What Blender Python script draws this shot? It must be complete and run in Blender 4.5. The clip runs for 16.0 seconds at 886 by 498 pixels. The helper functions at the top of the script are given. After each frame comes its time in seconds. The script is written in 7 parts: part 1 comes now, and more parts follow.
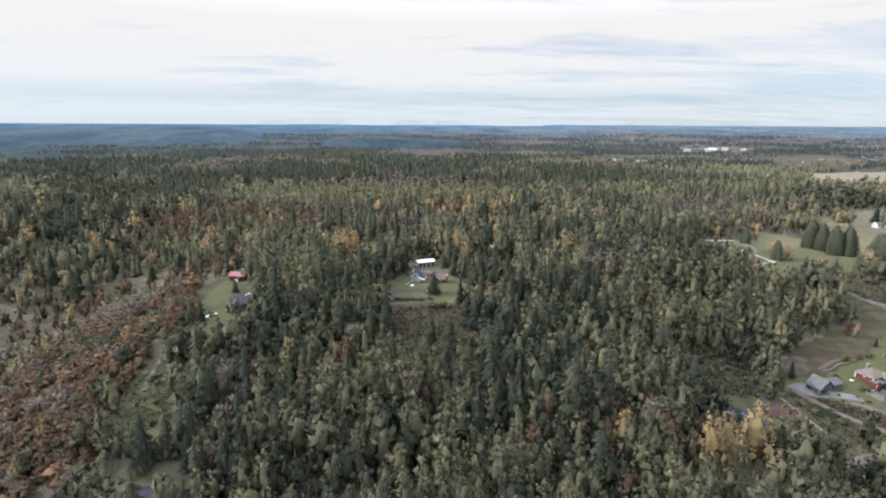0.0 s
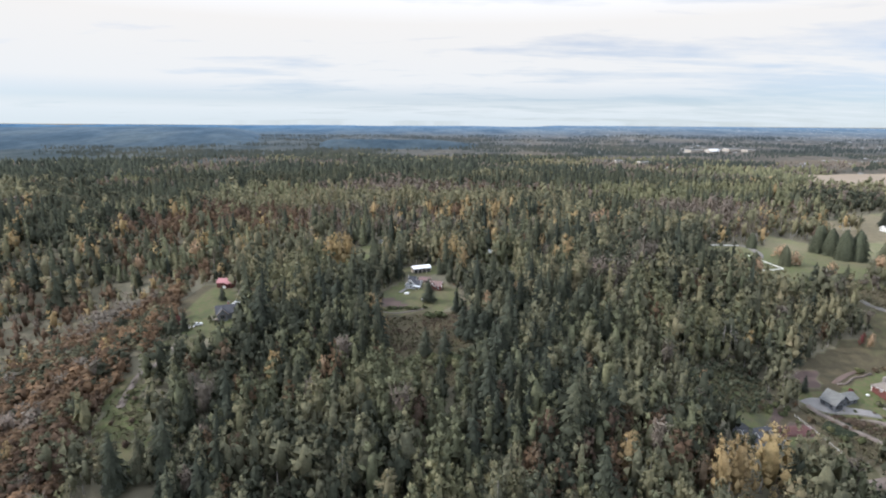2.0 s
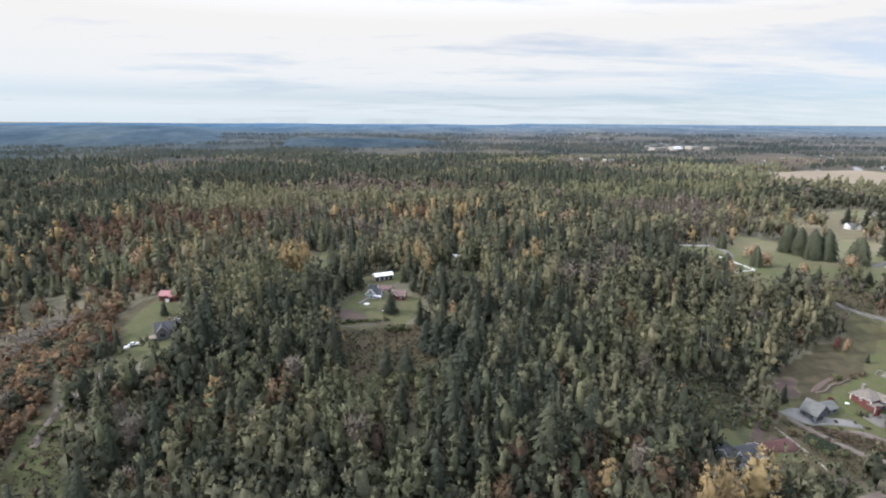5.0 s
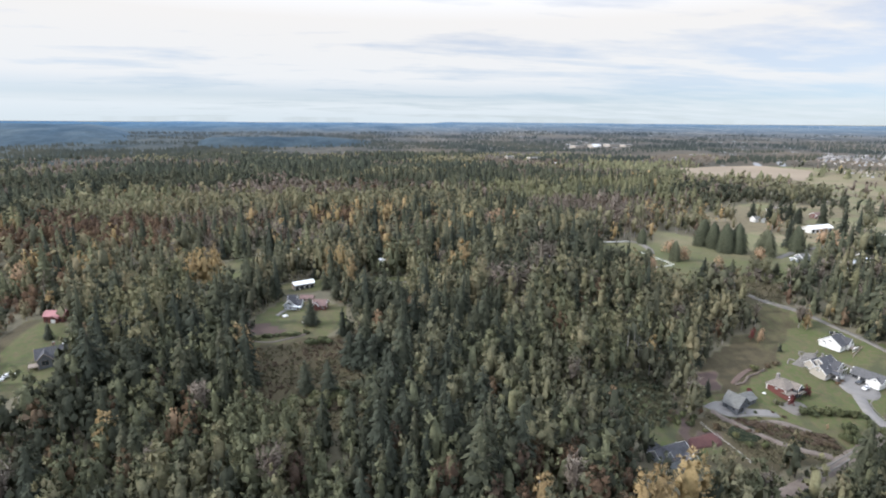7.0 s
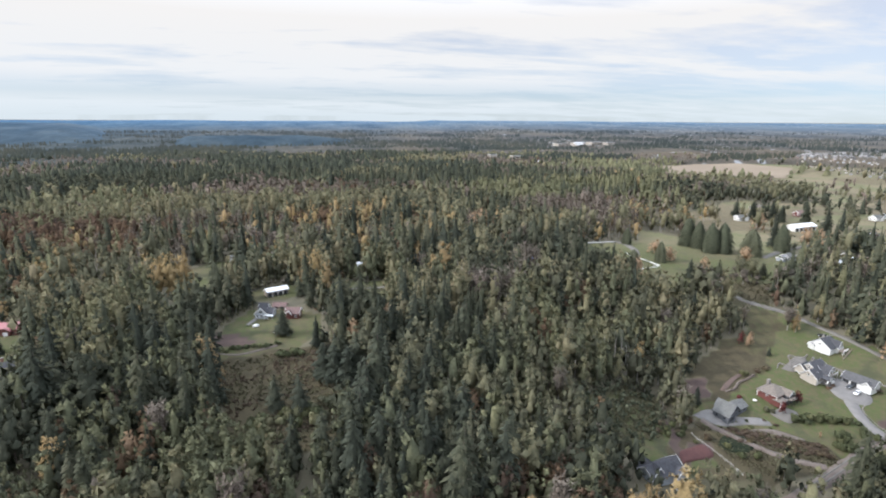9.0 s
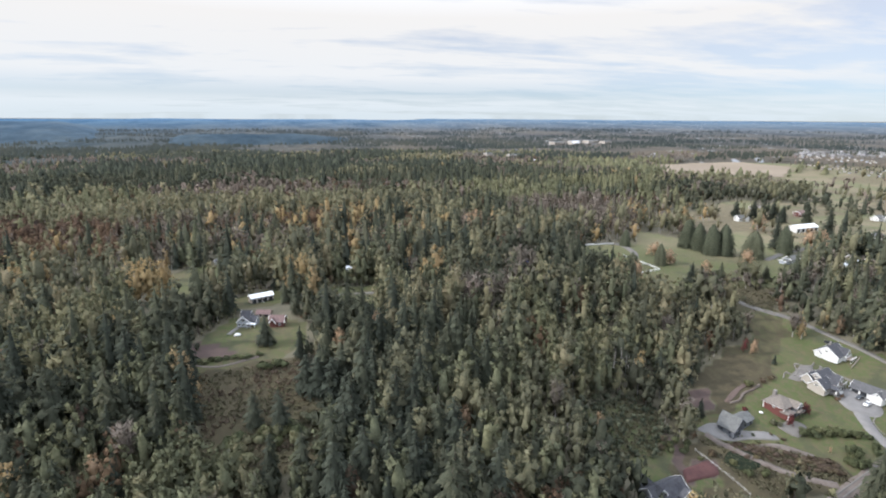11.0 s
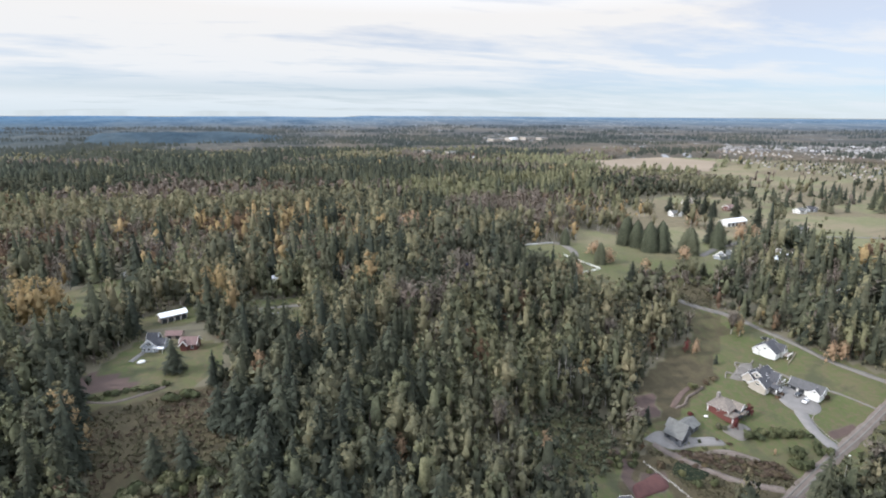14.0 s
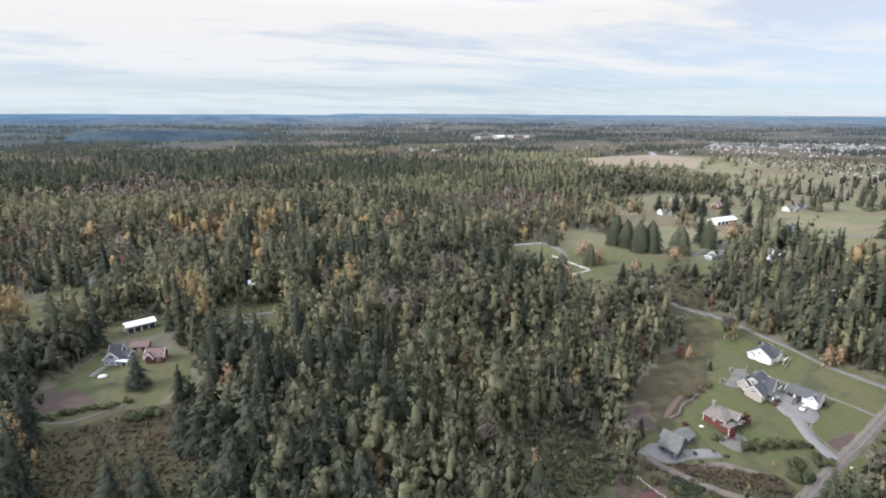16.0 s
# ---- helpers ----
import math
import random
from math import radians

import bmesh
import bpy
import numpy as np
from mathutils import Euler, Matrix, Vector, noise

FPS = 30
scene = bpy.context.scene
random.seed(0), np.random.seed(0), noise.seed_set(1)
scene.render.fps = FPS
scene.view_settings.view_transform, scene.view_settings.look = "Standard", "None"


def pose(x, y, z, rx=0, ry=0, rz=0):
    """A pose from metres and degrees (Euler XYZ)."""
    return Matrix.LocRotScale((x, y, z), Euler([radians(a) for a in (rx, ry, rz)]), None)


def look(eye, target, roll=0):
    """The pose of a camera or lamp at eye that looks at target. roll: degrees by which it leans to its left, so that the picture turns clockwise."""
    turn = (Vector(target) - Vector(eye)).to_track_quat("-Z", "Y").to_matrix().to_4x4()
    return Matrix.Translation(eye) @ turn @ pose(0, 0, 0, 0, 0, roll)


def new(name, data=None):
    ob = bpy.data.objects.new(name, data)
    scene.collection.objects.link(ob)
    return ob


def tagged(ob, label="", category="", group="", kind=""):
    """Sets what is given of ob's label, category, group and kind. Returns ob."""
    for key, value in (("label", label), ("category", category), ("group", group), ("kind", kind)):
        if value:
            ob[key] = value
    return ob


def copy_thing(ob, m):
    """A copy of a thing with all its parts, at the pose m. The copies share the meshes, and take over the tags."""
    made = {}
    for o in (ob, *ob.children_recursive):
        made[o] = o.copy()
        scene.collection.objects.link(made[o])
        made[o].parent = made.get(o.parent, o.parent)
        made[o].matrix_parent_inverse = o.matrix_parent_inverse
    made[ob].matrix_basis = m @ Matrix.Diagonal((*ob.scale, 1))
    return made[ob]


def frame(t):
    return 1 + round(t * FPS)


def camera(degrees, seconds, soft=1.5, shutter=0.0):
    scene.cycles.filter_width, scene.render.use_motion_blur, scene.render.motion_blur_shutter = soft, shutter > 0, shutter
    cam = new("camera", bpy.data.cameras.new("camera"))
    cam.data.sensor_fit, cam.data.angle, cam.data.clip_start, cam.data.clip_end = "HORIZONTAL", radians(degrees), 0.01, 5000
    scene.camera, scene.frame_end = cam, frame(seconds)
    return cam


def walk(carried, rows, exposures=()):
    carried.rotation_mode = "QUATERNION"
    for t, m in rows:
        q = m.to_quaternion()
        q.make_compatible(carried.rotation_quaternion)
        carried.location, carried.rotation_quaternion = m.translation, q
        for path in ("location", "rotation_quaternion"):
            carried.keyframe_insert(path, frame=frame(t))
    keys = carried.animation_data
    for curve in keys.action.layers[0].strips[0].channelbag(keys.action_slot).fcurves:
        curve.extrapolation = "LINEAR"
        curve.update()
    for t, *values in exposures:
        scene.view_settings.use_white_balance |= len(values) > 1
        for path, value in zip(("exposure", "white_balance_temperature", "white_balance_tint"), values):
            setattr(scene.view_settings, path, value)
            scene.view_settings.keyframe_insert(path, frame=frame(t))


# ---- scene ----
cam = camera(78.1, 16.0, 2.0)
METRES, EYE, TILT, LEAN, TURN = 105.0, 115.0, -13.2, -0.33, 0.0
ROWS = [
    (0.0, 0.0, 0.0, 0.0, 0.0, 0.0, -0.0),
    (0.5, 0.0052, 0.0314, 0.0076, -0.01, -0.06, -0.02),
    (1.0, 0.0101, 0.0622, 0.0154, -0.03, -0.06, -0.01),
    (1.5, 0.015, 0.0938, 0.0229, -0.05, -0.01, -0.02),
    (2.0, 0.0202, 0.1251, 0.0302, -0.05, 0.07, -0.03),
    (2.5, 0.0251, 0.1558, 0.0371, -0.05, 0.05, -0.02),
    (3.0, 0.0301, 0.1871, 0.0448, -0.07, 0.01, -0.03),
    (3.5, 0.0355, 0.2181, 0.0522, -0.12, -0.03, 0.0),
    (6.0, 0.0742, 0.3732, 0.0871, -7.08, -0.3, 1.58),
    (6.5, 0.0847, 0.4033, 0.0936, -9.02, -0.4, 2.01),
    (7.0, 0.0948, 0.4328, 0.0999, -10.64, -0.49, 2.36),
    (7.5, 0.1056, 0.461, 0.1064, -11.41, -0.57, 2.57),
    (8.0, 0.1167, 0.4887, 0.1121, -11.85, -0.63, 2.7),
    (8.5, 0.1283, 0.5159, 0.1187, -12.14, -0.69, 2.79),
    (9.0, 0.1403, 0.5426, 0.1248, -12.3, -0.74, 2.81),
    (11.5, 0.2024, 0.6764, 0.1561, -12.93, -0.99, 2.99),
    (12.0, 0.2156, 0.703, 0.1622, -13.76, -1.08, 3.21),
    (12.5, 0.2298, 0.7299, 0.1685, -14.97, -1.19, 3.48),
    (13.0, 0.2439, 0.7568, 0.1743, -16.37, -1.34, 3.82),
    (13.5, 0.2584, 0.7834, 0.18, -17.79, -1.5, 4.13),
    (14.0, 0.2733, 0.8097, 0.1857, -18.71, -1.6, 4.29),
    (14.5, 0.2879, 0.8352, 0.1909, -19.22, -1.69, 4.42),
    (15.0, 0.3027, 0.8605, 0.1962, -19.51, -1.77, 4.48),
    (15.5, 0.3179, 0.8855, 0.2002, -19.74, -1.84, 4.53),
    (16.0, 0.3325, 0.9109, 0.204, -19.93, -1.91, 4.59),
]
walk(cam, [(t, pose(0, 0, EYE, TILT, LEAN, TURN) @ pose(METRES * x, METRES * y, METRES * z, 90 + pitch, roll, yaw)) for t, x, y, z, yaw, pitch, roll in ROWS], [(0.0, 0.3, 6150, 12), (16.0, 0.3, 6150, 12)])

# ---- light ----
SUN_EL, SUN_AZ = 33.0, 270.0
sun_data = bpy.data.lights.new("sun", "SUN")
sun_data.energy, sun_data.angle, sun_data.color = 4.0, radians(1.2), (1.0, 0.95, 0.89)
sun = new("sun", sun_data)
sun.matrix_world = look((-400 * math.cos(radians(SUN_EL)), 0, 300 + 400 * math.sin(radians(SUN_EL))), (0, 0, 300))

world = bpy.data.worlds.new("sky")
scene.world = world
world.use_nodes = True


def build_sky():
    nt = world.node_tree
    nt.nodes.clear()
    out = nt.nodes.new("ShaderNodeOutputWorld")
    bg = nt.nodes.new("ShaderNodeBackground")
    sky = nt.nodes.new("ShaderNodeTexSky")
    sky.sky_type, sky.sun_disc = "NISHITA", False
    sky.sun_elevation, sky.sun_rotation = radians(SUN_EL), radians(SUN_AZ)
    sky.air_density, sky.dust_density = 1.0, 0.1
    tc = nt.nodes.new("ShaderNodeTexCoord")
    sep = nt.nodes.new("ShaderNodeSeparateXYZ")
    nt.links.new(tc.outputs["Generated"], sep.inputs[0])

    def m(op, a, b=None, c=None):
        n = nt.nodes.new("ShaderNodeMath")
        n.operation = op
        for i, v in enumerate((a, b, c)):
            if v is None:
                continue
            if isinstance(v, (int, float)):
                n.inputs[i].default_value = v
            else:
                nt.links.new(v, n.inputs[i])
        return n.outputs[0]

    def ramp(v, stops):
        n = nt.nodes.new("ShaderNodeValToRGB")
        el = n.color_ramp.elements
        el[0].position, el[0].color = stops[0][0], stops[0][1]
        el[1].position, el[1].color = stops[-1][0], stops[-1][1]
        for p, c in stops[1:-1]:
            e = el.new(p)
            e.color = c
        nt.links.new(v, n.inputs[0])
        return n.outputs[0]

    x, y, z = sep.outputs
    up = m("MAXIMUM", z, 0.0)
    # a high cloud layer seen from below: the pattern is drawn out sideways towards the horizon
    comb = nt.nodes.new("ShaderNodeCombineXYZ")
    nt.links.new(m("DIVIDE", x, m("ADD", up, 0.07)), comb.inputs[0])
    nt.links.new(m("DIVIDE", y, m("ADD", up, 0.07)), comb.inputs[1])

    def noise_of(scale, detail, rough, dist, offset):
        mp = nt.nodes.new("ShaderNodeMapping")
        mp.inputs["Location"].default_value = offset
        mp.inputs["Scale"].default_value = (0.55, 1.0, 1.0)
        nt.links.new(comb.outputs[0], mp.inputs[0])
        n = nt.nodes.new("ShaderNodeTexNoise")
        n.inputs["Scale"].default_value, n.inputs["Detail"].default_value = scale, detail
        n.inputs["Roughness"].default_value, n.inputs["Distortion"].default_value = rough, dist
        nt.links.new(mp.outputs[0], n.inputs["Vector"])
        return n.outputs["Fac"]

    cover = m("ADD", m("MULTIPLY", noise_of(0.8, 7, 0.55, 0.4, (3.1, 1.7, 0)), 0.75), m("MULTIPLY", noise_of(3.0, 6, 0.6, 0.2, (9.0, 4.0, 2.0)), 0.25))
    # thicker towards the west, where the sun stands behind it
    cover = m("ADD", cover, m("MULTIPLY", x, -0.12))
    mask = ramp(cover, [(0.36, (0, 0, 0, 1)), (0.50, (1, 1, 1, 1))])
    # bands above the horizon
    low = ramp(z, [(0.0, (0.9, 0.9, 0.9, 1)), (0.020, (1, 1, 1, 1)), (0.036, (0.62, 0.62, 0.62, 1)), (0.065, (1, 1, 1, 1))])
    mask = m("MULTIPLY", m("ADD", m("MULTIPLY", mask, 0.40), 0.60), low)
    white = ramp(z, [(0.0, (0.625, 0.685, 0.70, 1)), (0.06, (0.715, 0.725, 0.71, 1)), (0.16, (0.76, 0.735, 0.69, 1)), (0.35, (1.2, 1.27, 1.36, 1)), (1.0, (2.45, 2.62, 2.95, 1))])
    scale = nt.nodes.new("ShaderNodeMix")
    scale.data_type, scale.blend_type = "RGBA", "MULTIPLY"
    scale.inputs["Factor"].default_value = 1.0
    nt.links.new(sky.outputs[0], scale.inputs["A"])
    nt.links.new(ramp(z, [(0.0, (0.050, 0.064, 0.098, 1)), (0.10, (0.056, 0.070, 0.096, 1)), (0.30, (0.062, 0.072, 0.086, 1))]), scale.inputs["B"])
    mix = nt.nodes.new("ShaderNodeMix")
    mix.data_type = "RGBA"
    nt.links.new(mask, mix.inputs["Factor"])
    nt.links.new(scale.outputs["Result"], mix.inputs["A"])
    nt.links.new(white, mix.inputs["B"])
    nt.links.new(mix.outputs["Result"], bg.inputs[0])
    bg.inputs[1].default_value = 1.0
    nt.links.new(bg.outputs[0], out.inputs[0])


build_sky()


# ---- materials ----
class Nodes:
    """A small front end for node materials."""

    def __init__(self, name):
        self.mat = bpy.data.materials.new(name)
        self.mat.use_nodes = True
        self.nt = self.mat.node_tree
        self.bsdf = self.nt.nodes["Principled BSDF"]
        self.out = self.nt.nodes["Material Output"]

    def node(self, kind, **inputs):
        n = self.nt.nodes.new(kind)
        for k, v in inputs.items():
            self.put(v, n.inputs[k.replace("_", " ")])
        return n

    def put(self, v, socket):
        if isinstance(v, bpy.types.NodeSocket):
            self.nt.links.new(v, socket)
        else:
            socket.default_value = v

    def coords(self):
        g = self.nt.nodes.new("ShaderNodeNewGeometry")
        return g.outputs["Position"]

    def local(self):
        return self.nt.nodes.new("ShaderNodeTexCoord").outputs["Object"]

    def noise(self, scale, detail=4, rough=0.55, where=None, dist=0.0):
        n = self.node("ShaderNodeTexNoise", Scale=scale, Detail=detail, Roughness=rough, Distortion=dist, Vector=where or self.coords())
        return n.outputs["Fac"]

    def ramp(self, v, *stops):
        n = self.nt.nodes.new("ShaderNodeValToRGB")
        el = n.color_ramp.elements
        el[0].position, el[0].color = stops[0][0], (*stops[0][1], 1)
        el[1].position, el[1].color = stops[-1][0], (*stops[-1][1], 1)
        for p, c in stops[1:-1]:
            el.new(p).color = (*c, 1)
        self.put(v, n.inputs[0])
        return n.outputs[0]

    def math(self, op, a, b=0.0):
        n = self.nt.nodes.new("ShaderNodeMath")
        n.operation = op
        self.put(a, n.inputs[0])
        self.put(b, n.inputs[1])
        return n.outputs[0]

    def mix(self, fac, a, b, blend="MIX"):
        n = self.nt.nodes.new("ShaderNodeMix")
        n.data_type, n.blend_type = "RGBA", blend
        self.put(fac, n.inputs["Factor"])
        self.put(a if not isinstance(a, tuple) else (*a[:3], 1), n.inputs["A"])
        self.put(b if not isinstance(b, tuple) else (*b[:3], 1), n.inputs["B"])
        return n.outputs["Result"]

    def bump(self, height, strength=0.5, distance=0.1):
        n = self.node("ShaderNodeBump", Height=height, Strength=strength, Distance=distance)
        self.put(n.outputs[0], self.bsdf.inputs["Normal"])

    def finish(self, color, rough=0.8, metal=0.0, spec=0.3):
        self.put(color if not isinstance(color, tuple) else (*color[:3], 1), self.bsdf.inputs["Base Color"])
        self.put(rough, self.bsdf.inputs["Roughness"])
        self.put(metal, self.bsdf.inputs["Metallic"])
        self.put(spec, self.bsdf.inputs["Specular IOR Level"])
        return self.mat


def grey(v):
    return (v, v, v)


def foliage(name, stops, through_light=0.42):
    """Leaves: a tint for each tree, a smaller change from leaf to leaf."""
    n = Nodes(name)
    a = n.nt.nodes.new("ShaderNodeAttribute")
    a.attribute_name = "tint"
    info = n.nt.nodes.new("ShaderNodeObjectInfo")
    geo = n.nt.nodes.new("ShaderNodeNewGeometry")
    t = n.math("FRACT", n.math("ADD", a.outputs["Fac"], info.outputs["Random"]))
    t = n.math("ADD", n.math("MULTIPLY", t, 0.82), n.math("MULTIPLY", geo.outputs["Random Per Island"], 0.18))
    col = n.ramp(t, *stops)
    clump = n.noise(0.9, 3, 0.6)
    col = n.mix(1.0, col, n.ramp(clump, (0.3, grey(0.72)), (0.7, grey(1.2))), "MULTIPLY")
    leaf = n.ramp(geo.outputs["Random Per Island"], (0.0, grey(0.82)), (1.0, grey(1.16)))
    col = n.mix(1.0, col, leaf, "MULTIPLY")
    n.finish(col, 0.9, 0, 0.04)
    tr = n.node("ShaderNodeBsdfTranslucent", Color=col)
    mx = n.node("ShaderNodeMixShader")
    mx.inputs[0].default_value = through_light
    n.nt.links.new(n.bsdf.outputs[0], mx.inputs[1])
    n.nt.links.new(tr.outputs[0], mx.inputs[2])
    n.nt.links.new(mx.outputs[0], n.out.inputs[0])
    return n.mat


M_FIR = foliage("fir_needles", [(0.0, (0.043, 0.050, 0.038)), (0.4, (0.055, 0.062, 0.046)), (0.75, (0.072, 0.078, 0.052)), (1.0, (0.099, 0.096, 0.064))], 0.25)
M_HEMLOCK = foliage("hemlock_needles", [(0.0, (0.093, 0.100, 0.064)), (0.35, (0.125, 0.130, 0.078)), (0.7, (0.165, 0.162, 0.092)), (1.0, (0.182, 0.167, 0.102))], 0.3)
M_ALDER = foliage("alder_leaves", [(0.0, (0.105, 0.108, 0.074)), (0.35, (0.152, 0.149, 0.096)), (0.7, (0.199, 0.190, 0.115)), (1.0, (0.213, 0.183, 0.115))])
M_RUST = foliage("rust_leaves", [(0.0, (0.091, 0.071, 0.058)), (0.4, (0.130, 0.090, 0.063)), (0.75, (0.159, 0.108, 0.067)), (1.0, (0.157, 0.130, 0.094))])
M_GOLD = foliage("gold_leaves", [(0.0, (0.258, 0.191, 0.108)), (0.5, (0.327, 0.244, 0.127)), (1.0, (0.348, 0.269, 0.138))])
M_CEDAR = foliage("cedar_sprays", [(0.0, (0.059, 0.067, 0.045)), (0.5, (0.076, 0.083, 0.054)), (1.0, (0.096, 0.099, 0.063))], 0.15)
M_OLIVE = foliage("olive_leaves", [(0.0, (0.053, 0.059, 0.042)), (0.5, (0.077, 0.083, 0.058)), (1.0, (0.111, 0.109, 0.073))])
M_BARE = foliage("bare_twigs", [(0.0, (0.110, 0.097, 0.079)), (0.5, (0.139, 0.119, 0.096)), (1.0, (0.160, 0.127, 0.104))], 0.05)
M_MAROON = foliage("maroon_leaves", [(0.0, (0.095, 0.034, 0.036)), (1.0, (0.157, 0.056, 0.050))])
M_ORANGE = foliage("orange_leaves", [(0.0, (0.308, 0.216, 0.137)), (1.0, (0.410, 0.294, 0.188))])
M_TAWNY = foliage("tawny_leaves", [(0.0, (0.180, 0.115, 0.072)), (1.0, (0.246, 0.165, 0.101))])


def plain(name, a, b, scale, rough=0.8, metal=0.0, bump=0.0, spec=0.3, local=False):
    n = Nodes(name)
    where = n.local() if local else n.coords()
    f = n.noise(scale, 5, 0.6, where)
    g = n.noise(scale * 7.3, 3, 0.6, where)
    col = n.mix(n.math("MULTIPLY", g, 0.6), n.ramp(f, (0.3, a), (0.7, b)), tuple(0.8 * v for v in a))
    if bump:
        n.bump(g, 0.6, bump)
    return n.finish(col, rough, metal, spec)


def siding(name, a, b):
    """Lap boards with faint weathering."""
    n = Nodes(name)
    w = n.node("ShaderNodeTexWave", Scale=0.8, Distortion=0.0, Vector=n.local())
    w.bands_direction, w.wave_profile = "Z", "SAW"
    f = n.noise(0.7, 5, 0.6)
    n.bump(w.outputs["Fac"], 0.5, 0.03)
    return n.finish(n.ramp(f, (0.3, a), (0.7, b)), 0.6)


def shingles(name, a, b):
    n = Nodes(name)
    v = n.node("ShaderNodeTexVoronoi", Scale=2.2, Vector=n.local())
    f = n.noise(0.35, 5, 0.65)
    col = n.mix(0.45, n.ramp(f, (0.3, a), (0.7, b)), n.mix(1.0, n.node("ShaderNodeHueSaturation", Saturation=0.0, Color=v.outputs["Color"]).outputs[0], tuple(1.5 * (p + q) / 2 for p, q in zip(a, b)), "MULTIPLY"))
    n.bump(n.noise(6, 3), 0.5, 0.04)
    return n.finish(col, 0.85)


def standing_seam(name, a, b, rough=0.4):
    n = Nodes(name)
    w = n.node("ShaderNodeTexWave", Scale=0.6, Distortion=0.0, Vector=n.local())
    w.bands_direction = "X"
    n.bump(w.outputs["Fac"], 0.4, 0.04)
    return n.finish(n.ramp(n.noise(0.5, 5, 0.6), (0.3, a), (0.7, b)), rough, 0.0, 0.5)


M_BARK = plain("bark", (0.078, 0.062, 0.050), (0.146, 0.123, 0.101), 1.5, 0.9)
M_PALEBARK = plain("pale_bark", (0.235, 0.220, 0.196), (0.329, 0.314, 0.282), 1.5, 0.85)
M_GRAVEL = plain("gravel", (0.109, 0.100, 0.088), (0.151, 0.140, 0.125), 0.25, 0.95, 0, 0.03)
M_DIRT = plain("dirt_track", (0.101, 0.080, 0.067), (0.157, 0.134, 0.115), 0.3, 0.95, 0, 0.03)
M_CONCRETE = plain("concrete", (0.137, 0.130, 0.121), (0.179, 0.171, 0.161), 0.4, 0.85)
M_WHITE = plain("white_paint", (0.704, 0.704, 0.685), (0.781, 0.781, 0.762), 0.5, 0.5)
M_WHITE_SIDING = siding("white_siding", (0.539, 0.539, 0.512), (0.617, 0.617, 0.587))
M_BEIGE_SIDING = siding("beige_siding", (0.302, 0.274, 0.235), (0.364, 0.332, 0.286))
M_RED_SIDING = siding("red_siding", (0.094, 0.034, 0.029), (0.122, 0.045, 0.038))
M_GREY_SIDING = siding("grey_siding", (0.224, 0.246, 0.269), (0.314, 0.336, 0.358))
M_DARK_SIDING = siding("dark_siding", (0.078, 0.084, 0.095), (0.123, 0.129, 0.140))
M_SLATE = shingles("slate_shingles", (0.037, 0.038, 0.043), (0.058, 0.058, 0.062))
M_TAUPE = shingles("taupe_shingles", (0.109, 0.092, 0.078), (0.145, 0.126, 0.107))
M_GREYROOF = shingles("grey_shingles", (0.078, 0.080, 0.076), (0.111, 0.111, 0.105))
M_BROWNROOF = shingles("brown_shingles", (0.101, 0.067, 0.064), (0.141, 0.094, 0.084))
M_DARKGREY = shingles("dark_grey_shingles", (0.053, 0.052, 0.054), (0.078, 0.078, 0.078))
M_REDMETAL = standing_seam("red_metal_roof", (0.206, 0.073, 0.074), (0.265, 0.102, 0.100))
M_PALEMETAL = standing_seam("pale_metal_roof", (0.628, 0.647, 0.666), (0.724, 0.743, 0.762))
M_TIMBER = plain("weathered_timber", (0.190, 0.157, 0.129), (0.302, 0.258, 0.213), 1.2, 0.85)
M_PALEWALL = plain("pale_wall", (0.403, 0.392, 0.370), (0.538, 0.526, 0.504), 1.0, 0.8)
M_STONE = plain("stone", (0.146, 0.134, 0.123), (0.269, 0.246, 0.224), 0.8, 0.9, 0, 0.05)
M_BRICKRED = plain("chimney_brick", (0.224, 0.112, 0.090), (0.314, 0.168, 0.134), 2.0, 0.9)
M_TYRE = plain("tyre_rubber", (0.022, 0.022, 0.022), (0.039, 0.039, 0.039), 3.0, 0.8)
M_TARP = plain("white_tarpaulin", (0.628, 0.628, 0.618), (0.743, 0.743, 0.732), 0.8, 0.55)
M_REDSOIL = plain("red_earth", (0.067, 0.031, 0.028), (0.103, 0.047, 0.041), 0.5, 0.95, 0, 0.03)
M_RUSTEARTH = plain("rusty_earth", (0.074, 0.054, 0.045), (0.112, 0.078, 0.063), 0.5, 0.95, 0, 0.03)
M_BLUE = plain("blue_paint", (0.034, 0.056, 0.246), (0.056, 0.078, 0.336), 1.0, 0.35, 0, 0, 0.5)
# dark paint of cars and decks, and the painted shade inside open bays
M_DARKPAINT_SHADE = plain("dark_paint_and_shade", (0.022, 0.025, 0.028), (0.045, 0.047, 0.052), 1.0, 0.25, 0, 0, 0.5)
M_CARWHITE = plain("white_car_paint", (0.627, 0.627, 0.627), (0.680, 0.680, 0.680), 1.0, 0.25, 0, 0, 0.5)
M_HEDGE = foliage("hedge_leaves", [(0.0, (0.075, 0.086, 0.049)), (0.6, (0.112, 0.123, 0.064)), (1.0, (0.157, 0.155, 0.079))])
M_RANK = foliage("rank_grass", [(0.0, (0.088, 0.086, 0.054)), (0.5, (0.125, 0.113, 0.070)), (1.0, (0.100, 0.109, 0.059))])
M_BRAMBLE = foliage("bramble_leaves", [(0.0, (0.086, 0.065, 0.049)), (0.6, (0.125, 0.095, 0.071)), (1.0, (0.132, 0.114, 0.059))])


def glass_material():
    n = Nodes("window_glass")
    n.finish((0.02, 0.025, 0.03), 0.06, 0, 0.6)
    return n.mat


M_GLASS = glass_material()


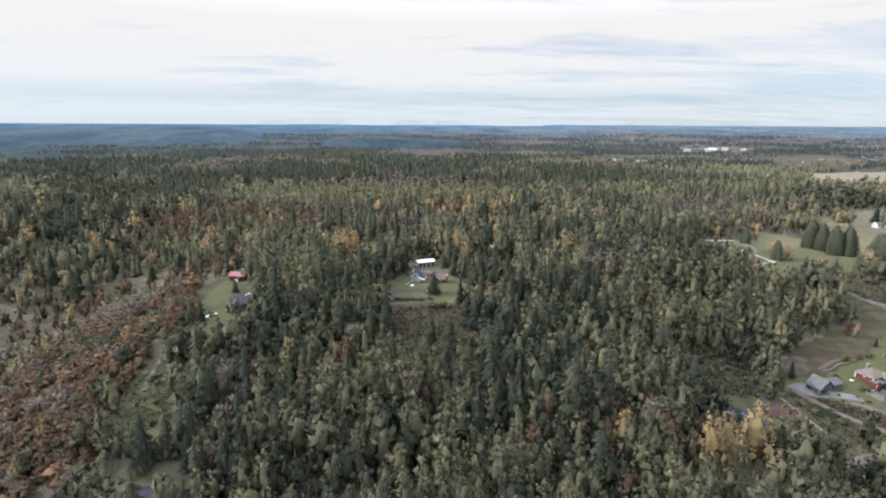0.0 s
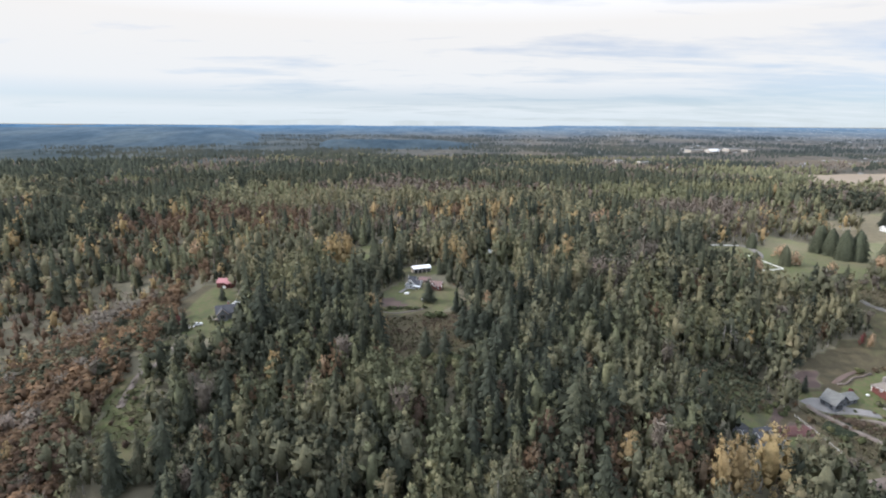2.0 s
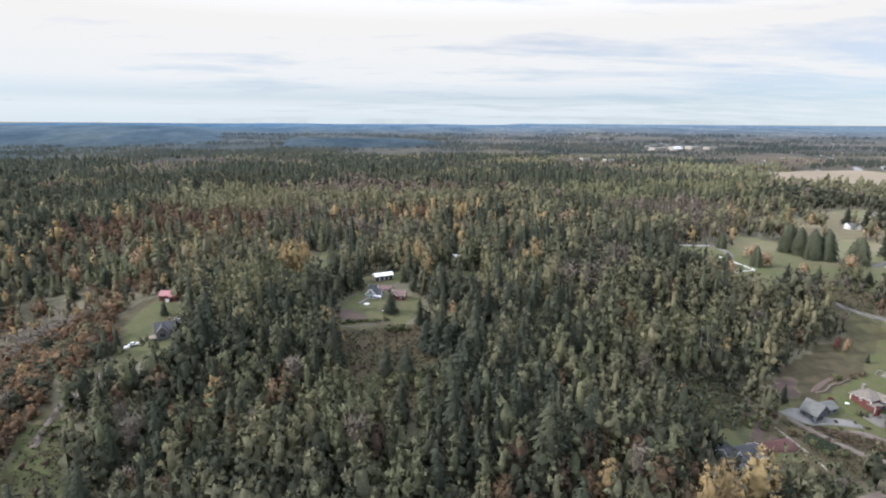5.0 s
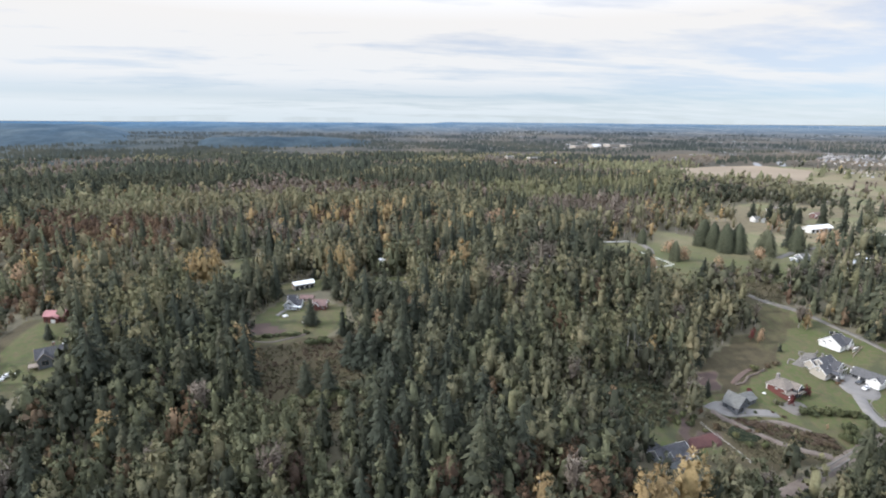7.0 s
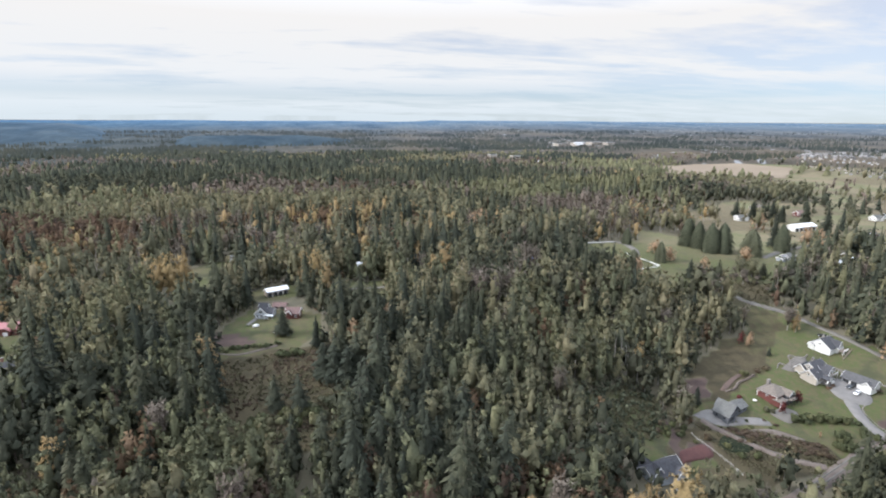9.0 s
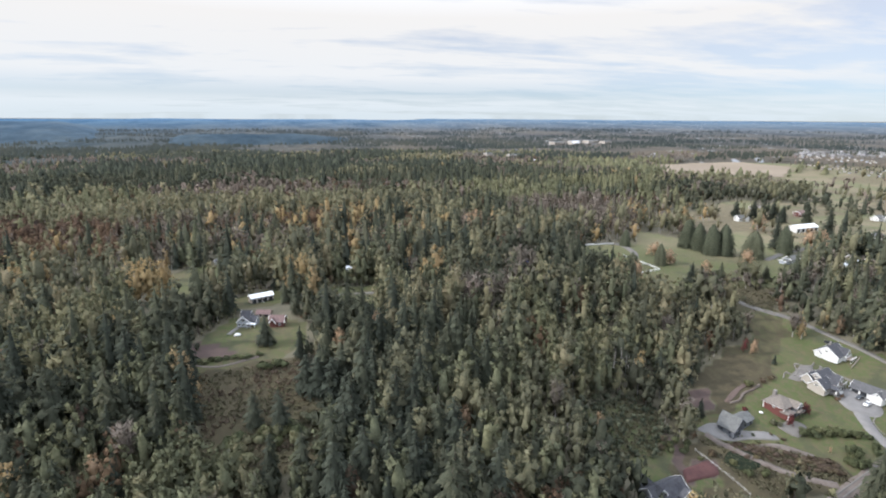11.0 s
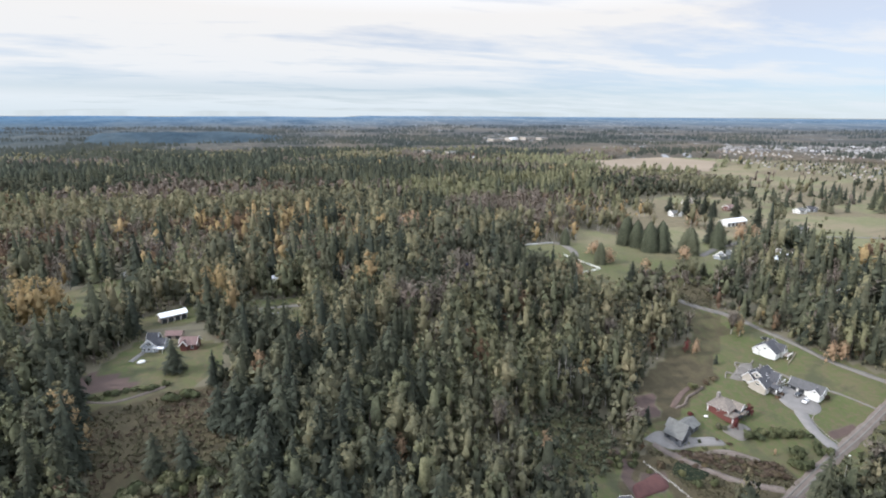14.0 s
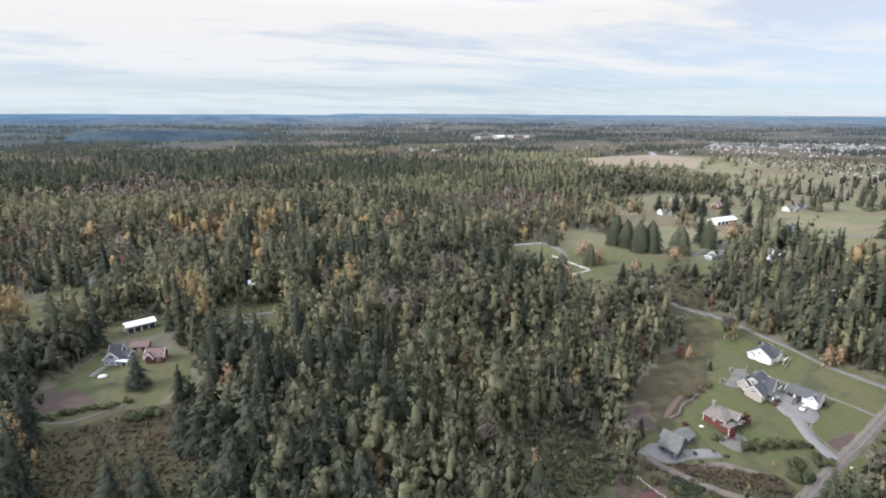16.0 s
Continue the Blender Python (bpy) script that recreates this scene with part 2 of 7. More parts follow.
def water_material():
    n = Nodes("pond_water")
    n.bump(n.noise(1.5, 4), 0.15, 0.03)
    return n.finish(n.ramp(n.noise(0.3, 4), (0.35, (0.012, 0.016, 0.010)), (0.7, (0.020, 0.026, 0.015))), 0.8, 0, 0.05)


M_WATER = water_material()


def ground_material():
    """Forest floor, meadow grass, rough brown growth and bare soil, by the land-use weights."""
    n = Nodes("ground")
    a = n.nt.nodes.new("ShaderNodeAttribute")
    a.attribute_name = "land"
    sep = n.node("ShaderNodeSeparateColor", Color=a.outputs["Color"])
    wob = n.math("MULTIPLY", n.math("SUBTRACT", n.noise(0.22, 5, 0.65), 0.5), 0.9)
    big = n.noise(0.035, 4, 0.55)
    mid = n.noise(0.16, 5, 0.6, None, 0.6)
    fine = n.noise(1.3, 4, 0.65)

    def weight(s):
        return n.ramp(n.math("ADD", s, n.math("MULTIPLY", wob, n.math("MULTIPLY", s, n.math("SUBTRACT", 1.35, s)))), (0.38, grey(0)), (0.62, grey(1)))

    floor = n.mix(fine, n.ramp(mid, (0.3, (0.080, 0.079, 0.054)), (0.7, (0.123, 0.116, 0.076))), (0.098, 0.083, 0.058))
    grass = n.mix(fine, n.ramp(mid, (0.25, (0.044, 0.059, 0.020)), (0.45, (0.062, 0.077, 0.028)), (0.6, (0.078, 0.082, 0.035)), (0.75, (0.109, 0.091, 0.052))), (0.056, 0.067, 0.026))
    grass = n.mix(n.ramp(n.noise(0.45, 5, 0.7), (0.46, grey(0)), (0.62, grey(0.6))), grass, (0.095, 0.068, 0.048))
    grass = n.mix(n.ramp(big, (0.48, grey(0)), (0.66, grey(0.5))), grass, (0.102, 0.079, 0.052))
    grass = n.mix(n.ramp(n.noise(0.07, 5, 0.65), (0.52, grey(0)), (0.66, grey(0.75))), grass, (0.039, 0.046, 0.025))
    wild = n.mix(fine, n.ramp(mid, (0.3, (0.040, 0.035, 0.022)), (0.5, (0.069, 0.055, 0.033)), (0.62, (0.086, 0.071, 0.040)), (0.78, (0.055, 0.058, 0.027))), (0.037, 0.034, 0.020))
    soil = n.mix(fine, n.ramp(mid, (0.3, (0.054, 0.040, 0.035)), (0.7, (0.089, 0.064, 0.053))), (0.068, 0.049, 0.043))
    grass = n.mix(n.math("MULTIPLY", a.outputs["Alpha"], 0.75), grass, n.ramp(mid, (0.3, (0.101, 0.110, 0.054)), (0.7, (0.151, 0.140, 0.078))))
    tan = n.ramp(n.noise(0.018, 4, 0.6), (0.46, grey(0)), (0.60, grey(0.8)))
    grass = n.mix(n.math("MULTIPLY", a.outputs["Alpha"], tan), grass, n.mix(fine, (0.137, 0.108, 0.072), (0.171, 0.143, 0.094)))
    wild = n.mix(n.math("MULTIPLY", a.outputs["Alpha"], 0.75), wild, n.ramp(mid, (0.3, (0.105, 0.094, 0.056)), (0.7, (0.158, 0.127, 0.083))))
    col = n.mix(weight(sep.outputs[0]), floor, grass)
    col = n.mix(weight(sep.outputs[1]), col, wild)
    col = n.mix(weight(sep.outputs[2]), col, soil)
    n.bump(fine, 0.6, 0.25)
    return n.finish(col, 0.95, 0, 0.15)


M_GROUND = ground_material()


def stubble_material():
    n = Nodes("stubble_field")
    f = n.noise(0.012, 5, 0.6)
    return n.finish(n.mix(n.noise(0.1, 4), n.ramp(f, (0.3, (0.165, 0.132, 0.098)), (0.7, (0.225, 0.185, 0.135))), (0.18, 0.148, 0.11)), 0.95, 0, 0.1)


M_STUBBLE = stubble_material()


def haze_material(name, near, mid, far, rise):
    """The far country as a plain backdrop: kilometres of haze painted into its colour, with a glow."""
    n = Nodes(name)
    pos = n.coords()
    mp = n.node("ShaderNodeMapping", Vector=pos, Scale=(1.0, 0.4, 1.0))
    f = n.noise(0.005, 6, 0.62, mp.outputs[0])
    g = n.noise(0.03, 5, 0.7, mp.outputs[0])
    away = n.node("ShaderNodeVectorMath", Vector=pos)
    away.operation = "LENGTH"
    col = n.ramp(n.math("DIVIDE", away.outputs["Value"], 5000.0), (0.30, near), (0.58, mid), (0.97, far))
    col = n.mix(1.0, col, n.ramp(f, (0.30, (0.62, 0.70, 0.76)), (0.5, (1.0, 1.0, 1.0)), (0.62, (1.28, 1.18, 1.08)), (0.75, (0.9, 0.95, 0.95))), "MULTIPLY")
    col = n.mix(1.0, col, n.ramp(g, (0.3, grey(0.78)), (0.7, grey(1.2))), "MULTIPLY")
    speck = n.node("ShaderNodeTexVoronoi", Scale=0.035, Vector=mp.outputs[0])
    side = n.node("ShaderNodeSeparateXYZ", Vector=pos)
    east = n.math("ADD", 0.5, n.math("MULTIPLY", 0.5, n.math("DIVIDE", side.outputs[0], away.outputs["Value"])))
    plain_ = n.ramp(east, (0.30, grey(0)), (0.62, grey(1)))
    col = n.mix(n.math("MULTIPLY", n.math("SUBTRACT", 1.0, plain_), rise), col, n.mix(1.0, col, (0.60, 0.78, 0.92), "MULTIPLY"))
    built = n.math("MULTIPLY", n.ramp(speck.outputs["Distance"], (0.16, grey(1)), (0.28, grey(0))), n.ramp(n.noise(0.0035, 3), (0.46, grey(0)), (0.54, grey(0.9))))
    col = n.mix(n.math("MULTIPLY", n.math("MULTIPLY", built, n.ramp(east, (0.5, grey(0.15)), (0.7, grey(1)))), rise), col, (0.36, 0.38, 0.40))
    n.finish(col, 1.0, 0, 0.0)
    # a glow no lamp gives, holding the backdrop at its hazy brightness
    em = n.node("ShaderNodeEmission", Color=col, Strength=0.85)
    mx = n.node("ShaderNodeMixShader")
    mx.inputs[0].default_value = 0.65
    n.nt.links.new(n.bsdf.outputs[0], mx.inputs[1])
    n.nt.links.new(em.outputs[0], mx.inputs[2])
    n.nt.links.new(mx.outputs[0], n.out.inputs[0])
    return n.mat


# near, middle and far colours: painted haze, bluer with distance
M_FAR = haze_material("far_country", (0.132, 0.120, 0.100), (0.128, 0.132, 0.132), (0.150, 0.235, 0.330), 1.0)
M_RIDGE = haze_material("far_ridge", (0.050, 0.068, 0.075), (0.096, 0.138, 0.180), (0.125, 0.188, 0.262), 0.0)
M_FARWOOD = haze_material("far_woods", (0.072, 0.082, 0.068), (0.086, 0.100, 0.104), (0.10, 0.15, 0.21), 0.0)


# ---- the lie of the land ----
def softplus(v, k):
    return k * np.logaddexp(0, v / k)


def step(a, b, v):
    u = np.clip((v - a) / (b - a), 0, 1)
    return u * u * (3 - 2 * u)


def terrain(x, y):
    """A plateau that falls south towards the houses and west into a valley, and rises far off to the skyline."""
    x, y = np.asarray(x, float), np.asarray(y, float)
    z = 20 - 0.24 * softplus(292 - np.maximum(y, -60), 18)
    z = z - 13 * step(105, 165, x) * (1 - step(280, 345, y)) + 6 * step(245, 300, x) * (1 - step(280, 345, y))
    z = z - 46 * step(-135, -265, x) * (1 - step(300, 460, y))
    z = z + 5 * step(-60, -130, x) * step(-175, -130, x) * (1 - step(230, 290, y))
    z = z - 5 * step(-70, -115, x) * step(240, 290, y) * step(480, 400, y)
    d = np.hypot(x, y)
    z = z - 14 * step(600, 1500, d) * (1 - 0.8 * step(820, 1000, x))
    return z + 68 * np.clip((d - 2000) / 2850, 0, 1) ** 1.25


def height(x, y):
    return float(terrain(x, y))


LATTICE = np.random.default_rng(5).random((256, 256))


def value_noise(x, y, size):
    """Smooth noise from 0 to 1 with features of that many metres."""
    x, y = np.asarray(x, float) / size + 500, np.asarray(y, float) / size + 500
    i, j = np.floor(x).astype(int), np.floor(y).astype(int)
    u, v = x - i, y - j
    u, v = u * u * (3 - 2 * u), v * v * (3 - 2 * v)
    a, b = LATTICE[i % 256, j % 256], LATTICE[(i + 1) % 256, j % 256]
    c, d = LATTICE[i % 256, (j + 1) % 256], LATTICE[(i + 1) % 256, (j + 1) % 256]
    return (a * (1 - u) + b * u) * (1 - v) + (c * (1 - u) + d * u) * v


def inside(poly, x, y):
    r = np.zeros(np.shape(x), bool)
    for (x0, y0), (x1, y1) in zip(poly, poly[1:] + poly[:1]):
        if y0 != y1:
            r ^= ((y0 > y) != (y1 > y)) & (x < (x1 - x0) * (y - y0) / (y1 - y0) + x0)
    return r


TOWN = [(1060, 1110), (1290, 1300), (1700, 1160), (1620, 900), (1330, 730), (1062, 640), (900, 570), (940, 760), (975, 950)]
# open land: outline in plan, and its weights of grass, rough growth and soil
OPEN = [
    ([(-43, 304), (-30, 316), (-22, 332), (4, 332), (14, 318), (13, 296), (-4, 286), (-30, 284)], (1, 0, 0)),
    ([(-39, 302), (-34, 308), (-24, 306), (-17, 299), (-20, 293), (-32, 293)], (0.3, 0.2, 0.95)),
    ([(-30, 284), (12, 291), (20, 262), (22, 240), (6, 226), (-20, 228), (-27, 248)], (0.6, 0.62, 0)),
    ([(-150, 312), (-148, 340), (-134, 342), (-118, 326), (-104, 300), (-101, 275), (-110, 260), (-124, 260), (-137, 284)], (0.85, 0.42, 0)),
]
OPEN += [
    ([(-150, 312), (-148, 338), (-140, 334), (-140, 304), (-130, 282), (-132, 270), (-137, 284)], (0.4, 0.8, 0)),
    ([(-125, 262), (-110, 266), (-113, 238), (-120, 226), (-130, 232), (-131, 256)], (0.6, 0.5, 0.3)),
    ([(-129, 231), (-114, 211), (-105, 195), (-101, 180), (-106, 172), (-114, 176), (-130, 200), (-132, 216)], (0.95, 0.3, 0)),
    ([(250, 318), (270, 297), (280, 267), (300, 228), (270, 212), (223, 196), (170, 204), (136, 205), (138, 226), (160, 234), (168, 256), (203, 280), (234, 290), (238, 312)], (1, 0, 0)),
]
OPEN += [
    ([(250, 318), (238, 312), (234, 290), (203, 280), (222, 264), (230, 268), (242, 278), (256, 288), (262, 300)], (0.8, 0.56, 0)),
    ([(166, 258), (203, 279), (218, 277), (226, 261), (208, 255), (192, 246), (172, 240)], (0.7, 0.66, 0.1)),
    ([(168, 246), (171, 257), (184, 258), (182, 247)], (0.1, 0.2, 1)),
    ([(160, 234), (170, 228), (192, 222), (206, 214), (207, 203), (170, 203), (136, 204), (138, 226)], (0.4, 0.95, 0.1)),
    ([(141, 207), (143, 212), (157, 216), (153, 208)], (1, 0, 0)),
]
OPEN += [
    ([(139, 210), (142, 220), (158, 221), (158, 216)], (0, 0, 1)),
    ([(238, 221), (266, 223), (243, 215)], (0, 0.3, 1)),
    ([(168, 228), (192, 222), (206, 214), (206, 206), (178, 217)], (0.2, 1, 0.4)),
    ([(136, 226), (150, 226), (150, 240), (138, 238)], (0.2, 0.4, 0.9)),
    ([(287, 446), (359, 454), (361, 433), (330, 375), (310, 345), (300, 440)], (1, 0, 0)),
    ([(367, 459), (386, 438), (392, 398), (369, 389), (335, 406)], (1, 0.2, 0)),
]
OPEN += [
    ([(306, 334), (336, 358), (350, 378), (374, 430), (378, 468), (330, 414), (310, 372)], (1, 0.1, 0)),
    ([(450, 440), (485, 430), (469, 397), (457, 343), (442, 333), (414, 348), (400, 372), (415, 404)], (0.85, 0.55, 0.1)),
    ([(429, 489), (510, 499), (446, 441), (411, 427), (400, 455)], (0.9, 0.5, 0.1)),
    ([(467, 607), (420, 525), (498, 561), (527, 628)], (1, 0.3, 0)),
    ([(523, 475), (609, 430), (459, 338), (404, 366), (455, 414)], (1, 0.35, 0)),
    ([(445, 618), (481, 593), (423, 527), (419, 573)], (0.8, 0.6, 0)),
    ([(802, 914), (898, 857), (807, 763), (739, 766)], (1, 0, 0)),
    ([(218, 442), (258, 437), (285, 480), (303, 440), (320, 396), (318, 336), (278, 322), (252, 322), (206, 324), (190, 352), (192, 400)], (1, 0, 0)),
    ([(250, 340), (280, 325), (262, 304), (246, 318)], (0.7, 0.7, 0)),
    ([(300, 735), (399, 805), (420, 790), (345, 712)], (1, 0.4, 0)),
]
OPEN += [
    ([(225, 700), (290, 745), (300, 730), (240, 690)], (0.9, 0.5, 0)),
    ([(-62, 350), (-70, 380), (-82, 412), (-46, 438), (-30, 412), (-32, 372), (-38, 350)], (1, 0.3, 0)),
    ([(-30, 362), (-4, 372), (2, 364), (-2, 345), (-24, 345)], (1, 0, 0)),
    ([(16, 340), (20, 374), (52, 370), (52, 340), (44, 322), (24, 322)], (1, 0, 0)),
    ([(32, 386), (32, 408), (44, 406), (44, 386)], (1, 0, 0)),
    ([(140, 398), (152, 416), (168, 408), (162, 378), (146, 370)], (0.3, 0.5, 0.4)),
]
OPEN += [
    ([(712, 742), (834, 918), (880, 815), (780, 730)], (1, 0, 0)),
    ([(600, 890), (780, 1215), (950, 1200), (970, 1010), (845, 900), (760, 985)], (0.1, 0.1, 0)),
    (TOWN, (0.5, 0.4, 0.3)),
    ([(112, 210), (127, 223), (149, 228), (143, 218), (118, 206)], (0.1, 0.2, 1)),
    ([(108, 208), (109, 238), (124, 246), (139, 252), (152, 248), (146, 231), (138, 218), (136, 204)], (0.75, 0.25, 0.1)),
    ([(124, 184), (180, 186), (170, 206), (134, 206)], (0.5, 0.5, 0.1)),
    ([(-110, 150), (-84, 150), (-84, 172), (-108, 170)], (0.6, 0.5, 0.3)),
]
# grassland with scattered trees: outline, and the share of places with a tree
SPARSE = [
    ([(318, 430), (335, 408), (400, 396), (520, 372), (690, 395), (700, 470), (620, 610), (500, 590), (330, 545), (325, 480)], 0.20),
    ([(418, 362), (478, 350), (388, 293), (352, 295), (369, 325)], 0.35),
    ([(600, 400), (900, 560), (900, 660), (700, 700), (560, 560)], 0.2),
    ([(640, 880), (780, 1200), (1200, 1250), (1000, 880), (860, 760), (700, 720)], 0.25),
    ([(640, 690), (765, 495), (1010, 590), (945, 760), (985, 960), (860, 890)], 0.12),
]


def spread(lo, hi, cell, edge_lo, edge_hi, grow):
    """Grid lines that stand evenly between lo and hi and ever further apart beyond."""
    mid = list(np.arange(lo, hi + 0.1, cell))
    s = cell
    while mid[-1] < edge_hi:
        s *= grow
        mid.append(mid[-1] + s)
    s, low = cell, [lo]
    while low[-1] > edge_lo:
        s *= grow
        low.append(low[-1] - s)
    return np.array(low[:0:-1] + mid)


def mesh_from(name, verts, faces, mats, smooth=False, tint=None, index=None, normals=None):
    """One mesh from arrays; all its faces have the same number of corners."""
    verts, faces = np.asarray(verts, np.float32), np.asarray(faces, np.int32)
    me = bpy.data.meshes.new(name)
    n, k = faces.shape
    me.vertices.add(len(verts))
    me.vertices.foreach_set("co", verts.ravel())
    me.loops.add(n * k)
    me.loops.foreach_set("vertex_index", faces.ravel())
    me.polygons.add(n)
    me.polygons.foreach_set("loop_start", np.arange(0, n * k, k, dtype=np.int32))
    me.polygons.foreach_set("use_smooth", np.full(n, smooth))
    for m in mats:
        me.materials.append(m)
    if index is not None:
        me.polygons.foreach_set("material_index", np.asarray(index, np.int32))
    me.update(calc_edges=True)
    if tint is not None:
        a = me.attributes.new("tint", "FLOAT", "POINT")
        a.data.foreach_set("value", np.asarray(tint, np.float32))
    if normals is not None:
        a = me.attributes.new("custom_normal", "FLOAT_VECTOR", "POINT")
        a.data.foreach_set("vector", np.asarray(normals, np.float32).ravel())
    return me


def build_ground():
    gx = spread(-170, 320, 4.0, -5100, 5100, 1.055)
    gy = spread(140, 420, 4.0, -5100, 5100, 1.055)
    X, Y = np.meshgrid(gx, gy)
    Z = terrain(X, Y) + 0.5 * (value_noise(X, Y, 23) - 0.5)
    nx, ny = len(gx), len(gy)
    i = np.arange(nx * ny).reshape(ny, nx)
    quads = np.stack([i[:-1, :-1], i[:-1, 1:], i[1:, 1:], i[1:, :-1]], -1).reshape(-1, 4)
    me = mesh_from("ground", np.stack([X, Y, Z], -1).reshape(-1, 3), quads, [M_GROUND], True)
    w = np.zeros((nx * ny, 4), np.float32)
    # how pale the grass is: green lawns near the houses, pale pasture further off
    w[:, 3] = (step(450, 560, np.hypot(X, Y)) * step(120, 220, X + 0.1 * Y)).ravel()
    jx = X + 5 * (value_noise(X, Y, 9) - 0.5)
    jy = Y + 5 * (value_noise(Y, X, 9) - 0.5)
    for poly, (g, b, s) in OPEN:
        hit = inside(poly, jx, jy).ravel()
        w[hit, :3] = (g, b, s)
    for poly, share in SPARSE:
        hit = inside(poly, jx, jy).ravel() & (w[:, :3].sum(1) == 0)
        w[hit, 0], w[hit, 1] = 1.0, np.where(value_noise(X, Y, 60).ravel()[hit] > 0.55, 0.7, 0.2)
    # woodland glades and rough growth between the far woods
    far = (np.hypot(X, Y) > 650) & (value_noise(X, Y, 90) > 0.66)
    w[far.ravel(), :3] = (0.7, 0.6, 0)
    a = me.color_attributes.new("land", "FLOAT_COLOR", "POINT")
    a.data.foreach_set("color", w.ravel())
    tagged(new("ground", me), "wooded rolling land with meadows and brown clearings", "ground", kind="structure")


build_ground()


def build_backdrop():
    """Ridges and plains on the skyline."""
    az = np.radians(np.linspace(-62, 82, 420))
    rad = np.concatenate([np.linspace(1480, 3000, 60), np.linspace(3060, 4870, 24)])
    A, R = np.meshgrid(az, rad)
    X, Y = R * np.sin(A), R * np.cos(A)
    deg = np.degrees(A)
    Z = terrain(X, Y) + 3 + (5 * value_noise(X, Y, 140) + 4 * value_noise(X, Y, 24)) * (R < 4600)
    Z += (R > 4500) * 7 * (value_noise(deg * 10, deg * 0, 34) - 0.35) * step(50, 10, deg)
    Z[0] -= 14
    nx, ny = len(az), len(rad)
    i = np.arange(nx * ny).reshape(ny, nx)
    quads = np.stack([i[:-1, :-1], i[1:, :-1], i[1:, 1:], i[:-1, 1:]], -1).reshape(-1, 4)
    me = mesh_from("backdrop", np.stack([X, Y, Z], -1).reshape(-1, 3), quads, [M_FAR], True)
    tagged(new("backdrop", me), "blue hazy wooded ridges and plains on the skyline", "backdrop", kind="structure")


build_backdrop()


def ridge(name, az0, az1, dist, deep, top, label, seed, fall):
    """A wooded ridge: its crest runs across the view and tapers off at the ends."""
    az = np.radians(np.linspace(az0, az1, 150))
    rows = np.linspace(-1, 1, 15)
    A, V = np.meshgrid(az, rows)
    R = dist + deep * V
    X, Y = R * np.sin(A), R * np.cos(A)
    u = (np.degrees(A) - az0) / (az1 - az0)
    ends = step(0, fall[0], u) * step(1, 1 - fall[1], u) if fall[0] else step(1, 1 - fall[1], u)
    crest = top * ends * (0.86 + 0.22 * value_noise(u * 900 + seed, u * 0, 90))
    Z = terrain(X, Y) - 6 + (crest + 4 * value_noise(X, Y, 60)) * (1 - V * V) ** 0.7
    n = len(az)
    i = np.arange(n * 15).reshape(15, n)
    quads = np.stack([i[:-1, :-1], i[1:, :-1], i[1:, 1:], i[:-1, 1:]], -1).reshape(-1, 4)
    # the ridge's blue is haze put into its colour
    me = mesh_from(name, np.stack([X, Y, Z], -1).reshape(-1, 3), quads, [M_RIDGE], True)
    tagged(new(name, me), label, "backdrop", kind="structure")


ridge("backdrop_hill", -66, -16.5, 3100, 850, 56, "long wooded hill on the skyline, painted hazy blue", 10, (0, 0.10))
ridge("backdrop_spur", -13.5, 7, 2330, 330, 34, "dark wooded spur before the far plain", 400, (0.12, 0.4))


# ---- parts, things, shapes ----
def part(name, bm, material, parent, label=""):
    me = bpy.data.meshes.new(name)
    bm.to_mesh(me)
    bm.free()
    me.materials.append(material)
    ob = new(name, me)
    ob.parent = parent
    return tagged(ob, label)


def thing(name, x, y, turn, label, category, group="", z=None):
    ob = new(name)
    ob.empty_display_size = 0.5
    ob.matrix_world = pose(x, y, height(x, y) if z is None else z, 0, 0, turn)
    return tagged(ob, label, category, group)


def box(x0, x1, y0, y1, z0, z1, bevel=0.0, bm=None):
    bm = bm or bmesh.new()
    r = bmesh.ops.create_cube(bm, size=1.0)
    bmesh.ops.scale(bm, vec=(x1 - x0, y1 - y0, z1 - z0), verts=r["verts"])
    bmesh.ops.translate(bm, vec=((x0 + x1) / 2, (y0 + y1) / 2, (z0 + z1) / 2), verts=r["verts"])
    if bevel:
        bmesh.ops.bevel(bm, geom=list({e for v in r["verts"] for e in v.link_edges}), offset=bevel, segments=1, affect="EDGES")
    return bm


def prism(outline, depth, axis="y", bm=None):
    """An outline of (across, up) pairs pushed along an axis from depth[0] to depth[1]."""
    bm = bm or bmesh.new()
    rings = []
    for d in depth:
        rings.append([bm.verts.new((a, d, b) if axis == "y" else (d, a, b)) for a, b in outline])
    n = len(outline)
    bm.faces.new(rings[0])
    bm.faces.new(rings[1][::-1])
    for i in range(n):
        bm.faces.new((rings[0][i], rings[1][i], rings[1][(i + 1) % n], rings[0][(i + 1) % n]))
    bmesh.ops.recalc_face_normals(bm, faces=bm.faces)
    return bm


def tube(p, q, r0, r1, sides=6, bm=None):
    bm = bm or bmesh.new()
    p, q = Vector(p), Vector(q)
    rot = (q - p).to_track_quat("Z", "Y").to_matrix()
    rings = [[bm.verts.new(c + rot @ Vector((r * math.cos(a * math.tau / sides), r * math.sin(a * math.tau / sides), 0))) for a in range(sides)] for c, r in ((p, r0), (q, r1))]
    for i in range(sides):
        bm.faces.new((rings[0][i], rings[0][(i + 1) % sides], rings[1][(i + 1) % sides], rings[1][i]))
    bm.faces.new(rings[1])
    bm.faces.new(rings[0][::-1])
    return bm


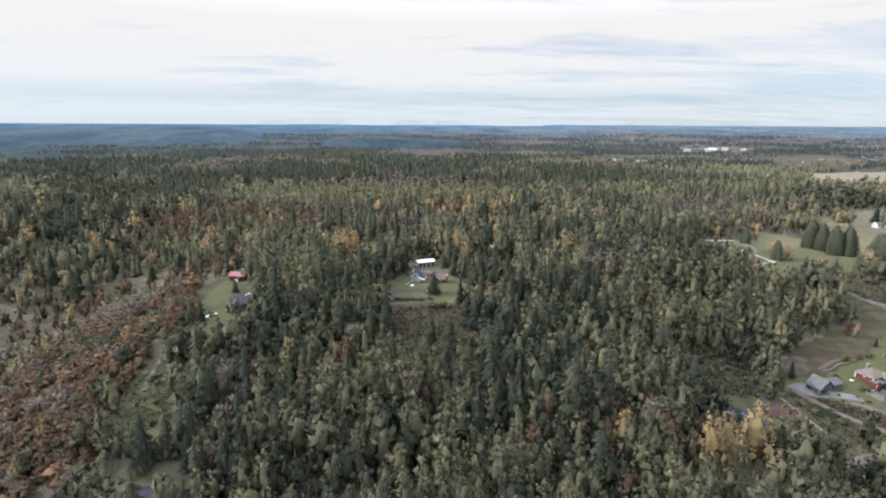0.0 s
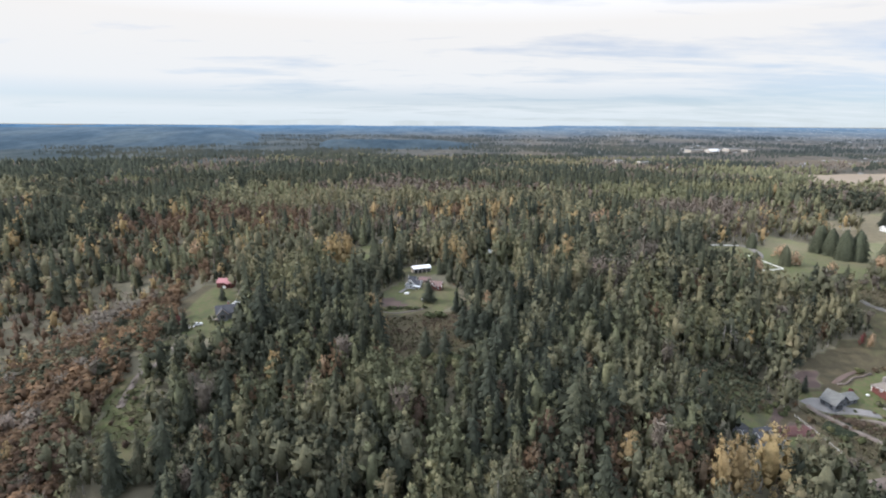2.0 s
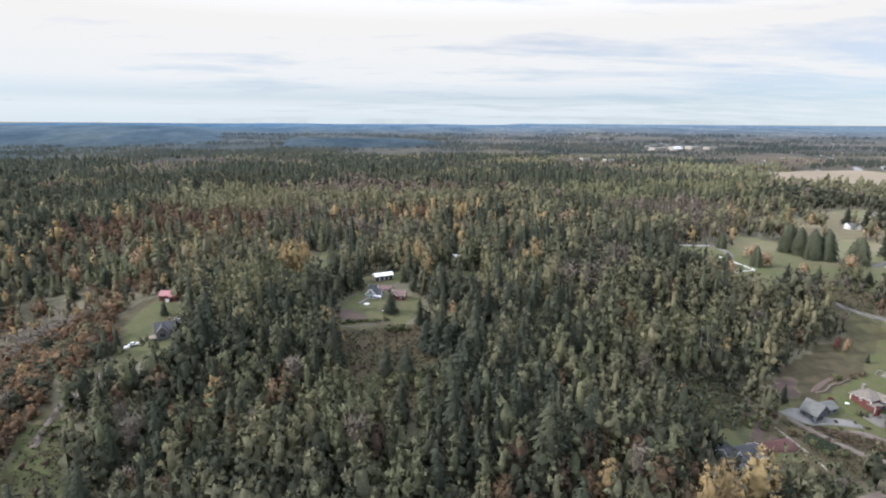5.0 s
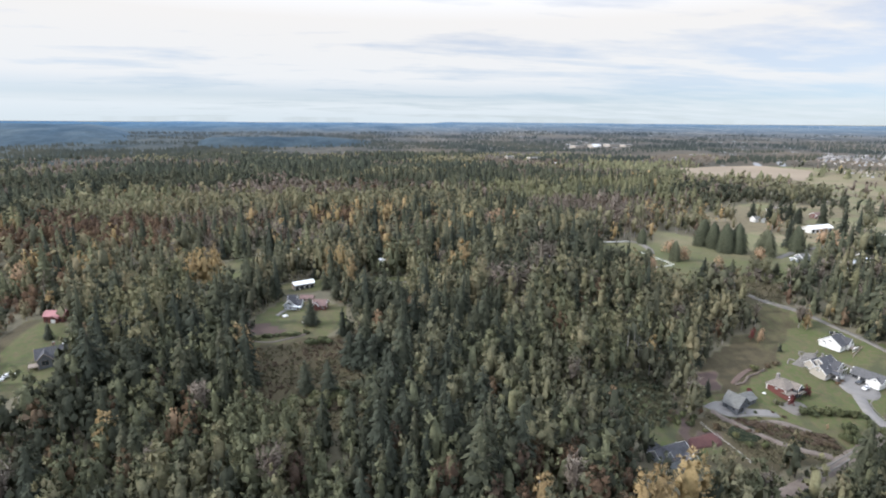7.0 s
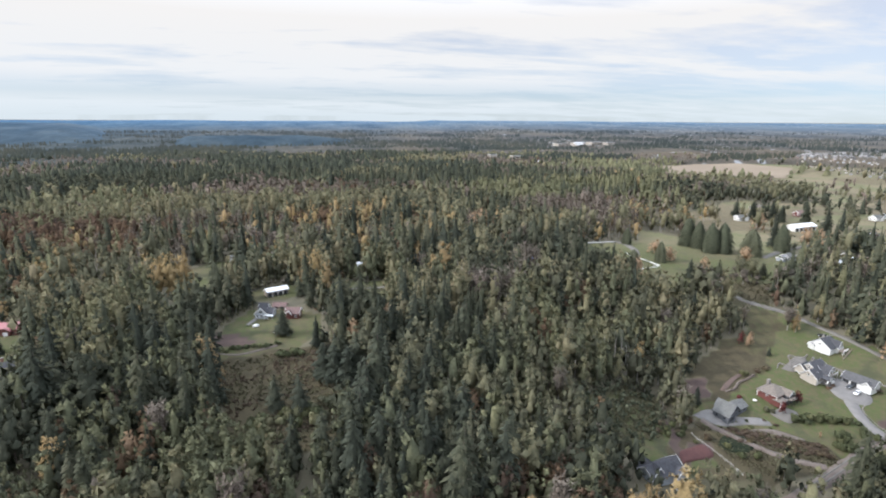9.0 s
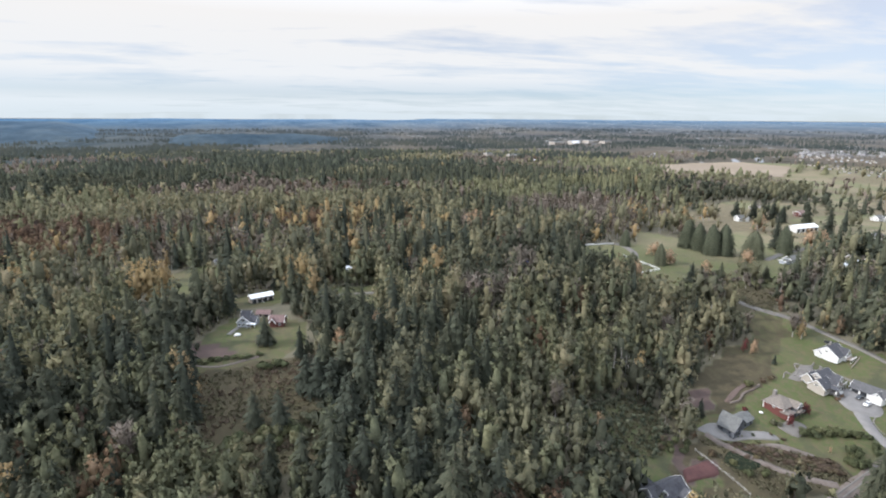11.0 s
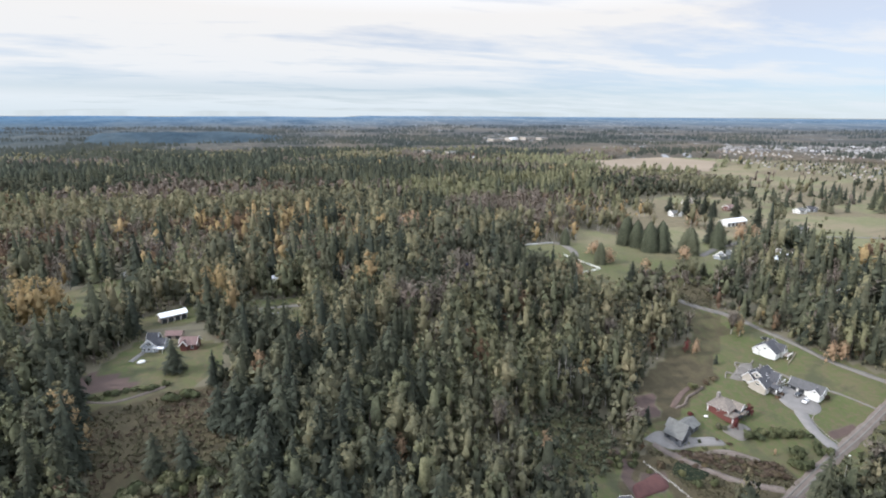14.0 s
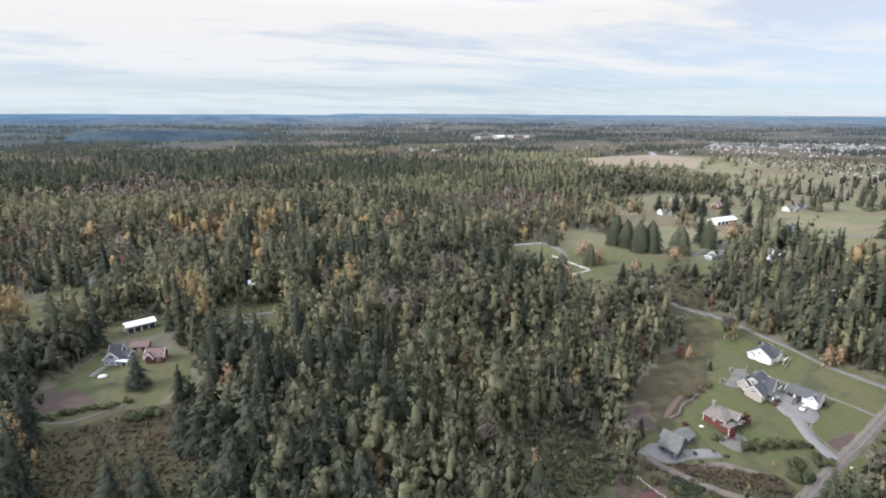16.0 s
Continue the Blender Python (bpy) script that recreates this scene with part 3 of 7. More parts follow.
# ---- trees ----
def ico(radius, rng, rough=0.25):
    t = (1 + 5 ** 0.5) / 2
    v = np.array([(-1, t, 0), (1, t, 0), (-1, -t, 0), (1, -t, 0), (0, -1, t), (0, 1, t), (0, -1, -t), (0, 1, -t), (t, 0, -1), (t, 0, 1), (-t, 0, -1), (-t, 0, 1)], float)
    v /= np.linalg.norm(v[0])
    f = "0 11 5 0 5 1 0 1 7 0 7 10 0 10 11 1 5 9 5 11 4 11 10 2 10 7 6 7 1 8 3 9 4 3 4 2 3 2 6 3 6 8 3 8 9 4 9 5 2 4 11 6 2 10 8 6 7 9 8 1"
    return v * radius * (1 + rough * (rng.random((12, 1)) - 0.5) * 2), np.array(f.split(), int).reshape(-1, 3)


def octa(radius, rng, rough=0.3):
    v = np.array([(1, 0, 0), (0, 1, 0), (-1, 0, 0), (0, -1, 0), (0, 0, 1), (0, 0, -1)], float)
    f = np.array([(0, 1, 4), (1, 2, 4), (2, 3, 4), (3, 0, 4), (1, 0, 5), (2, 1, 5), (3, 2, 5), (0, 3, 5)])
    return v * radius * (1 + rough * (rng.random((6, 1)) - 0.5) * 2), f


class Soup:
    """Gathers loose triangles."""

    def __init__(self):
        self.v, self.f, self.n = [], [], 0

    def add(self, v, f):
        self.v.append(np.asarray(v, float))
        self.f.append(np.asarray(f, int) + self.n)
        self.n += len(self.v[-1])

    def arrays(self):
        return np.concatenate(self.v), np.concatenate(self.f)


def leaves(s, rng, centre, radius, count, size, squash=0.85):
    """Leaf sprays as single triangles over a clump, facing mostly outwards."""
    d = rng.normal(size=(count, 3))
    d /= np.linalg.norm(d, axis=1)[:, None]
    d[:, 2] = np.abs(d[:, 2]) * 0.9 - 0.25 * rng.random(count)
    c = centre + d * radius * (0.7 + 0.42 * rng.random((count, 1))) * np.array((1, 1, squash))
    nrm = d + 0.75 * rng.normal(size=(count, 3))
    nrm /= np.linalg.norm(nrm, axis=1)[:, None]
    a = np.cross(nrm, rng.normal(size=(count, 3)))
    a /= np.linalg.norm(a, axis=1)[:, None]
    b = np.cross(nrm, a)
    k = size * (0.6 + 0.8 * rng.random((count, 1)))
    v = np.stack([c - a * k * 0.5 - b * k * 0.35, c + a * k * 0.5 - b * k * 0.35, c + b * k * 0.7], 1).reshape(-1, 3)
    s.add(v, np.arange(3 * count).reshape(-1, 3))


def unit(v):
    return v / np.maximum(np.linalg.norm(v, axis=-1, keepdims=True), 1e-9)


def round_off(v, f, soft, own=0.35):
    """Turns every triangle outwards and gives its corners the crown's own roundness, as a mass of fine leaves has."""
    g = unit(np.cross(v[f[:, 1]] - v[f[:, 0]], v[f[:, 2]] - v[f[:, 0]]))
    inwards = (g * soft[f].mean(1)).sum(1) < 0
    f = f.copy()
    f[inwards] = f[inwards][:, ::-1]
    g[inwards] *= -1
    n = np.zeros_like(v)
    for k in range(3):
        np.add.at(n, f[:, k], g)
    return v, f, unit(unit(soft) + own * unit(n))


def fir(rng, tiers, around, fine, slim=0.175, taper=0.64):
    """A unit-height conifer crown: a dense core clothed in short drooping boughs; radius about 0.16."""
    s = Soup()
    lean = rng.normal(size=2) * 0.012
    slim = slim * (0.85 + 0.3 * rng.random())
    sides = 5
    for z0, z1, r in ((0.06, 0.55, 0.66), (0.36, 0.96, 0.42)):
        ring = [(slim * r * math.cos(a), slim * r * math.sin(a), z0) for a in np.arange(sides) * math.tau / sides + rng.random()]
        s.add(ring + [(lean[0] * z1, lean[1] * z1, z1)], [(j, (j + 1) % sides, sides) for j in range(sides)])
    for i in range(tiers):
        h = 0.08 + 0.90 * (i + 0.5 * rng.random()) / tiers
        reach = slim * 1.12 * (1 - h) ** taper * (0.8 + 0.4 * rng.random()) + 0.012
        n = max(3, round(around * (0.5 + 0.7 * (1 - h))))
        for j in range(n):
            a = math.tau * (j + 0.8 * rng.random() + 0.37 * i) / n
            r = reach * (0.50 + 0.62 * rng.random())
            dx, dy = math.cos(a), math.sin(a)
            drop = r * (0.25 + 0.45 * rng.random())
            base = np.array((lean[0] * h, lean[1] * h, h + 0.02))
            tip = base + np.array((dx * r, dy * r, -drop))
            w = r * (0.30, 0.20, 0.16)[fine] * (0.8 + 0.5 * rng.random())
            mid = base + (tip - base) * 0.6 + np.array((0, 0, 0.10 * r))
            side = np.array((-dy * w, dx * w, -0.5 * w))
            s.add([base, mid + side, tip, mid - side], [(0, 2, 1), (0, 3, 2)])
            for u, turn in ((), ((0.55, 1), (0.55, -1)), ((0.38, 1), (0.42, -1), (0.72, 1), (0.75, -1)))[fine]:
                root = base + (tip - base) * u
                out = np.array((dx - turn * dy * 1.0, dy + turn * dx * 1.0, -0.45 - 0.5 * rng.random()))
                reach_ = r * (0.46 - 0.24 * u) * (0.7 + 0.6 * rng.random()) * (1.0 if fine == 2 else 1.25)
                wide_ = np.array((dx, dy, 0.15)) * r * (0.11 if fine == 2 else 0.16)
                s.add([root - wide_, root + wide_, root + out * reach_], [(0, 1, 2)])
    top = np.array((lean[0], lean[1], 1.0))
    s.add([top, top + (0.012, 0, -0.08), top + (-0.008, 0.01, -0.08), top + (-0.006, -0.011, -0.08)], [(0, 1, 2), (0, 2, 3), (0, 3, 1)])
    v, f = s.arrays()
    soft = unit(v * np.array((1, 1, 0)) + 1e-6)
    soft[:, 2] = 0.55
    return round_off(v, f, soft, 0.75)


def fir_low(rng, tiers, sides):
    """A distant conifer: ragged skirts one over another."""
    s = Soup()
    for i in range(tiers):
        z0, z1 = 0.08 + 0.8 * i / tiers, min(1.0, 0.08 + 0.8 * (i + 1) / tiers + 0.16)
        r = 0.17 * (1 - 0.85 * i / tiers)
        ring = [(r * (0.7 + 0.6 * rng.random()) * math.cos(a), r * (0.7 + 0.6 * rng.random()) * math.sin(a), z0 + 0.06 * rng.normal()) for a in np.arange(sides) * math.tau / sides]
        s.add(ring + [(0, 0, z1)], [(j, (j + 1) % sides, sides) for j in range(sides)])
    v, f = s.arrays()
    soft = unit(v * np.array((1, 1, 0)) + 1e-6)
    soft[:, 2] = 0.5
    return round_off(v, f, soft, 0.5)


def broad(rng, clumps, count, size, slim, low=0.1, point=0.55, cone=False):
    """A unit-height broadleaved crown: a dark core, round clumps set about it in a spiral, and leaf sprays that ruffle each clump."""
    s, soft = Soup(), []
    lean = rng.normal(size=2) * 0.035
    low = low + (0 if cone else 0.05 * rng.random())

    def girth(u):
        if cone:
            return slim * (1 - u ** 1.6) ** 0.75
        return slim * math.sin(math.pi * min(0.98, 0.30 + 0.68 * u ** (0.9 + 0.3 * point))) ** (0.55 + 0.25 * point)

    v, f = ico(1.0, rng, 0.25)
    if cone:
        v = v + (0, 0, 0.25) * (v[:, 2:] < 0)
        s.add(v * np.array((slim * 0.40, slim * 0.40, 0.36)) + (lean[0], lean[1], 0.36), f)
    else:
        s.add(v * np.array((slim * 0.42, slim * 0.42, (1 - low) * 0.36)) + (lean[0], lean[1], low + (1 - low) * 0.46), f)
    soft.append(v)
    turn = math.tau * rng.random()
    for i in range(clumps):
        u = (0.01 if cone else 0.06) + 0.90 * ((i + 0.5 + 0.5 * (rng.random() - 0.5)) / clumps) ** (1.0 if cone else 0.9)
        a = turn + 2.4 * i + 0.5 * rng.random()
        g = girth(u)
        off = g * (0.50 + 0.42 * rng.random()) if clumps > 1 else 0
        r = max(0.22 * slim, (0.43 if clumps > 20 else 0.5) * g) * (0.6 + 0.6 * rng.random()) * (1.0 if clumps > 5 else 1.5)
        tall = r * (1.15 + 0.9 * rng.random())
        c = np.array((math.cos(a) * off + lean[0] * u * 2, math.sin(a) * off + lean[1] * u * 2, min(low + (1 - low) * u, 1.0 - tall * 0.8)))
        stretch = np.array((r, r, tall))
        out = unit(np.array((math.cos(a), math.sin(a), 0.25 + 0.9 * u)))
        v, f = octa(1.0, rng, 0.35)
        s.add(v * stretch * (0.68 if clumps < 9 else 0.80 if clumps < 20 else 0.58) + c, f)
        soft.append(0.6 * unit(v) + 1.1 * out)
        if count:
            d = rng.normal(size=(count, 3)) + 0.55 * out
            d = unit(d)
            p = c + d * stretch * (0.45 + 0.75 * rng.random((count, 1)) ** 0.6)
            up = np.array((0, 0, 0.8)) + 0.6 * rng.normal(size=(count, 3)) + 0.6 * d
            across = unit(np.cross(d + 0.6 * rng.normal(size=(count, 3)), up))
            up = unit(up)
            k = size * (0.5 + rng.random((count, 1)))
            tri = np.stack([p - across * k * 0.38 - up * k * 0.4, p + across * k * 0.38 - up * k * 0.3, p + up * k * 0.7], 1).reshape(-1, 3)
            s.add(tri, np.arange(3 * count).reshape(-1, 3))
            soft.append(np.repeat(0.6 * d + 1.1 * out, 3, 0))
    v, f = s.arrays()
    return round_off(v, f, unit(np.concatenate(soft)), 0.2)


def cedar(rng, slim=0.30):
    """A unit-height broad cedar: a full cone to the ground, clothed all over in short hanging sprays."""
    s, soft = Soup(), []
    sides, rings = 9, 8
    skew = 1 + 0.16 * rng.normal(size=sides)

    def girth(u):
        return slim * (1 - u ** 2.5) ** 0.72

    pts = []
    for i in range(rings):
        u = i / rings
        pts += [(0.82 * girth(u) * skew[j] * (0.85 + 0.3 * rng.random()) * math.cos(math.tau * j / sides), 0.82 * girth(u) * skew[j] * (0.85 + 0.3 * rng.random()) * math.sin(math.tau * j / sides), 0.96 * u) for j in range(sides)]
    pts.append((0, 0, 0.97))
    faces = []
    for i in range(rings - 1):
        for j in range(sides):
            a, b = i * sides + j, i * sides + (j + 1) % sides
            faces += [(a, b, b + sides), (a, b + sides, a + sides)]
    faces += [((rings - 1) * sides + j, (rings - 1) * sides + (j + 1) % sides, rings * sides) for j in range(sides)]
    pts = np.array(pts)
    s.add(pts, faces)
    soft.append(unit(pts * (1, 1, 0) + (1e-6, 0, 0.12)))
    for i in range(760):
        u = 1 - rng.random() ** 0.6
        a = math.tau * rng.random()
        k = int(a / math.tau * sides) % sides
        r = girth(u) * skew[k] * (0.78 + 0.34 * rng.random())
        out = np.array((math.cos(a), math.sin(a), 0))
        across = np.array((-out[1], out[0], 0.3 * rng.normal())) * (0.016 + 0.014 * rng.random())
        base = out * r * 0.85 + (0, 0, u * 0.97 + 0.03)
        tip = out * (r + 0.03) + (0, 0, u * 0.97 - 0.035 - 0.04 * rng.random())
        s.add([base - across, base + across, tip], [(0, 1, 2)])
        soft += [out + (0, 0, 0.5)] * 3
    s.add([(0.02, 0, 0.9), (-0.012, 0.016, 0.9), (-0.012, -0.016, 0.9), (0, 0, 1.02)], [(0, 1, 3), (1, 2, 3), (2, 0, 3)])
    soft.append(np.tile((0.0, 0.0, 1.0), (4, 1)))
    v, f = s.arrays()
    return round_off(v, f, unit(np.concatenate([np.atleast_2d(q) for q in soft])), 0.5)


def twigs(rng, count, spread_, thin=0.010):
    """A leafless crown of fine upright twigs."""
    s = Soup()
    for i in range(count):
        h = 0.25 + 0.35 * rng.random()
        a, r = math.tau * rng.random(), spread_ * (0.3 + 0.8 * rng.random())
        p = np.array((0.2 * r * math.cos(a), 0.2 * r * math.sin(a), h))
        q = np.array((r * math.cos(a), r * math.sin(a), min(1.0, h + 0.2 + 0.4 * rng.random())))
        w = np.array((-math.sin(a), math.cos(a), 0)) * thin
        s.add([p - w, p + w, q], [(0, 1, 2)])
        for _ in range(4):
            u = 0.4 + 0.6 * rng.random()
            b = p + (q - p) * u
            e = b + rng.normal(size=3) * np.array((0.05, 0.05, 0.03)) + np.array((0, 0, 0.05))
            ww = rng.normal(size=3) * thin
            s.add([b - ww, b + ww, e], [(0, 1, 2)])
    v, f = s.arrays()
    return round_off(v, f, unit(v - (0, 0, 0.45)), 0.5)


def trunk_mesh(name, mat, r, top):
    v, f, sides = [], [], 6
    levels = ((0.0, 1.35), (0.06, 1.0), (0.5, 0.72), (1.0, 0.22))
    for i, (u, k) in enumerate(levels):
        for j in range(sides):
            a = math.tau * j / sides
            v.append((r * k * math.cos(a) + 0.004 * math.sin(5 * u), r * k * math.sin(a), top * u - (0.03 if i == 0 else 0)))
    for i in range(len(levels) - 1):
        for j in range(sides):
            f.append((i * sides + j, i * sides + (j + 1) % sides, (i + 1) * sides + (j + 1) % sides, (i + 1) * sides + j))
    # a few limbs into the crown
    quads = list(f)
    for j in range(4):
        a, h, n0 = math.tau * (j + 0.3) / 4, top * (0.35 + 0.13 * j), len(v)
        for q, w in ((0.0, r * 0.5), (0.085, r * 0.15)):
            for dx, dz in ((-w, 0), (w, 0), (0, w)):
                v.append((q * math.cos(a) - dx * math.sin(a), q * math.sin(a) + dx * math.cos(a), h + q * 0.8 + dz))
        for p in range(3):
            quads.append((n0 + p, n0 + (p + 1) % 3, n0 + 3 + (p + 1) % 3, n0 + 3 + p))
    return mesh_from(name, v, quads, [mat], True)


KINDS = {
    "fir": (M_FIR, M_BARK, "dark green fir with drooping boughs in the wood", "fir"),
    "hemlock": (M_HEMLOCK, M_BARK, "yellow-green hemlock with a slender pointed crown in the wood", "hemlock"),
    "alder": (M_ALDER, M_PALEBARK, "slender yellow-green alder in the wood", "alder"),
    "rust": (M_RUST, M_BARK, "rust-brown autumn maple among the wood", "maple"),
    "gold": (M_GOLD, M_PALEBARK, "golden yellow autumn cottonwood among the wood", "cottonwood"),
    "bare": (M_BARE, M_PALEBARK, "bare grey-brown tree with pale trunk", "bare tree"),
    "olive": (M_OLIVE, M_BARK, "dark olive-green maple in the wood", "maple"),
    "cedar": (M_CEDAR, M_BARK, "broad dark cedar in open grass", "cedar"),
    # scrub borrows the dark cedar colour to stand in for the hollow's shade
    "scrub": (M_CEDAR, M_BARK, "green scrub in a hollow, coloured dark for shade", "scrub"),
    "tawny": (M_TAWNY, M_BARK, "tawny autumn maple on the slope", "maple"),
    "bramble": (M_BRAMBLE, M_BARK, "low brown bramble clump", "bramble"),
    "rank": (M_RANK, M_BARK, "clump of rank tawny grass", "grass"),
    "orange": (M_ORANGE, M_BARK, "bright orange autumn maple standing in grass", "maple"),
    "maroon": (M_MAROON, M_BARK, "dark red ornamental maple beside a house", "maple"),
}


def crown_arrays(kind, lod, rng):
    if kind == "fir":
        return (fir(rng, 22, 7, 2), fir(rng, 16, 5, 1), fir(rng, 10, 5, 0), fir(rng, 6, 4, 0), fir_low(rng, 2, 5))[lod]
    if kind == "hemlock":
        if lod in (2, 3) and rng.random() < 0.55:
            return broad(rng, *((6, 7, 0.062), (2, 8, 0.090))[lod - 2], 0.165, 0.03, 1.0, lod == 2)
        if lod > 1:
            return (fir(rng, 9, 5, 0, 0.17, 0.55), fir(rng, 6, 4, 0, 0.18, 0.55), fir_low(rng, 2, 5))[lod - 2]
        clumps, count, size = ((26, 20, 0.030), (11, 14, 0.043))[lod]
        return broad(rng, clumps, count, size, 0.155, 0.03, 1.0, True)
    if kind == "cedar":
        return cedar(rng)
    if kind == "bare":
        return (twigs(rng, 220, 0.15, 0.005), twigs(rng, 38, 0.16, 0.009), twigs(rng, 16, 0.17), broad(rng, 2, 6, 0.12, 0.12), broad(rng, 1, 2, 0.12, 0.11))[lod]
    slim = {"scrub": 0.34, "bramble": 0.5, "rank": 0.5, "tawny": 0.22, "olive": 0.2, "alder": 0.155 if lod < 2 else 0.175, "gold": 0.18, "rust": 0.2, "orange": 0.22, "maroon": 0.26}[kind]
    low = {"alder": 0.06, "olive": 0.05}.get(kind, 0.0)
    point = {"alder": 1.0 if lod < 2 else 0.5, "gold": 0.6}.get(kind, 0.4)
    clumps, count, size = ((26, 20, 0.030), (11, 14, 0.043), (6, 6, 0.062), (2, 8, 0.090), (1, 4, 0.13))[lod]
    return broad(rng, clumps, count, size, slim, low, point)


RNG = np.random.default_rng(11)
PROTO = {}


def with_stem(v, f, nrm):
    """Adds a plain three-sided stem; its six faces come last."""
    n = len(v)
    ring = [(0.013 * k * math.cos(a), 0.013 * k * math.sin(a), z) for k, z in ((1, -0.02), (0.6, 0.5)) for a in (0.3, 2.4, 4.5)]
    g = [(0, 1, 4), (0, 4, 3), (1, 2, 5), (1, 5, 4), (2, 0, 3), (2, 3, 5)]
    return np.concatenate([v, ring]), np.concatenate([f, np.array(g) + n]), np.concatenate([nrm, unit(np.array(ring) * (1, 1, 0))])


def proto(kind, lod, variants=6):
    if (kind, lod) not in PROTO:
        PROTO[kind, lod] = [crown_arrays(kind, lod, RNG) for _ in range(variants)]
        if 0 < lod < 4:
            PROTO[kind, lod] = [with_stem(*p) for p in PROTO[kind, lod]]
    return PROTO[kind, lod]


MODEL = {}


def tree_thing(kind, x, y, tall, turn, wide=1.0, label="", group=""):
    """One tree as a thing: a trunk with limbs and a crown."""
    mat, bark, text, cat = KINDS[kind]
    if kind not in MODEL:
        crowns = [mesh_from("crown", v, f, [mat], True, np.zeros(len(v)), None, n) for v, f, n in proto(kind, 0)]
        MODEL[kind] = (crowns, trunk_mesh("trunk", bark, 0.012, 0.9))
    crowns, trunk = MODEL[kind]
    ob = new(cat.replace(" ", "_") + "_tree" if cat != "bare tree" else "bare_tree")
    tagged(ob, label or text, cat, group or "trees of the wood")
    ob.matrix_world = pose(x, y, height(x, y) - 0.1, 0, 0, turn) @ Matrix.Diagonal((tall * wide, tall * wide, tall, 1))
    for name, me in (("trunk", trunk), ("crown", crowns[int(turn * 7) % len(crowns)])):
        o = new(name, me)
        o.parent = ob
    return ob


def stuff(name, kind, lod, xs, ys, talls, wides, label):
    """Many trees that nobody could count, joined into one mesh."""
    if not len(xs):
        return
    vs, fs, ts, ix, ns, n = [], [], [], [], [], 0
    pr = proto(kind, lod)
    zs = terrain(xs, ys)
    for x, y, z, tall, wide in zip(xs, ys, zs, talls, wides):
        v, f, q = pr[RNG.integers(len(pr))]
        a = math.tau * RNG.random()
        c, s = math.cos(a) * tall * wide, math.sin(a) * tall * wide
        w = np.empty_like(v)
        w[:, 0] = v[:, 0] * c - v[:, 1] * s + x
        w[:, 1] = v[:, 0] * s + v[:, 1] * c + y
        w[:, 2] = v[:, 2] * tall + z
        vs.append(w)
        ns.append(np.stack([q[:, 0] * math.cos(a) - q[:, 1] * math.sin(a), q[:, 0] * math.sin(a) + q[:, 1] * math.cos(a), q[:, 2]], 1))
        fs.append(f + n)
        k = np.zeros(len(f), int)
        if lod < 4:
            k[-6:] = 1
        ix.append(k)
        ts.append(np.full(len(v), (0.55 * float(value_noise(x * 0.7, y, 70)) + 0.45 * RNG.random()) if lod > 1 else (0.5 * float(value_noise(x, y, 40)) + 0.5 * RNG.random())))
        n += len(v)
    me = mesh_from(name, np.concatenate(vs), np.concatenate(fs), list(KINDS[kind][:2]), True, np.concatenate(ts), np.concatenate(ix), np.concatenate(ns))
    tagged(new(name, me), label, KINDS[kind][3], kind="stuff")


def woodland(x, y):
    """Where trees may stand: off the open land, in the country that is seen."""
    az = np.degrees(np.arctan2(x, y + 60))
    over = step(350, 600, np.hypot(x, y))
    ok = (az > -48 + 6 * over) & (az < 68 - 7 * over) & (y > 95)
    jx, jy = x + 4 * (value_noise(x, y, 9) - 0.5), y + 4 * (value_noise(y, x, 9) - 0.5)
    for poly, _ in OPEN:
        ok &= ~inside(poly, jx, jy)
    lone = LATTICE[np.floor(x * 3).astype(int) % 256, np.floor(y * 3).astype(int) % 256]
    for poly, share in SPARSE:
        ok &= ~inside(poly, jx, jy) | ((lone < share) & (value_noise(x, y, 40) > 0.35))
    for pts, w in LANES:
        for (x0, y0), (x1, y1) in zip(pts, pts[1:]):
            l2 = (x1 - x0) ** 2 + (y1 - y0) ** 2
            t = np.clip(((x - x0) * (x1 - x0) + (y - y0) * (y1 - y0)) / l2, 0, 1)
            ok &= np.hypot(x - x0 - t * (x1 - x0), y - y0 - t * (y1 - y0)) > w
    # the western slope carries brush of its own
    ok &= ~((x < -124 - 0.12 * (y - 200)) & (x > -212) & (y < 330) & (lone > 0.2))
    for x0, y0, r in KEEP_CLEAR:
        ok &= np.hypot(x - x0, y - y0) > r
    return ok


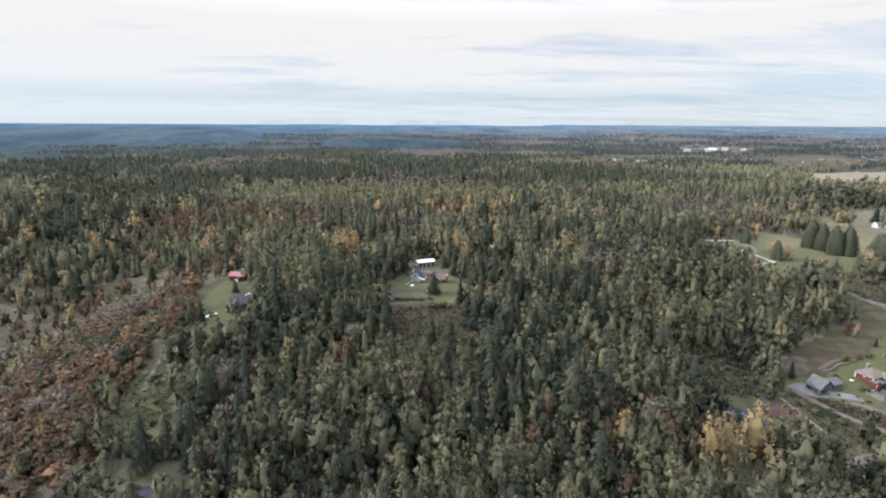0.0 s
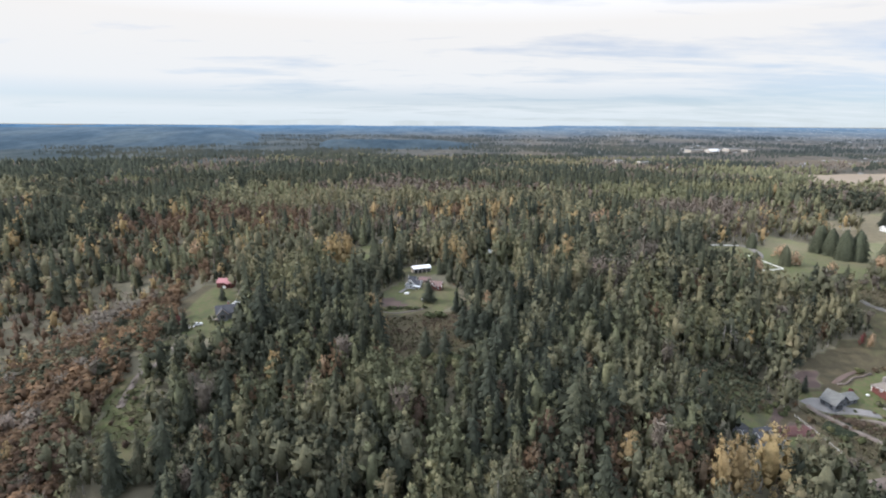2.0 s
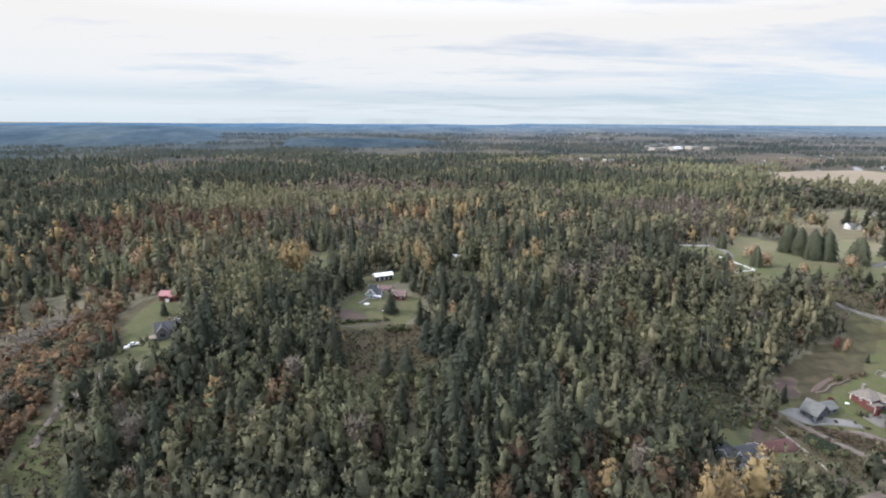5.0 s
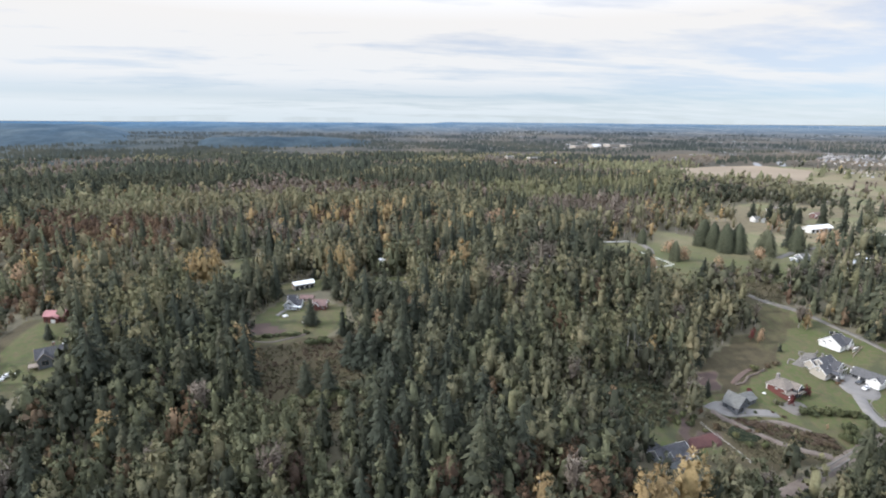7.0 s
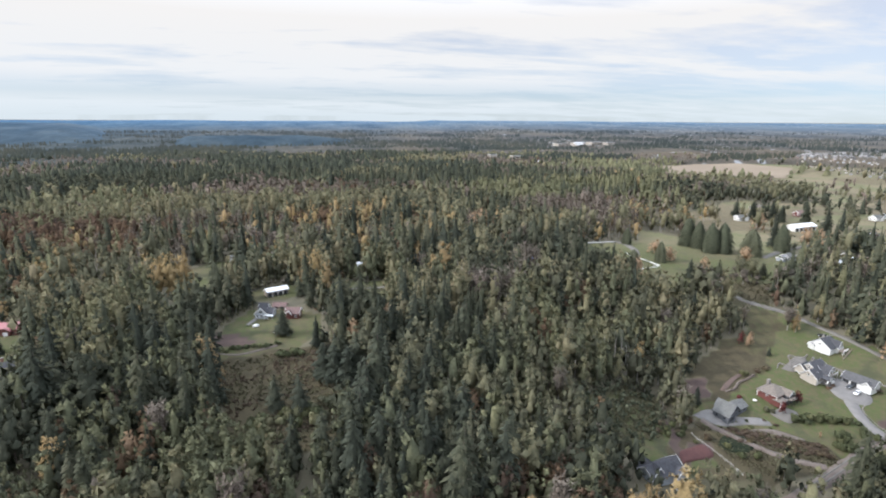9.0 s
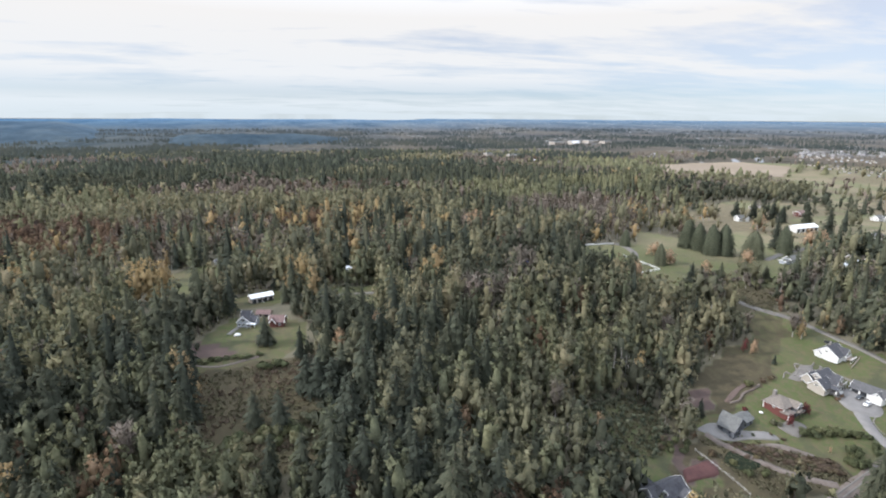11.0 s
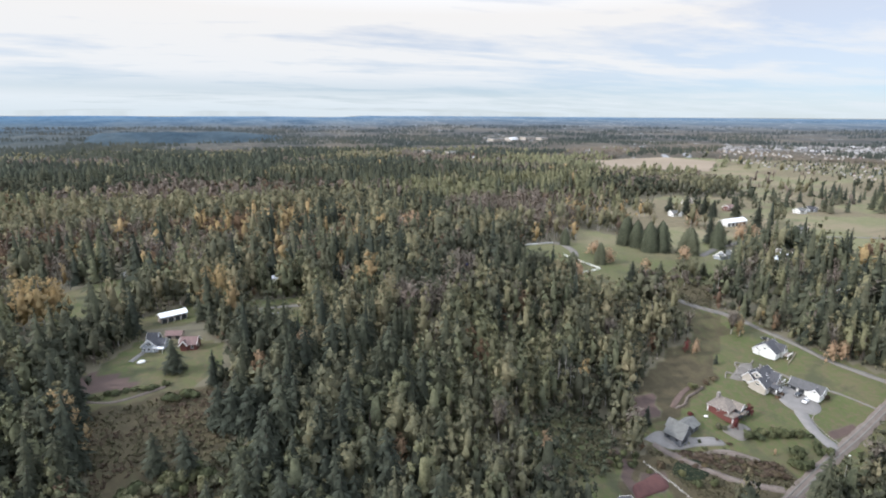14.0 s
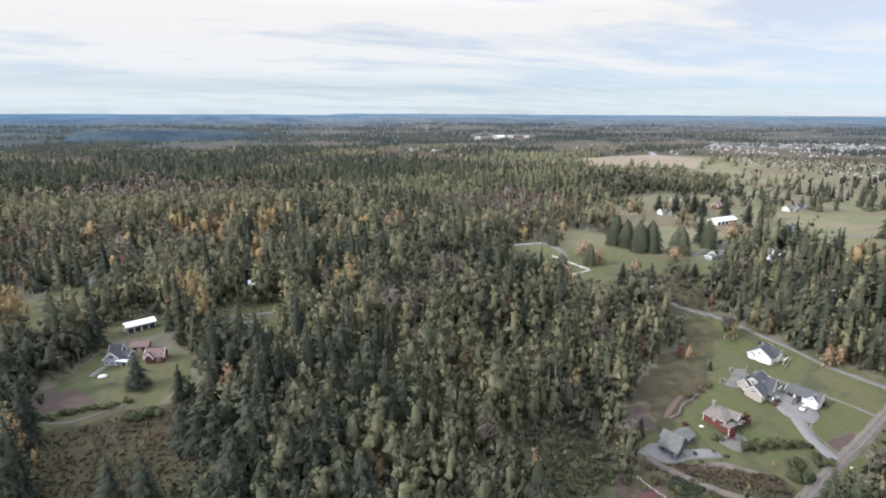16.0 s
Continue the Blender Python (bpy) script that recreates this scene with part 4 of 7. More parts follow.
def shares(x, y):
    """The shares of fir, alder, rust, gold and bare trees at each place: each kind keeps to groves of its own."""
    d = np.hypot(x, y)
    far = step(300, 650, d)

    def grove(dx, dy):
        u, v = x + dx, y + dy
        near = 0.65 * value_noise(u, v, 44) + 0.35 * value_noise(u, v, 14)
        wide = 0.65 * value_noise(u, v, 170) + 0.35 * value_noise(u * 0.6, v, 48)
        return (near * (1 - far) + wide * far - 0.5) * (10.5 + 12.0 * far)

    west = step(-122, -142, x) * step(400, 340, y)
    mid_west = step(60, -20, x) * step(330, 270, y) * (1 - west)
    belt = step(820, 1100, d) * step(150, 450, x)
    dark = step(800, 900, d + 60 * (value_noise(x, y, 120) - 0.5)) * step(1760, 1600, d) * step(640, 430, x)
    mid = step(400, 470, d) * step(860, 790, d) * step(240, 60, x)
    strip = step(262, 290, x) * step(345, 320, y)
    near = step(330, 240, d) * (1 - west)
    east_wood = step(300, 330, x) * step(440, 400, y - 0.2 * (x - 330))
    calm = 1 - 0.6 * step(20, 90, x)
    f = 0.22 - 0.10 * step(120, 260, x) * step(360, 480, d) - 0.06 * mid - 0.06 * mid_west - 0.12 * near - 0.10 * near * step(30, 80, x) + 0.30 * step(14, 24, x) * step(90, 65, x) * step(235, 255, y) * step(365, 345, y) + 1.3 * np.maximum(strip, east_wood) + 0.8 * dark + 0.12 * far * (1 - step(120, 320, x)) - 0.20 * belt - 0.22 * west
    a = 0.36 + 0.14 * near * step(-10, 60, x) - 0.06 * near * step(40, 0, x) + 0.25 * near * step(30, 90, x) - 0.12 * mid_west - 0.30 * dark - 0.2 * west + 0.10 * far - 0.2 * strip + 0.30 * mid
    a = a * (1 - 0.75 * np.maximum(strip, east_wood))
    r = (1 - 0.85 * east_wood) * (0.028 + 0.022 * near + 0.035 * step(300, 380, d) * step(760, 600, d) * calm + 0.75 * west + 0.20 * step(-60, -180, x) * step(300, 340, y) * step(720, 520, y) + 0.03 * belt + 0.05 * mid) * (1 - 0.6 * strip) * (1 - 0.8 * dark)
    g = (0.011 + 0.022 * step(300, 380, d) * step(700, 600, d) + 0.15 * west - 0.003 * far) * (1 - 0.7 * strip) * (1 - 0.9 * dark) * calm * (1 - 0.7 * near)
    # more bare and alder trees far off: pale kinds in place of haze
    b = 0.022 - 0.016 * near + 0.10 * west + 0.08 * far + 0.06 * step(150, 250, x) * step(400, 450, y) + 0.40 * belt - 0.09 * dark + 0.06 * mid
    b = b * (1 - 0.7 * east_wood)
    # dark olive maples, more of them to the near west to deepen its shade
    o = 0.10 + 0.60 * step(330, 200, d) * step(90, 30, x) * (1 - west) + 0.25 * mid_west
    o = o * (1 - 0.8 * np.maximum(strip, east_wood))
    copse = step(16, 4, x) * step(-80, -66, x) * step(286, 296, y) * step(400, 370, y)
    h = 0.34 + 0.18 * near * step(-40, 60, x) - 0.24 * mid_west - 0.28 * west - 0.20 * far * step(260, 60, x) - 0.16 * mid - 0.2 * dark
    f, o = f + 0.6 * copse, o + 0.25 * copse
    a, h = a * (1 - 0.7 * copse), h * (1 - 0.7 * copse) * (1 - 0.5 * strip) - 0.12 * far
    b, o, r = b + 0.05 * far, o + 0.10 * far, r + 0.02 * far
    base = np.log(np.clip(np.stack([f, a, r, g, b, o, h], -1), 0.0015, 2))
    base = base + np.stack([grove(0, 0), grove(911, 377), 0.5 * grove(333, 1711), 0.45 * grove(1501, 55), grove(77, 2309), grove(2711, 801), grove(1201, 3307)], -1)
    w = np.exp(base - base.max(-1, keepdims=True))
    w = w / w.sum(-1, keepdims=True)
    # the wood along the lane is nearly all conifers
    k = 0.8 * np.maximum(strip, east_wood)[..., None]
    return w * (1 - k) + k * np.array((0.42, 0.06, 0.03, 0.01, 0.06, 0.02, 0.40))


def scatter(lo, hi, cell, rng):
    """A jittered grid of places between two distances."""
    n = int(2 * hi / cell) + 2
    gx, gy = np.meshgrid(np.arange(n) * cell - hi, np.arange(n) * cell - 50)
    gx = gx + cell * 0.5 * (np.arange(n)[:, None] % 2)
    x = (gx + cell * 0.42 * rng.normal(size=gx.shape)).ravel()
    y = (gy + cell * 0.42 * rng.normal(size=gy.shape)).ravel()
    d = np.hypot(x - 20, y - 60)
    k = (d >= lo) & (d < hi)
    x, y = x[k], y[k]
    k = woodland(x, y)
    return x[k], y[k]


ORDER = ["fir", "alder", "rust", "gold", "bare", "olive", "hemlock"]
WOOD_NAME = {"fir": "fir_wood", "alder": "alder_wood", "rust": "maple_wood", "gold": "cottonwood_wood", "bare": "bare_wood", "olive": "dark_maple_wood", "hemlock": "hemlock_wood"}
WOOD_LABEL = {"fir": "dense dark green fir wood", "alder": "yellow-green alder wood turning in autumn", "rust": "rust-brown autumn maple wood", "gold": "golden autumn cottonwoods in a belt", "bare": "bare grey-brown trees among the wood", "olive": "dark olive-green maples of the wood", "hemlock": "yellow-green hemlock wood with pointed crowns"}
TALL = {"fir": (13, 25), "alder": (12, 21), "rust": (9, 15), "gold": (14, 21), "bare": (11, 18), "olive": (10, 18), "hemlock": (13, 22)}


def plant():
    rng = np.random.default_rng(23)
    for band, (lo, hi, cell, lod) in enumerate(BANDS):
        x, y = scatter(lo, hi, cell, rng)
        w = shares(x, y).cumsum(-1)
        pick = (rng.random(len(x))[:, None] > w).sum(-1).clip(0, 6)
        slope = step(-122, -140, x) * step(400, 340, y) * (0.55 + 0.45 * step(-240, -200, x))
        for k, kind in enumerate(ORDER):
            m = pick == k
            t0, t1 = TALL[kind]
            xs, ys = x[m], y[m]
            tall = (t0 + (t1 - t0) * rng.random(m.sum()) ** 1.1) * (0.80 + 0.36 * rng.random(m.sum())) * (1 - 0.45 * slope[m]) * (1 + 0.08 * (np.hypot(xs - 20, ys - 60) < 150))
            wide = (0.90 + 0.45 * rng.random(m.sum())) * (1 + 0.3 * slope[m])
            tall = tall * (1.08, 1.08, 1.08, 1.02, 0.92)[lod] * (0.8 + 0.45 * value_noise(xs, ys, 17))
            wide = wide * ((1.0, 1.0, 1.08, 1.35, 1.9) if kind in ("fir", "hemlock") else (1.0, 1.03, 1.16, 1.4, 1.8))[lod]
            if lod == 0:
                near = np.argsort(np.hypot(xs - 20, ys - 60))
                for i in near[:LIMIT[kind]]:
                    tree_thing(kind, xs[i], ys[i], tall[i], 360 * rng.random(), wide[i])
                rest = near[LIMIT[kind]:]
                stuff(WOOD_NAME[kind], kind, 1, xs[rest], ys[rest], tall[rest], wide[rest], WOOD_LABEL[kind])
            else:
                stuff(WOOD_NAME[kind], kind, lod, xs, ys, tall, wide, WOOD_LABEL[kind])


def slope_brush():
    """Low autumn brush down the western slope, and the wood that goes on beneath the walk."""
    rng = np.random.default_rng(41)
    gx, gy = np.meshgrid(np.arange(-214, -120, 5.0), np.arange(96, 334, 5.0))
    x = (gx + 1.5 * rng.normal(size=gx.shape)).ravel()
    y = (gy + 1.5 * rng.normal(size=gy.shape)).ravel()
    ok = x < -124 - 0.12 * (y - 200)
    for poly, _ in OPEN:
        ok &= ~inside(poly, x, y)
    for pts, w in LANES:
        for (x0, y0), (x1, y1) in zip(pts, pts[1:]):
            t = np.clip(((x - x0) * (x1 - x0) + (y - y0) * (y1 - y0)) / ((x1 - x0) ** 2 + (y1 - y0) ** 2), 0, 1)
            ok &= np.hypot(x - x0 - t * (x1 - x0), y - y0 - t * (y1 - y0)) > w
    x, y = x[ok], y[ok]
    u = value_noise(x, y, 26) + 0.35 * (value_noise(x, y, 8) - 0.5) + 0.12 * rng.normal(size=len(x))
    u = u + 0.2 * step(-165, -200, x) - 0.16 * step(-165, -140, x)
    kind = np.where(u < 0.24, 1, np.where(u < 0.42, 3, np.where(u < 0.82, 2, 4)))
    kind = np.where((value_noise(x, y, 19) > 0.55) & (rng.random(len(x)) < 0.4) & (x > -185), 5, kind)
    deep = step(-165, -205, x)
    for k, name in ((1, "alder"), (2, "rust"), (3, "olive"), (4, "bare"), (5, "tawny")):
        m = kind == k
        tall = (5.5 + 4.5 * rng.random(m.sum()) ** 1.3) * (1 + 0.35 * deep[m])
        stuff("slope_brush", name, 1, x[m], y[m], tall, 2.0 + 0.7 * rng.random(m.sum()), "tan and rust-brown autumn brush on a slope")
    x, y = np.meshgrid(np.arange(-75, 125, 5.8), np.arange(-45, 96, 5.8))
    x, y = (x + 2.0 * rng.normal(size=x.shape)).ravel(), (y + 2.0 * rng.normal(size=y.shape)).ravel()
    pick = (rng.random(len(x))[:, None] > shares(x, y).cumsum(-1)).sum(-1).clip(0, 6)
    for k, name in enumerate(ORDER):
        m = pick == k
        stuff(WOOD_NAME[name], name, 2, x[m], y[m], 12 + 8 * rng.random(m.sum()), 1.2 + 0.35 * rng.random(m.sum()), WOOD_LABEL[name])


LIMIT = {"fir": 200, "alder": 160, "rust": 80, "gold": 40, "bare": 40, "olive": 90, "hemlock": 150}
BANDS = [(40, 230, 4.9, 0), (230, 340, 5.7, 1), (340, 600, 6.9, 2), (600, 1000, 8.8, 3), (1000, 1620, 10.8, 4)]
# drives and roads: centre lines in plan and the half width kept free of trees
LANES = [
    ([(218, 439), (241, 438), (241, 415), (250, 380), (246, 330), (250, 315), (268, 296), (276, 270), (280, 250), (290, 230)], 4.0),
    ([(330, 232), (276, 222), (243, 214), (209, 205), (180, 196)], 5.0),
    ([(-122, 252), (-121, 238), (-126, 226), (-126, 210)], 3.0),
    ([(19, 357), (48, 358), (80, 372)], 3.0),
    ([(330, 375), (420, 400), (480, 380)], 4.0),
]
KEEP_CLEAR = [
    (6, 309, 10),
    (2, 289, 9),
    (17, 250, 8),
    (27, 253, 6),
    (18, 264, 9),
    (26, 284, 5),
    (43, 298, 5),
    (66, 230, 6),
    (114, 223, 5),
    (101, 233, 3),
    (141, 259, 2),
    (9, 298, 7),
    (-11, 355, 12),
    (31, 338, 7),
    (124, 203, 11),
    (-113, 216, 6),
    (-116, 262, 8),
    (-112, 250, 7),
    (-107, 243, 5),
    (-68, 374, 7),
    (-62, 362, 7),
    (32, 335, 8),
    (32, 324, 7),
    (143, 362, 6),
    (-99, 257, 8),
    (-64, 372, 10),
    (-62, 352, 9),
    (-58, 342, 8),
    (-52, 345, 8),
    (-110, 196, 8),
    (120, 190, 8),
    (-97, 160, 11),
    (355, 296, 8),
    (154, 402, 9),
    (-18, 437, 5),
    (-42, 440, 7),
    (428, 448, 24),
    (103, 174, 7),
]
KEEP_CLEAR += [
    (110, 176, 7),
    (97, 172, 5),
    (415, 425, 14),
    (329, 360, 10),
    (360, 346, 12),
    (-110, 278, 12),
    (-106, 266, 9),
    (-104, 255, 8),
    (-118, 300, 10),
    (-10, 340, 12),
    (4, 339, 9),
    (115, 168, 6),
    (92, 168, 6),
    (104, 166, 7),
    (-131, 338, 9),
    (-114, 294, 9),
]


def far_woods():
    """Tree tops on the backdrop, too far off to shift: dark firs and tan leafless woods in belts."""
    rng = np.random.default_rng(3)
    az, r = np.radians(-44 + 108 * rng.random(30000)), 1500 + 1700 * rng.random(30000) ** 1.3
    x, y = r * np.sin(az), r * np.cos(az)
    belt = 0.6 * value_noise(x * 0.45, y, 150) + 0.4 * value_noise(x * 0.6, y, 60)
    z = terrain(x, y)
    # both woods wear backdrop colours with haze painted in and a glow
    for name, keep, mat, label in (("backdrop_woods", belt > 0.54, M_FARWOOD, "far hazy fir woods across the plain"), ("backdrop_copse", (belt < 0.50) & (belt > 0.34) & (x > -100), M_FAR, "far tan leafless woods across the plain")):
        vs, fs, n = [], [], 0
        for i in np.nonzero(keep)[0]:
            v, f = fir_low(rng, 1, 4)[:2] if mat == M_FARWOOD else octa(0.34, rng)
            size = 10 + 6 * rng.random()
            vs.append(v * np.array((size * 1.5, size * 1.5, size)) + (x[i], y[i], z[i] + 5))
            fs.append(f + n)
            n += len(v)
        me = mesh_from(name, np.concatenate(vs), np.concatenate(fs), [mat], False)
        tagged(new(name, me), label, "backdrop", kind="stuff")


far_woods()
plant()
slope_brush()


def edge_growth():
    """Leafy bushes that close the wood's foot against open ground."""
    rng = np.random.default_rng(19)
    gx, gy = np.meshgrid(np.arange(-64, 420, 3.7), np.arange(196, 450, 3.7))
    x, y = (gx + 0.9 * rng.normal(size=gx.shape)).ravel(), (gy + 0.9 * rng.normal(size=gy.shape)).ravel()
    ok = woodland(x, y)
    x, y = x[ok], y[ok]
    rim = np.zeros(len(x), bool)
    for a in np.arange(8) * math.tau / 8:
        rim |= ~woodland(x + 5.5 * math.cos(a), y + 5.5 * math.sin(a))
    x, y = x[rim], y[rim]
    pick = rng.random(len(x))
    for name, lo, hi in (("alder", 0, 0.35), ("olive", 0.35, 0.7), ("rust", 0.7, 0.76), ("bare", 0.76, 0.86), ("hemlock", 0.86, 1.0)):
        m = (pick >= lo) & (pick < hi)
        stuff("edge_growth", name, 2, x[m], y[m], 2.4 + 4.2 * rng.random(m.sum()) ** 1.5, 1.5 + 0.7 * rng.random(m.sum()), "leafy bushes along the wood's edge")


edge_growth()


def thicket():
    """Scrub in the hollow below the wood's edge, coloured dark in place of its shade."""
    rng = np.random.default_rng(9)
    gx, gy = np.meshgrid(np.arange(106, 164, 2.7), np.arange(206, 258, 2.7))
    x, y = (gx + 1.2 * rng.normal(size=gx.shape)).ravel(), (gy + 1.2 * rng.normal(size=gy.shape)).ravel()
    k = inside([(108, 212), (109, 238), (124, 248), (140, 253), (156, 251), (151, 236), (140, 226), (134, 220), (118, 216)], x, y) & (value_noise(x, y, 9) > 0.18)
    stuff("thicket", "scrub", 2, x[k], y[k], 1.4 + 2.6 * rng.random(k.sum()) ** 1.6, 1.2 + 0.5 * rng.random(k.sum()), "green scrub in a hollow, coloured dark for shade")


thicket()


# ---- roads, drives and paths ----
def smooth_line(pts, gap):
    """Points every gap metres or so along a curve through pts."""
    p = [Vector(pts[0])] + [Vector(q) for q in pts] + [Vector(pts[-1])]
    out = []
    for i in range(1, len(p) - 2):
        n = max(2, int((p[i + 1] - p[i]).length / gap))
        for k in range(n):
            t = k / n
            out.append(0.5 * ((2 * p[i]) + (p[i + 1] - p[i - 1]) * t + (2 * p[i - 1] - 5 * p[i] + 4 * p[i + 1] - p[i + 2]) * t * t + (3 * p[i] - p[i - 1] - 3 * p[i + 1] + p[i + 2]) * t ** 3))
    return out + [p[-2]]


def ribbon(name, pts, width, mat, label, lift=0.22):
    """A strip of made ground with a crown and sloping verges."""
    line = smooth_line(pts, 2.0)
    v, f = [], []
    for i, c in enumerate(line):
        d = (line[min(i + 1, len(line) - 1)] - line[max(i - 1, 0)]).normalized()
        w = width * (1 + 0.12 * math.sin(i * 1.3) * math.sin(i * 0.37))
        for u, dz in ((-0.62, -0.5), (-0.5, lift * 0.8), (0.0, lift), (0.5, lift * 0.8), (0.62, -0.5)):
            x, y = c.x - d.y * u * w, c.y + d.x * u * w
            v.append((x, y, height(x, y) + dz + 0.12))
    for i in range(len(line) - 1):
        for j in range(4):
            a = i * 5 + j
            f.append((a, a + 1, a + 6, a + 5))
    me = mesh_from(name, v, f, [mat], True)
    tagged(new(name, me), label, "road", kind="structure")


ribbon("road_1", [(216, 440), (241, 438), (241, 415), (232, 396)], 4.5, M_GRAVEL, "pale gravel lane past a fenced meadow")
ribbon("road_2", [(246, 328), (250, 315), (268, 297), (277, 270), (282, 250), (296, 226)], 2.7, M_GRAVEL, "narrow gravel lane along the wood")
ribbon("road_3", [(340, 238), (276, 222.5), (243, 214.5), (209, 205), (180, 196), (150, 190)], 4.4, M_DIRT, "brown dirt road with wheel ruts")
for side in (-1.0, 1.0):
    ribbon("road_3_rut", [(x + 0.25 * side, y + side) for x, y in ((340, 238), (276, 222.5), (243, 214.5), (209, 205), (180, 196))], 0.7, M_GRAVEL, "pale wheel rut in a dirt road", 0.32)
ribbon("drive_1", [(246, 243), (242, 236), (236.5, 224), (236, 213)], 4.6, M_CONCRETE, "pale concrete drive up to a garage")
ribbon("drive_2", [(198, 204.5), (184, 212), (170, 226), (165, 234)], 2.4, M_DIRT, "gravel drive past a bramble bank", 0.5)
ribbon("drive_3", [(166, 229), (178, 225), (190, 224), (200, 217)], 2.4, M_DIRT, "earth path under a low bank")
ribbon("path_1", [(250, 262), (258, 247), (266, 236), (272, 224)], 0.9, M_GRAVEL, "narrow footpath across lawns")
ribbon("path_2", [(-122, 254), (-121, 240), (-126, 226), (-124, 208)], 2.6, M_DIRT, "worn earth track beside the wood")
ribbon("path_3", [(18, 357), (32, 358), (50, 357)], 2.6, M_GRAVEL, "gravel drive in a small clearing")
ribbon("road_4", [(316, 372), (360, 392), (420, 402), (480, 380), (560, 345)], 4.0, M_GRAVEL, "gravel lane between scattered farms")
ribbon("path_4", [(-22, 314), (-17, 325)], 1.6, M_CONCRETE, "short pale path to a house")
ribbon("path_5", [(-34, 290), (-22, 286.5), (-7, 292)], 1.2, M_DIRT, "thin earth path across rough grass")


def yard(name, outline, mat, label, lift=0.25):
    """A patch of made ground over the lie of the land."""
    cx, cy = sum(p[0] for p in outline) / len(outline), sum(p[1] for p in outline) / len(outline)
    rim = smooth_line(outline + outline[:1], 1.5)[:-1]
    v, f, n = [], [], len(rim)
    for k, dz in ((1.06, -0.5), (1.0, lift), (0.66, lift), (0.33, lift)):
        for p in rim:
            x, y = cx + (p.x - cx) * k, cy + (p.y - cy) * k
            v.append((x, y, height(x, y) + dz + 0.12))
    for r in range(3):
        for i in range(n):
            j = (i + 1) % n
            f.append((r * n + i, r * n + j, (r + 1) * n + j, (r + 1) * n + i))
    v.append((cx, cy, height(cx, cy) + lift + 0.12))
    for i in range(0, n):
        f.append((3 * n + i, 3 * n + (i + 1) % n, 4 * n, 4 * n))
    me = bpy.data.meshes.new(name)
    me.from_pydata(v, [], [q if q[2] != q[3] else q[:3] for q in f])
    me.materials.append(mat)
    me.shade_smooth()
    tagged(new(name, me), label, "yard", kind="structure")


yard("pavement_1", [(163, 237), (171, 230), (182, 229), (193, 227), (191, 231), (181, 233.5), (172, 239)], M_CONCRETE, "pale concrete forecourt of a house")
yard("pavement_2", [(240, 250), (251, 246), (253, 235), (246, 231), (238, 237)], M_CONCRETE, "concrete forecourt before a garage")
yard("pavement_3", [(227, 258.5), (233, 261.5), (241, 265.5), (246, 264), (239, 257.5), (231, 255.5)], M_GRAVEL, "paved terrace with curved edges")
yard("pavement_4", [(198, 233), (206, 235), (210, 231), (202, 227)], M_GRAVEL, "gravel parking beside a red house")


yard("ground_bank", [(186, 249.5), (192, 253.5), (199, 256.8), (206, 259), (206, 257.5), (199, 255), (193, 251.5), (187.5, 248.5)], M_RUSTEARTH, "rust-brown bare earth above an earth berm", 0.3)
yard("ground_paddock", [(140, 211), (142, 216), (149, 219), (157, 221.5), (157, 216), (148, 213.5)], M_REDSOIL, "reddish bare earth of a small paddock", 0.3)


def field(name, outline, mat, label):
    """A far field laid over the land in a grid of small quads."""
    xs, ys = [p[0] for p in outline], [p[1] for p in outline]
    gx, gy = np.arange(min(xs), max(xs), 6.0), np.arange(min(ys), max(ys), 6.0)
    X, Y = np.meshgrid(gx, gy)
    i = np.arange(X.size).reshape(X.shape)
    quads = np.stack([i[:-1, :-1], i[:-1, 1:], i[1:, 1:], i[1:, :-1]], -1).reshape(-1, 4)
    keep = inside(outline, X[:-1, :-1] + 3, Y[:-1, :-1] + 3).ravel()
    me = mesh_from(name, np.stack([X, Y, terrain(X, Y) + 0.9], -1).reshape(-1, 3), quads[keep], [mat], True)
    tagged(new(name, me), label, "field", kind="structure")


field("ground_stubble", [(600, 890), (780, 1215), (950, 1200), (970, 1010), (845, 900), (760, 985)], M_STUBBLE, "wide tan stubble field")


def pond():
    yard("water", [(163, 221), (168, 224.5), (175, 224), (178, 219.5), (173, 216), (166, 217)], M_WATER, "small dark garden pond", 0.35)


pond()


# ---- buildings ----
def gable_walls(sx, sy, eave, ridge, axis):
    hx, hy = sx / 2, sy / 2
    if axis == "x":
        return prism([(-hy, -1.2), (hy, -1.2), (hy, eave), (0, ridge), (-hy, eave)], (-hx, hx), "x")
    return prism([(-hx, -1.2), (hx, -1.2), (hx, eave), (0, ridge), (-hx, eave)], (-hy, hy), "y")


def gable_roof(sx, sy, eave, ridge, axis, over=0.5, thick=0.22):
    half, run = (sy / 2, sx / 2) if axis == "x" else (sx / 2, sy / 2)
    slope = (ridge - eave) / half
    low = eave - slope * over
    up = 0.03
    out = [(-half - over, low + up), (0, ridge + up), (half + over, low + up), (half + over, low + thick + up), (0, ridge + thick + up), (-half - over, low + thick + up)]
    return prism(out, (-run - over, run + over), axis)


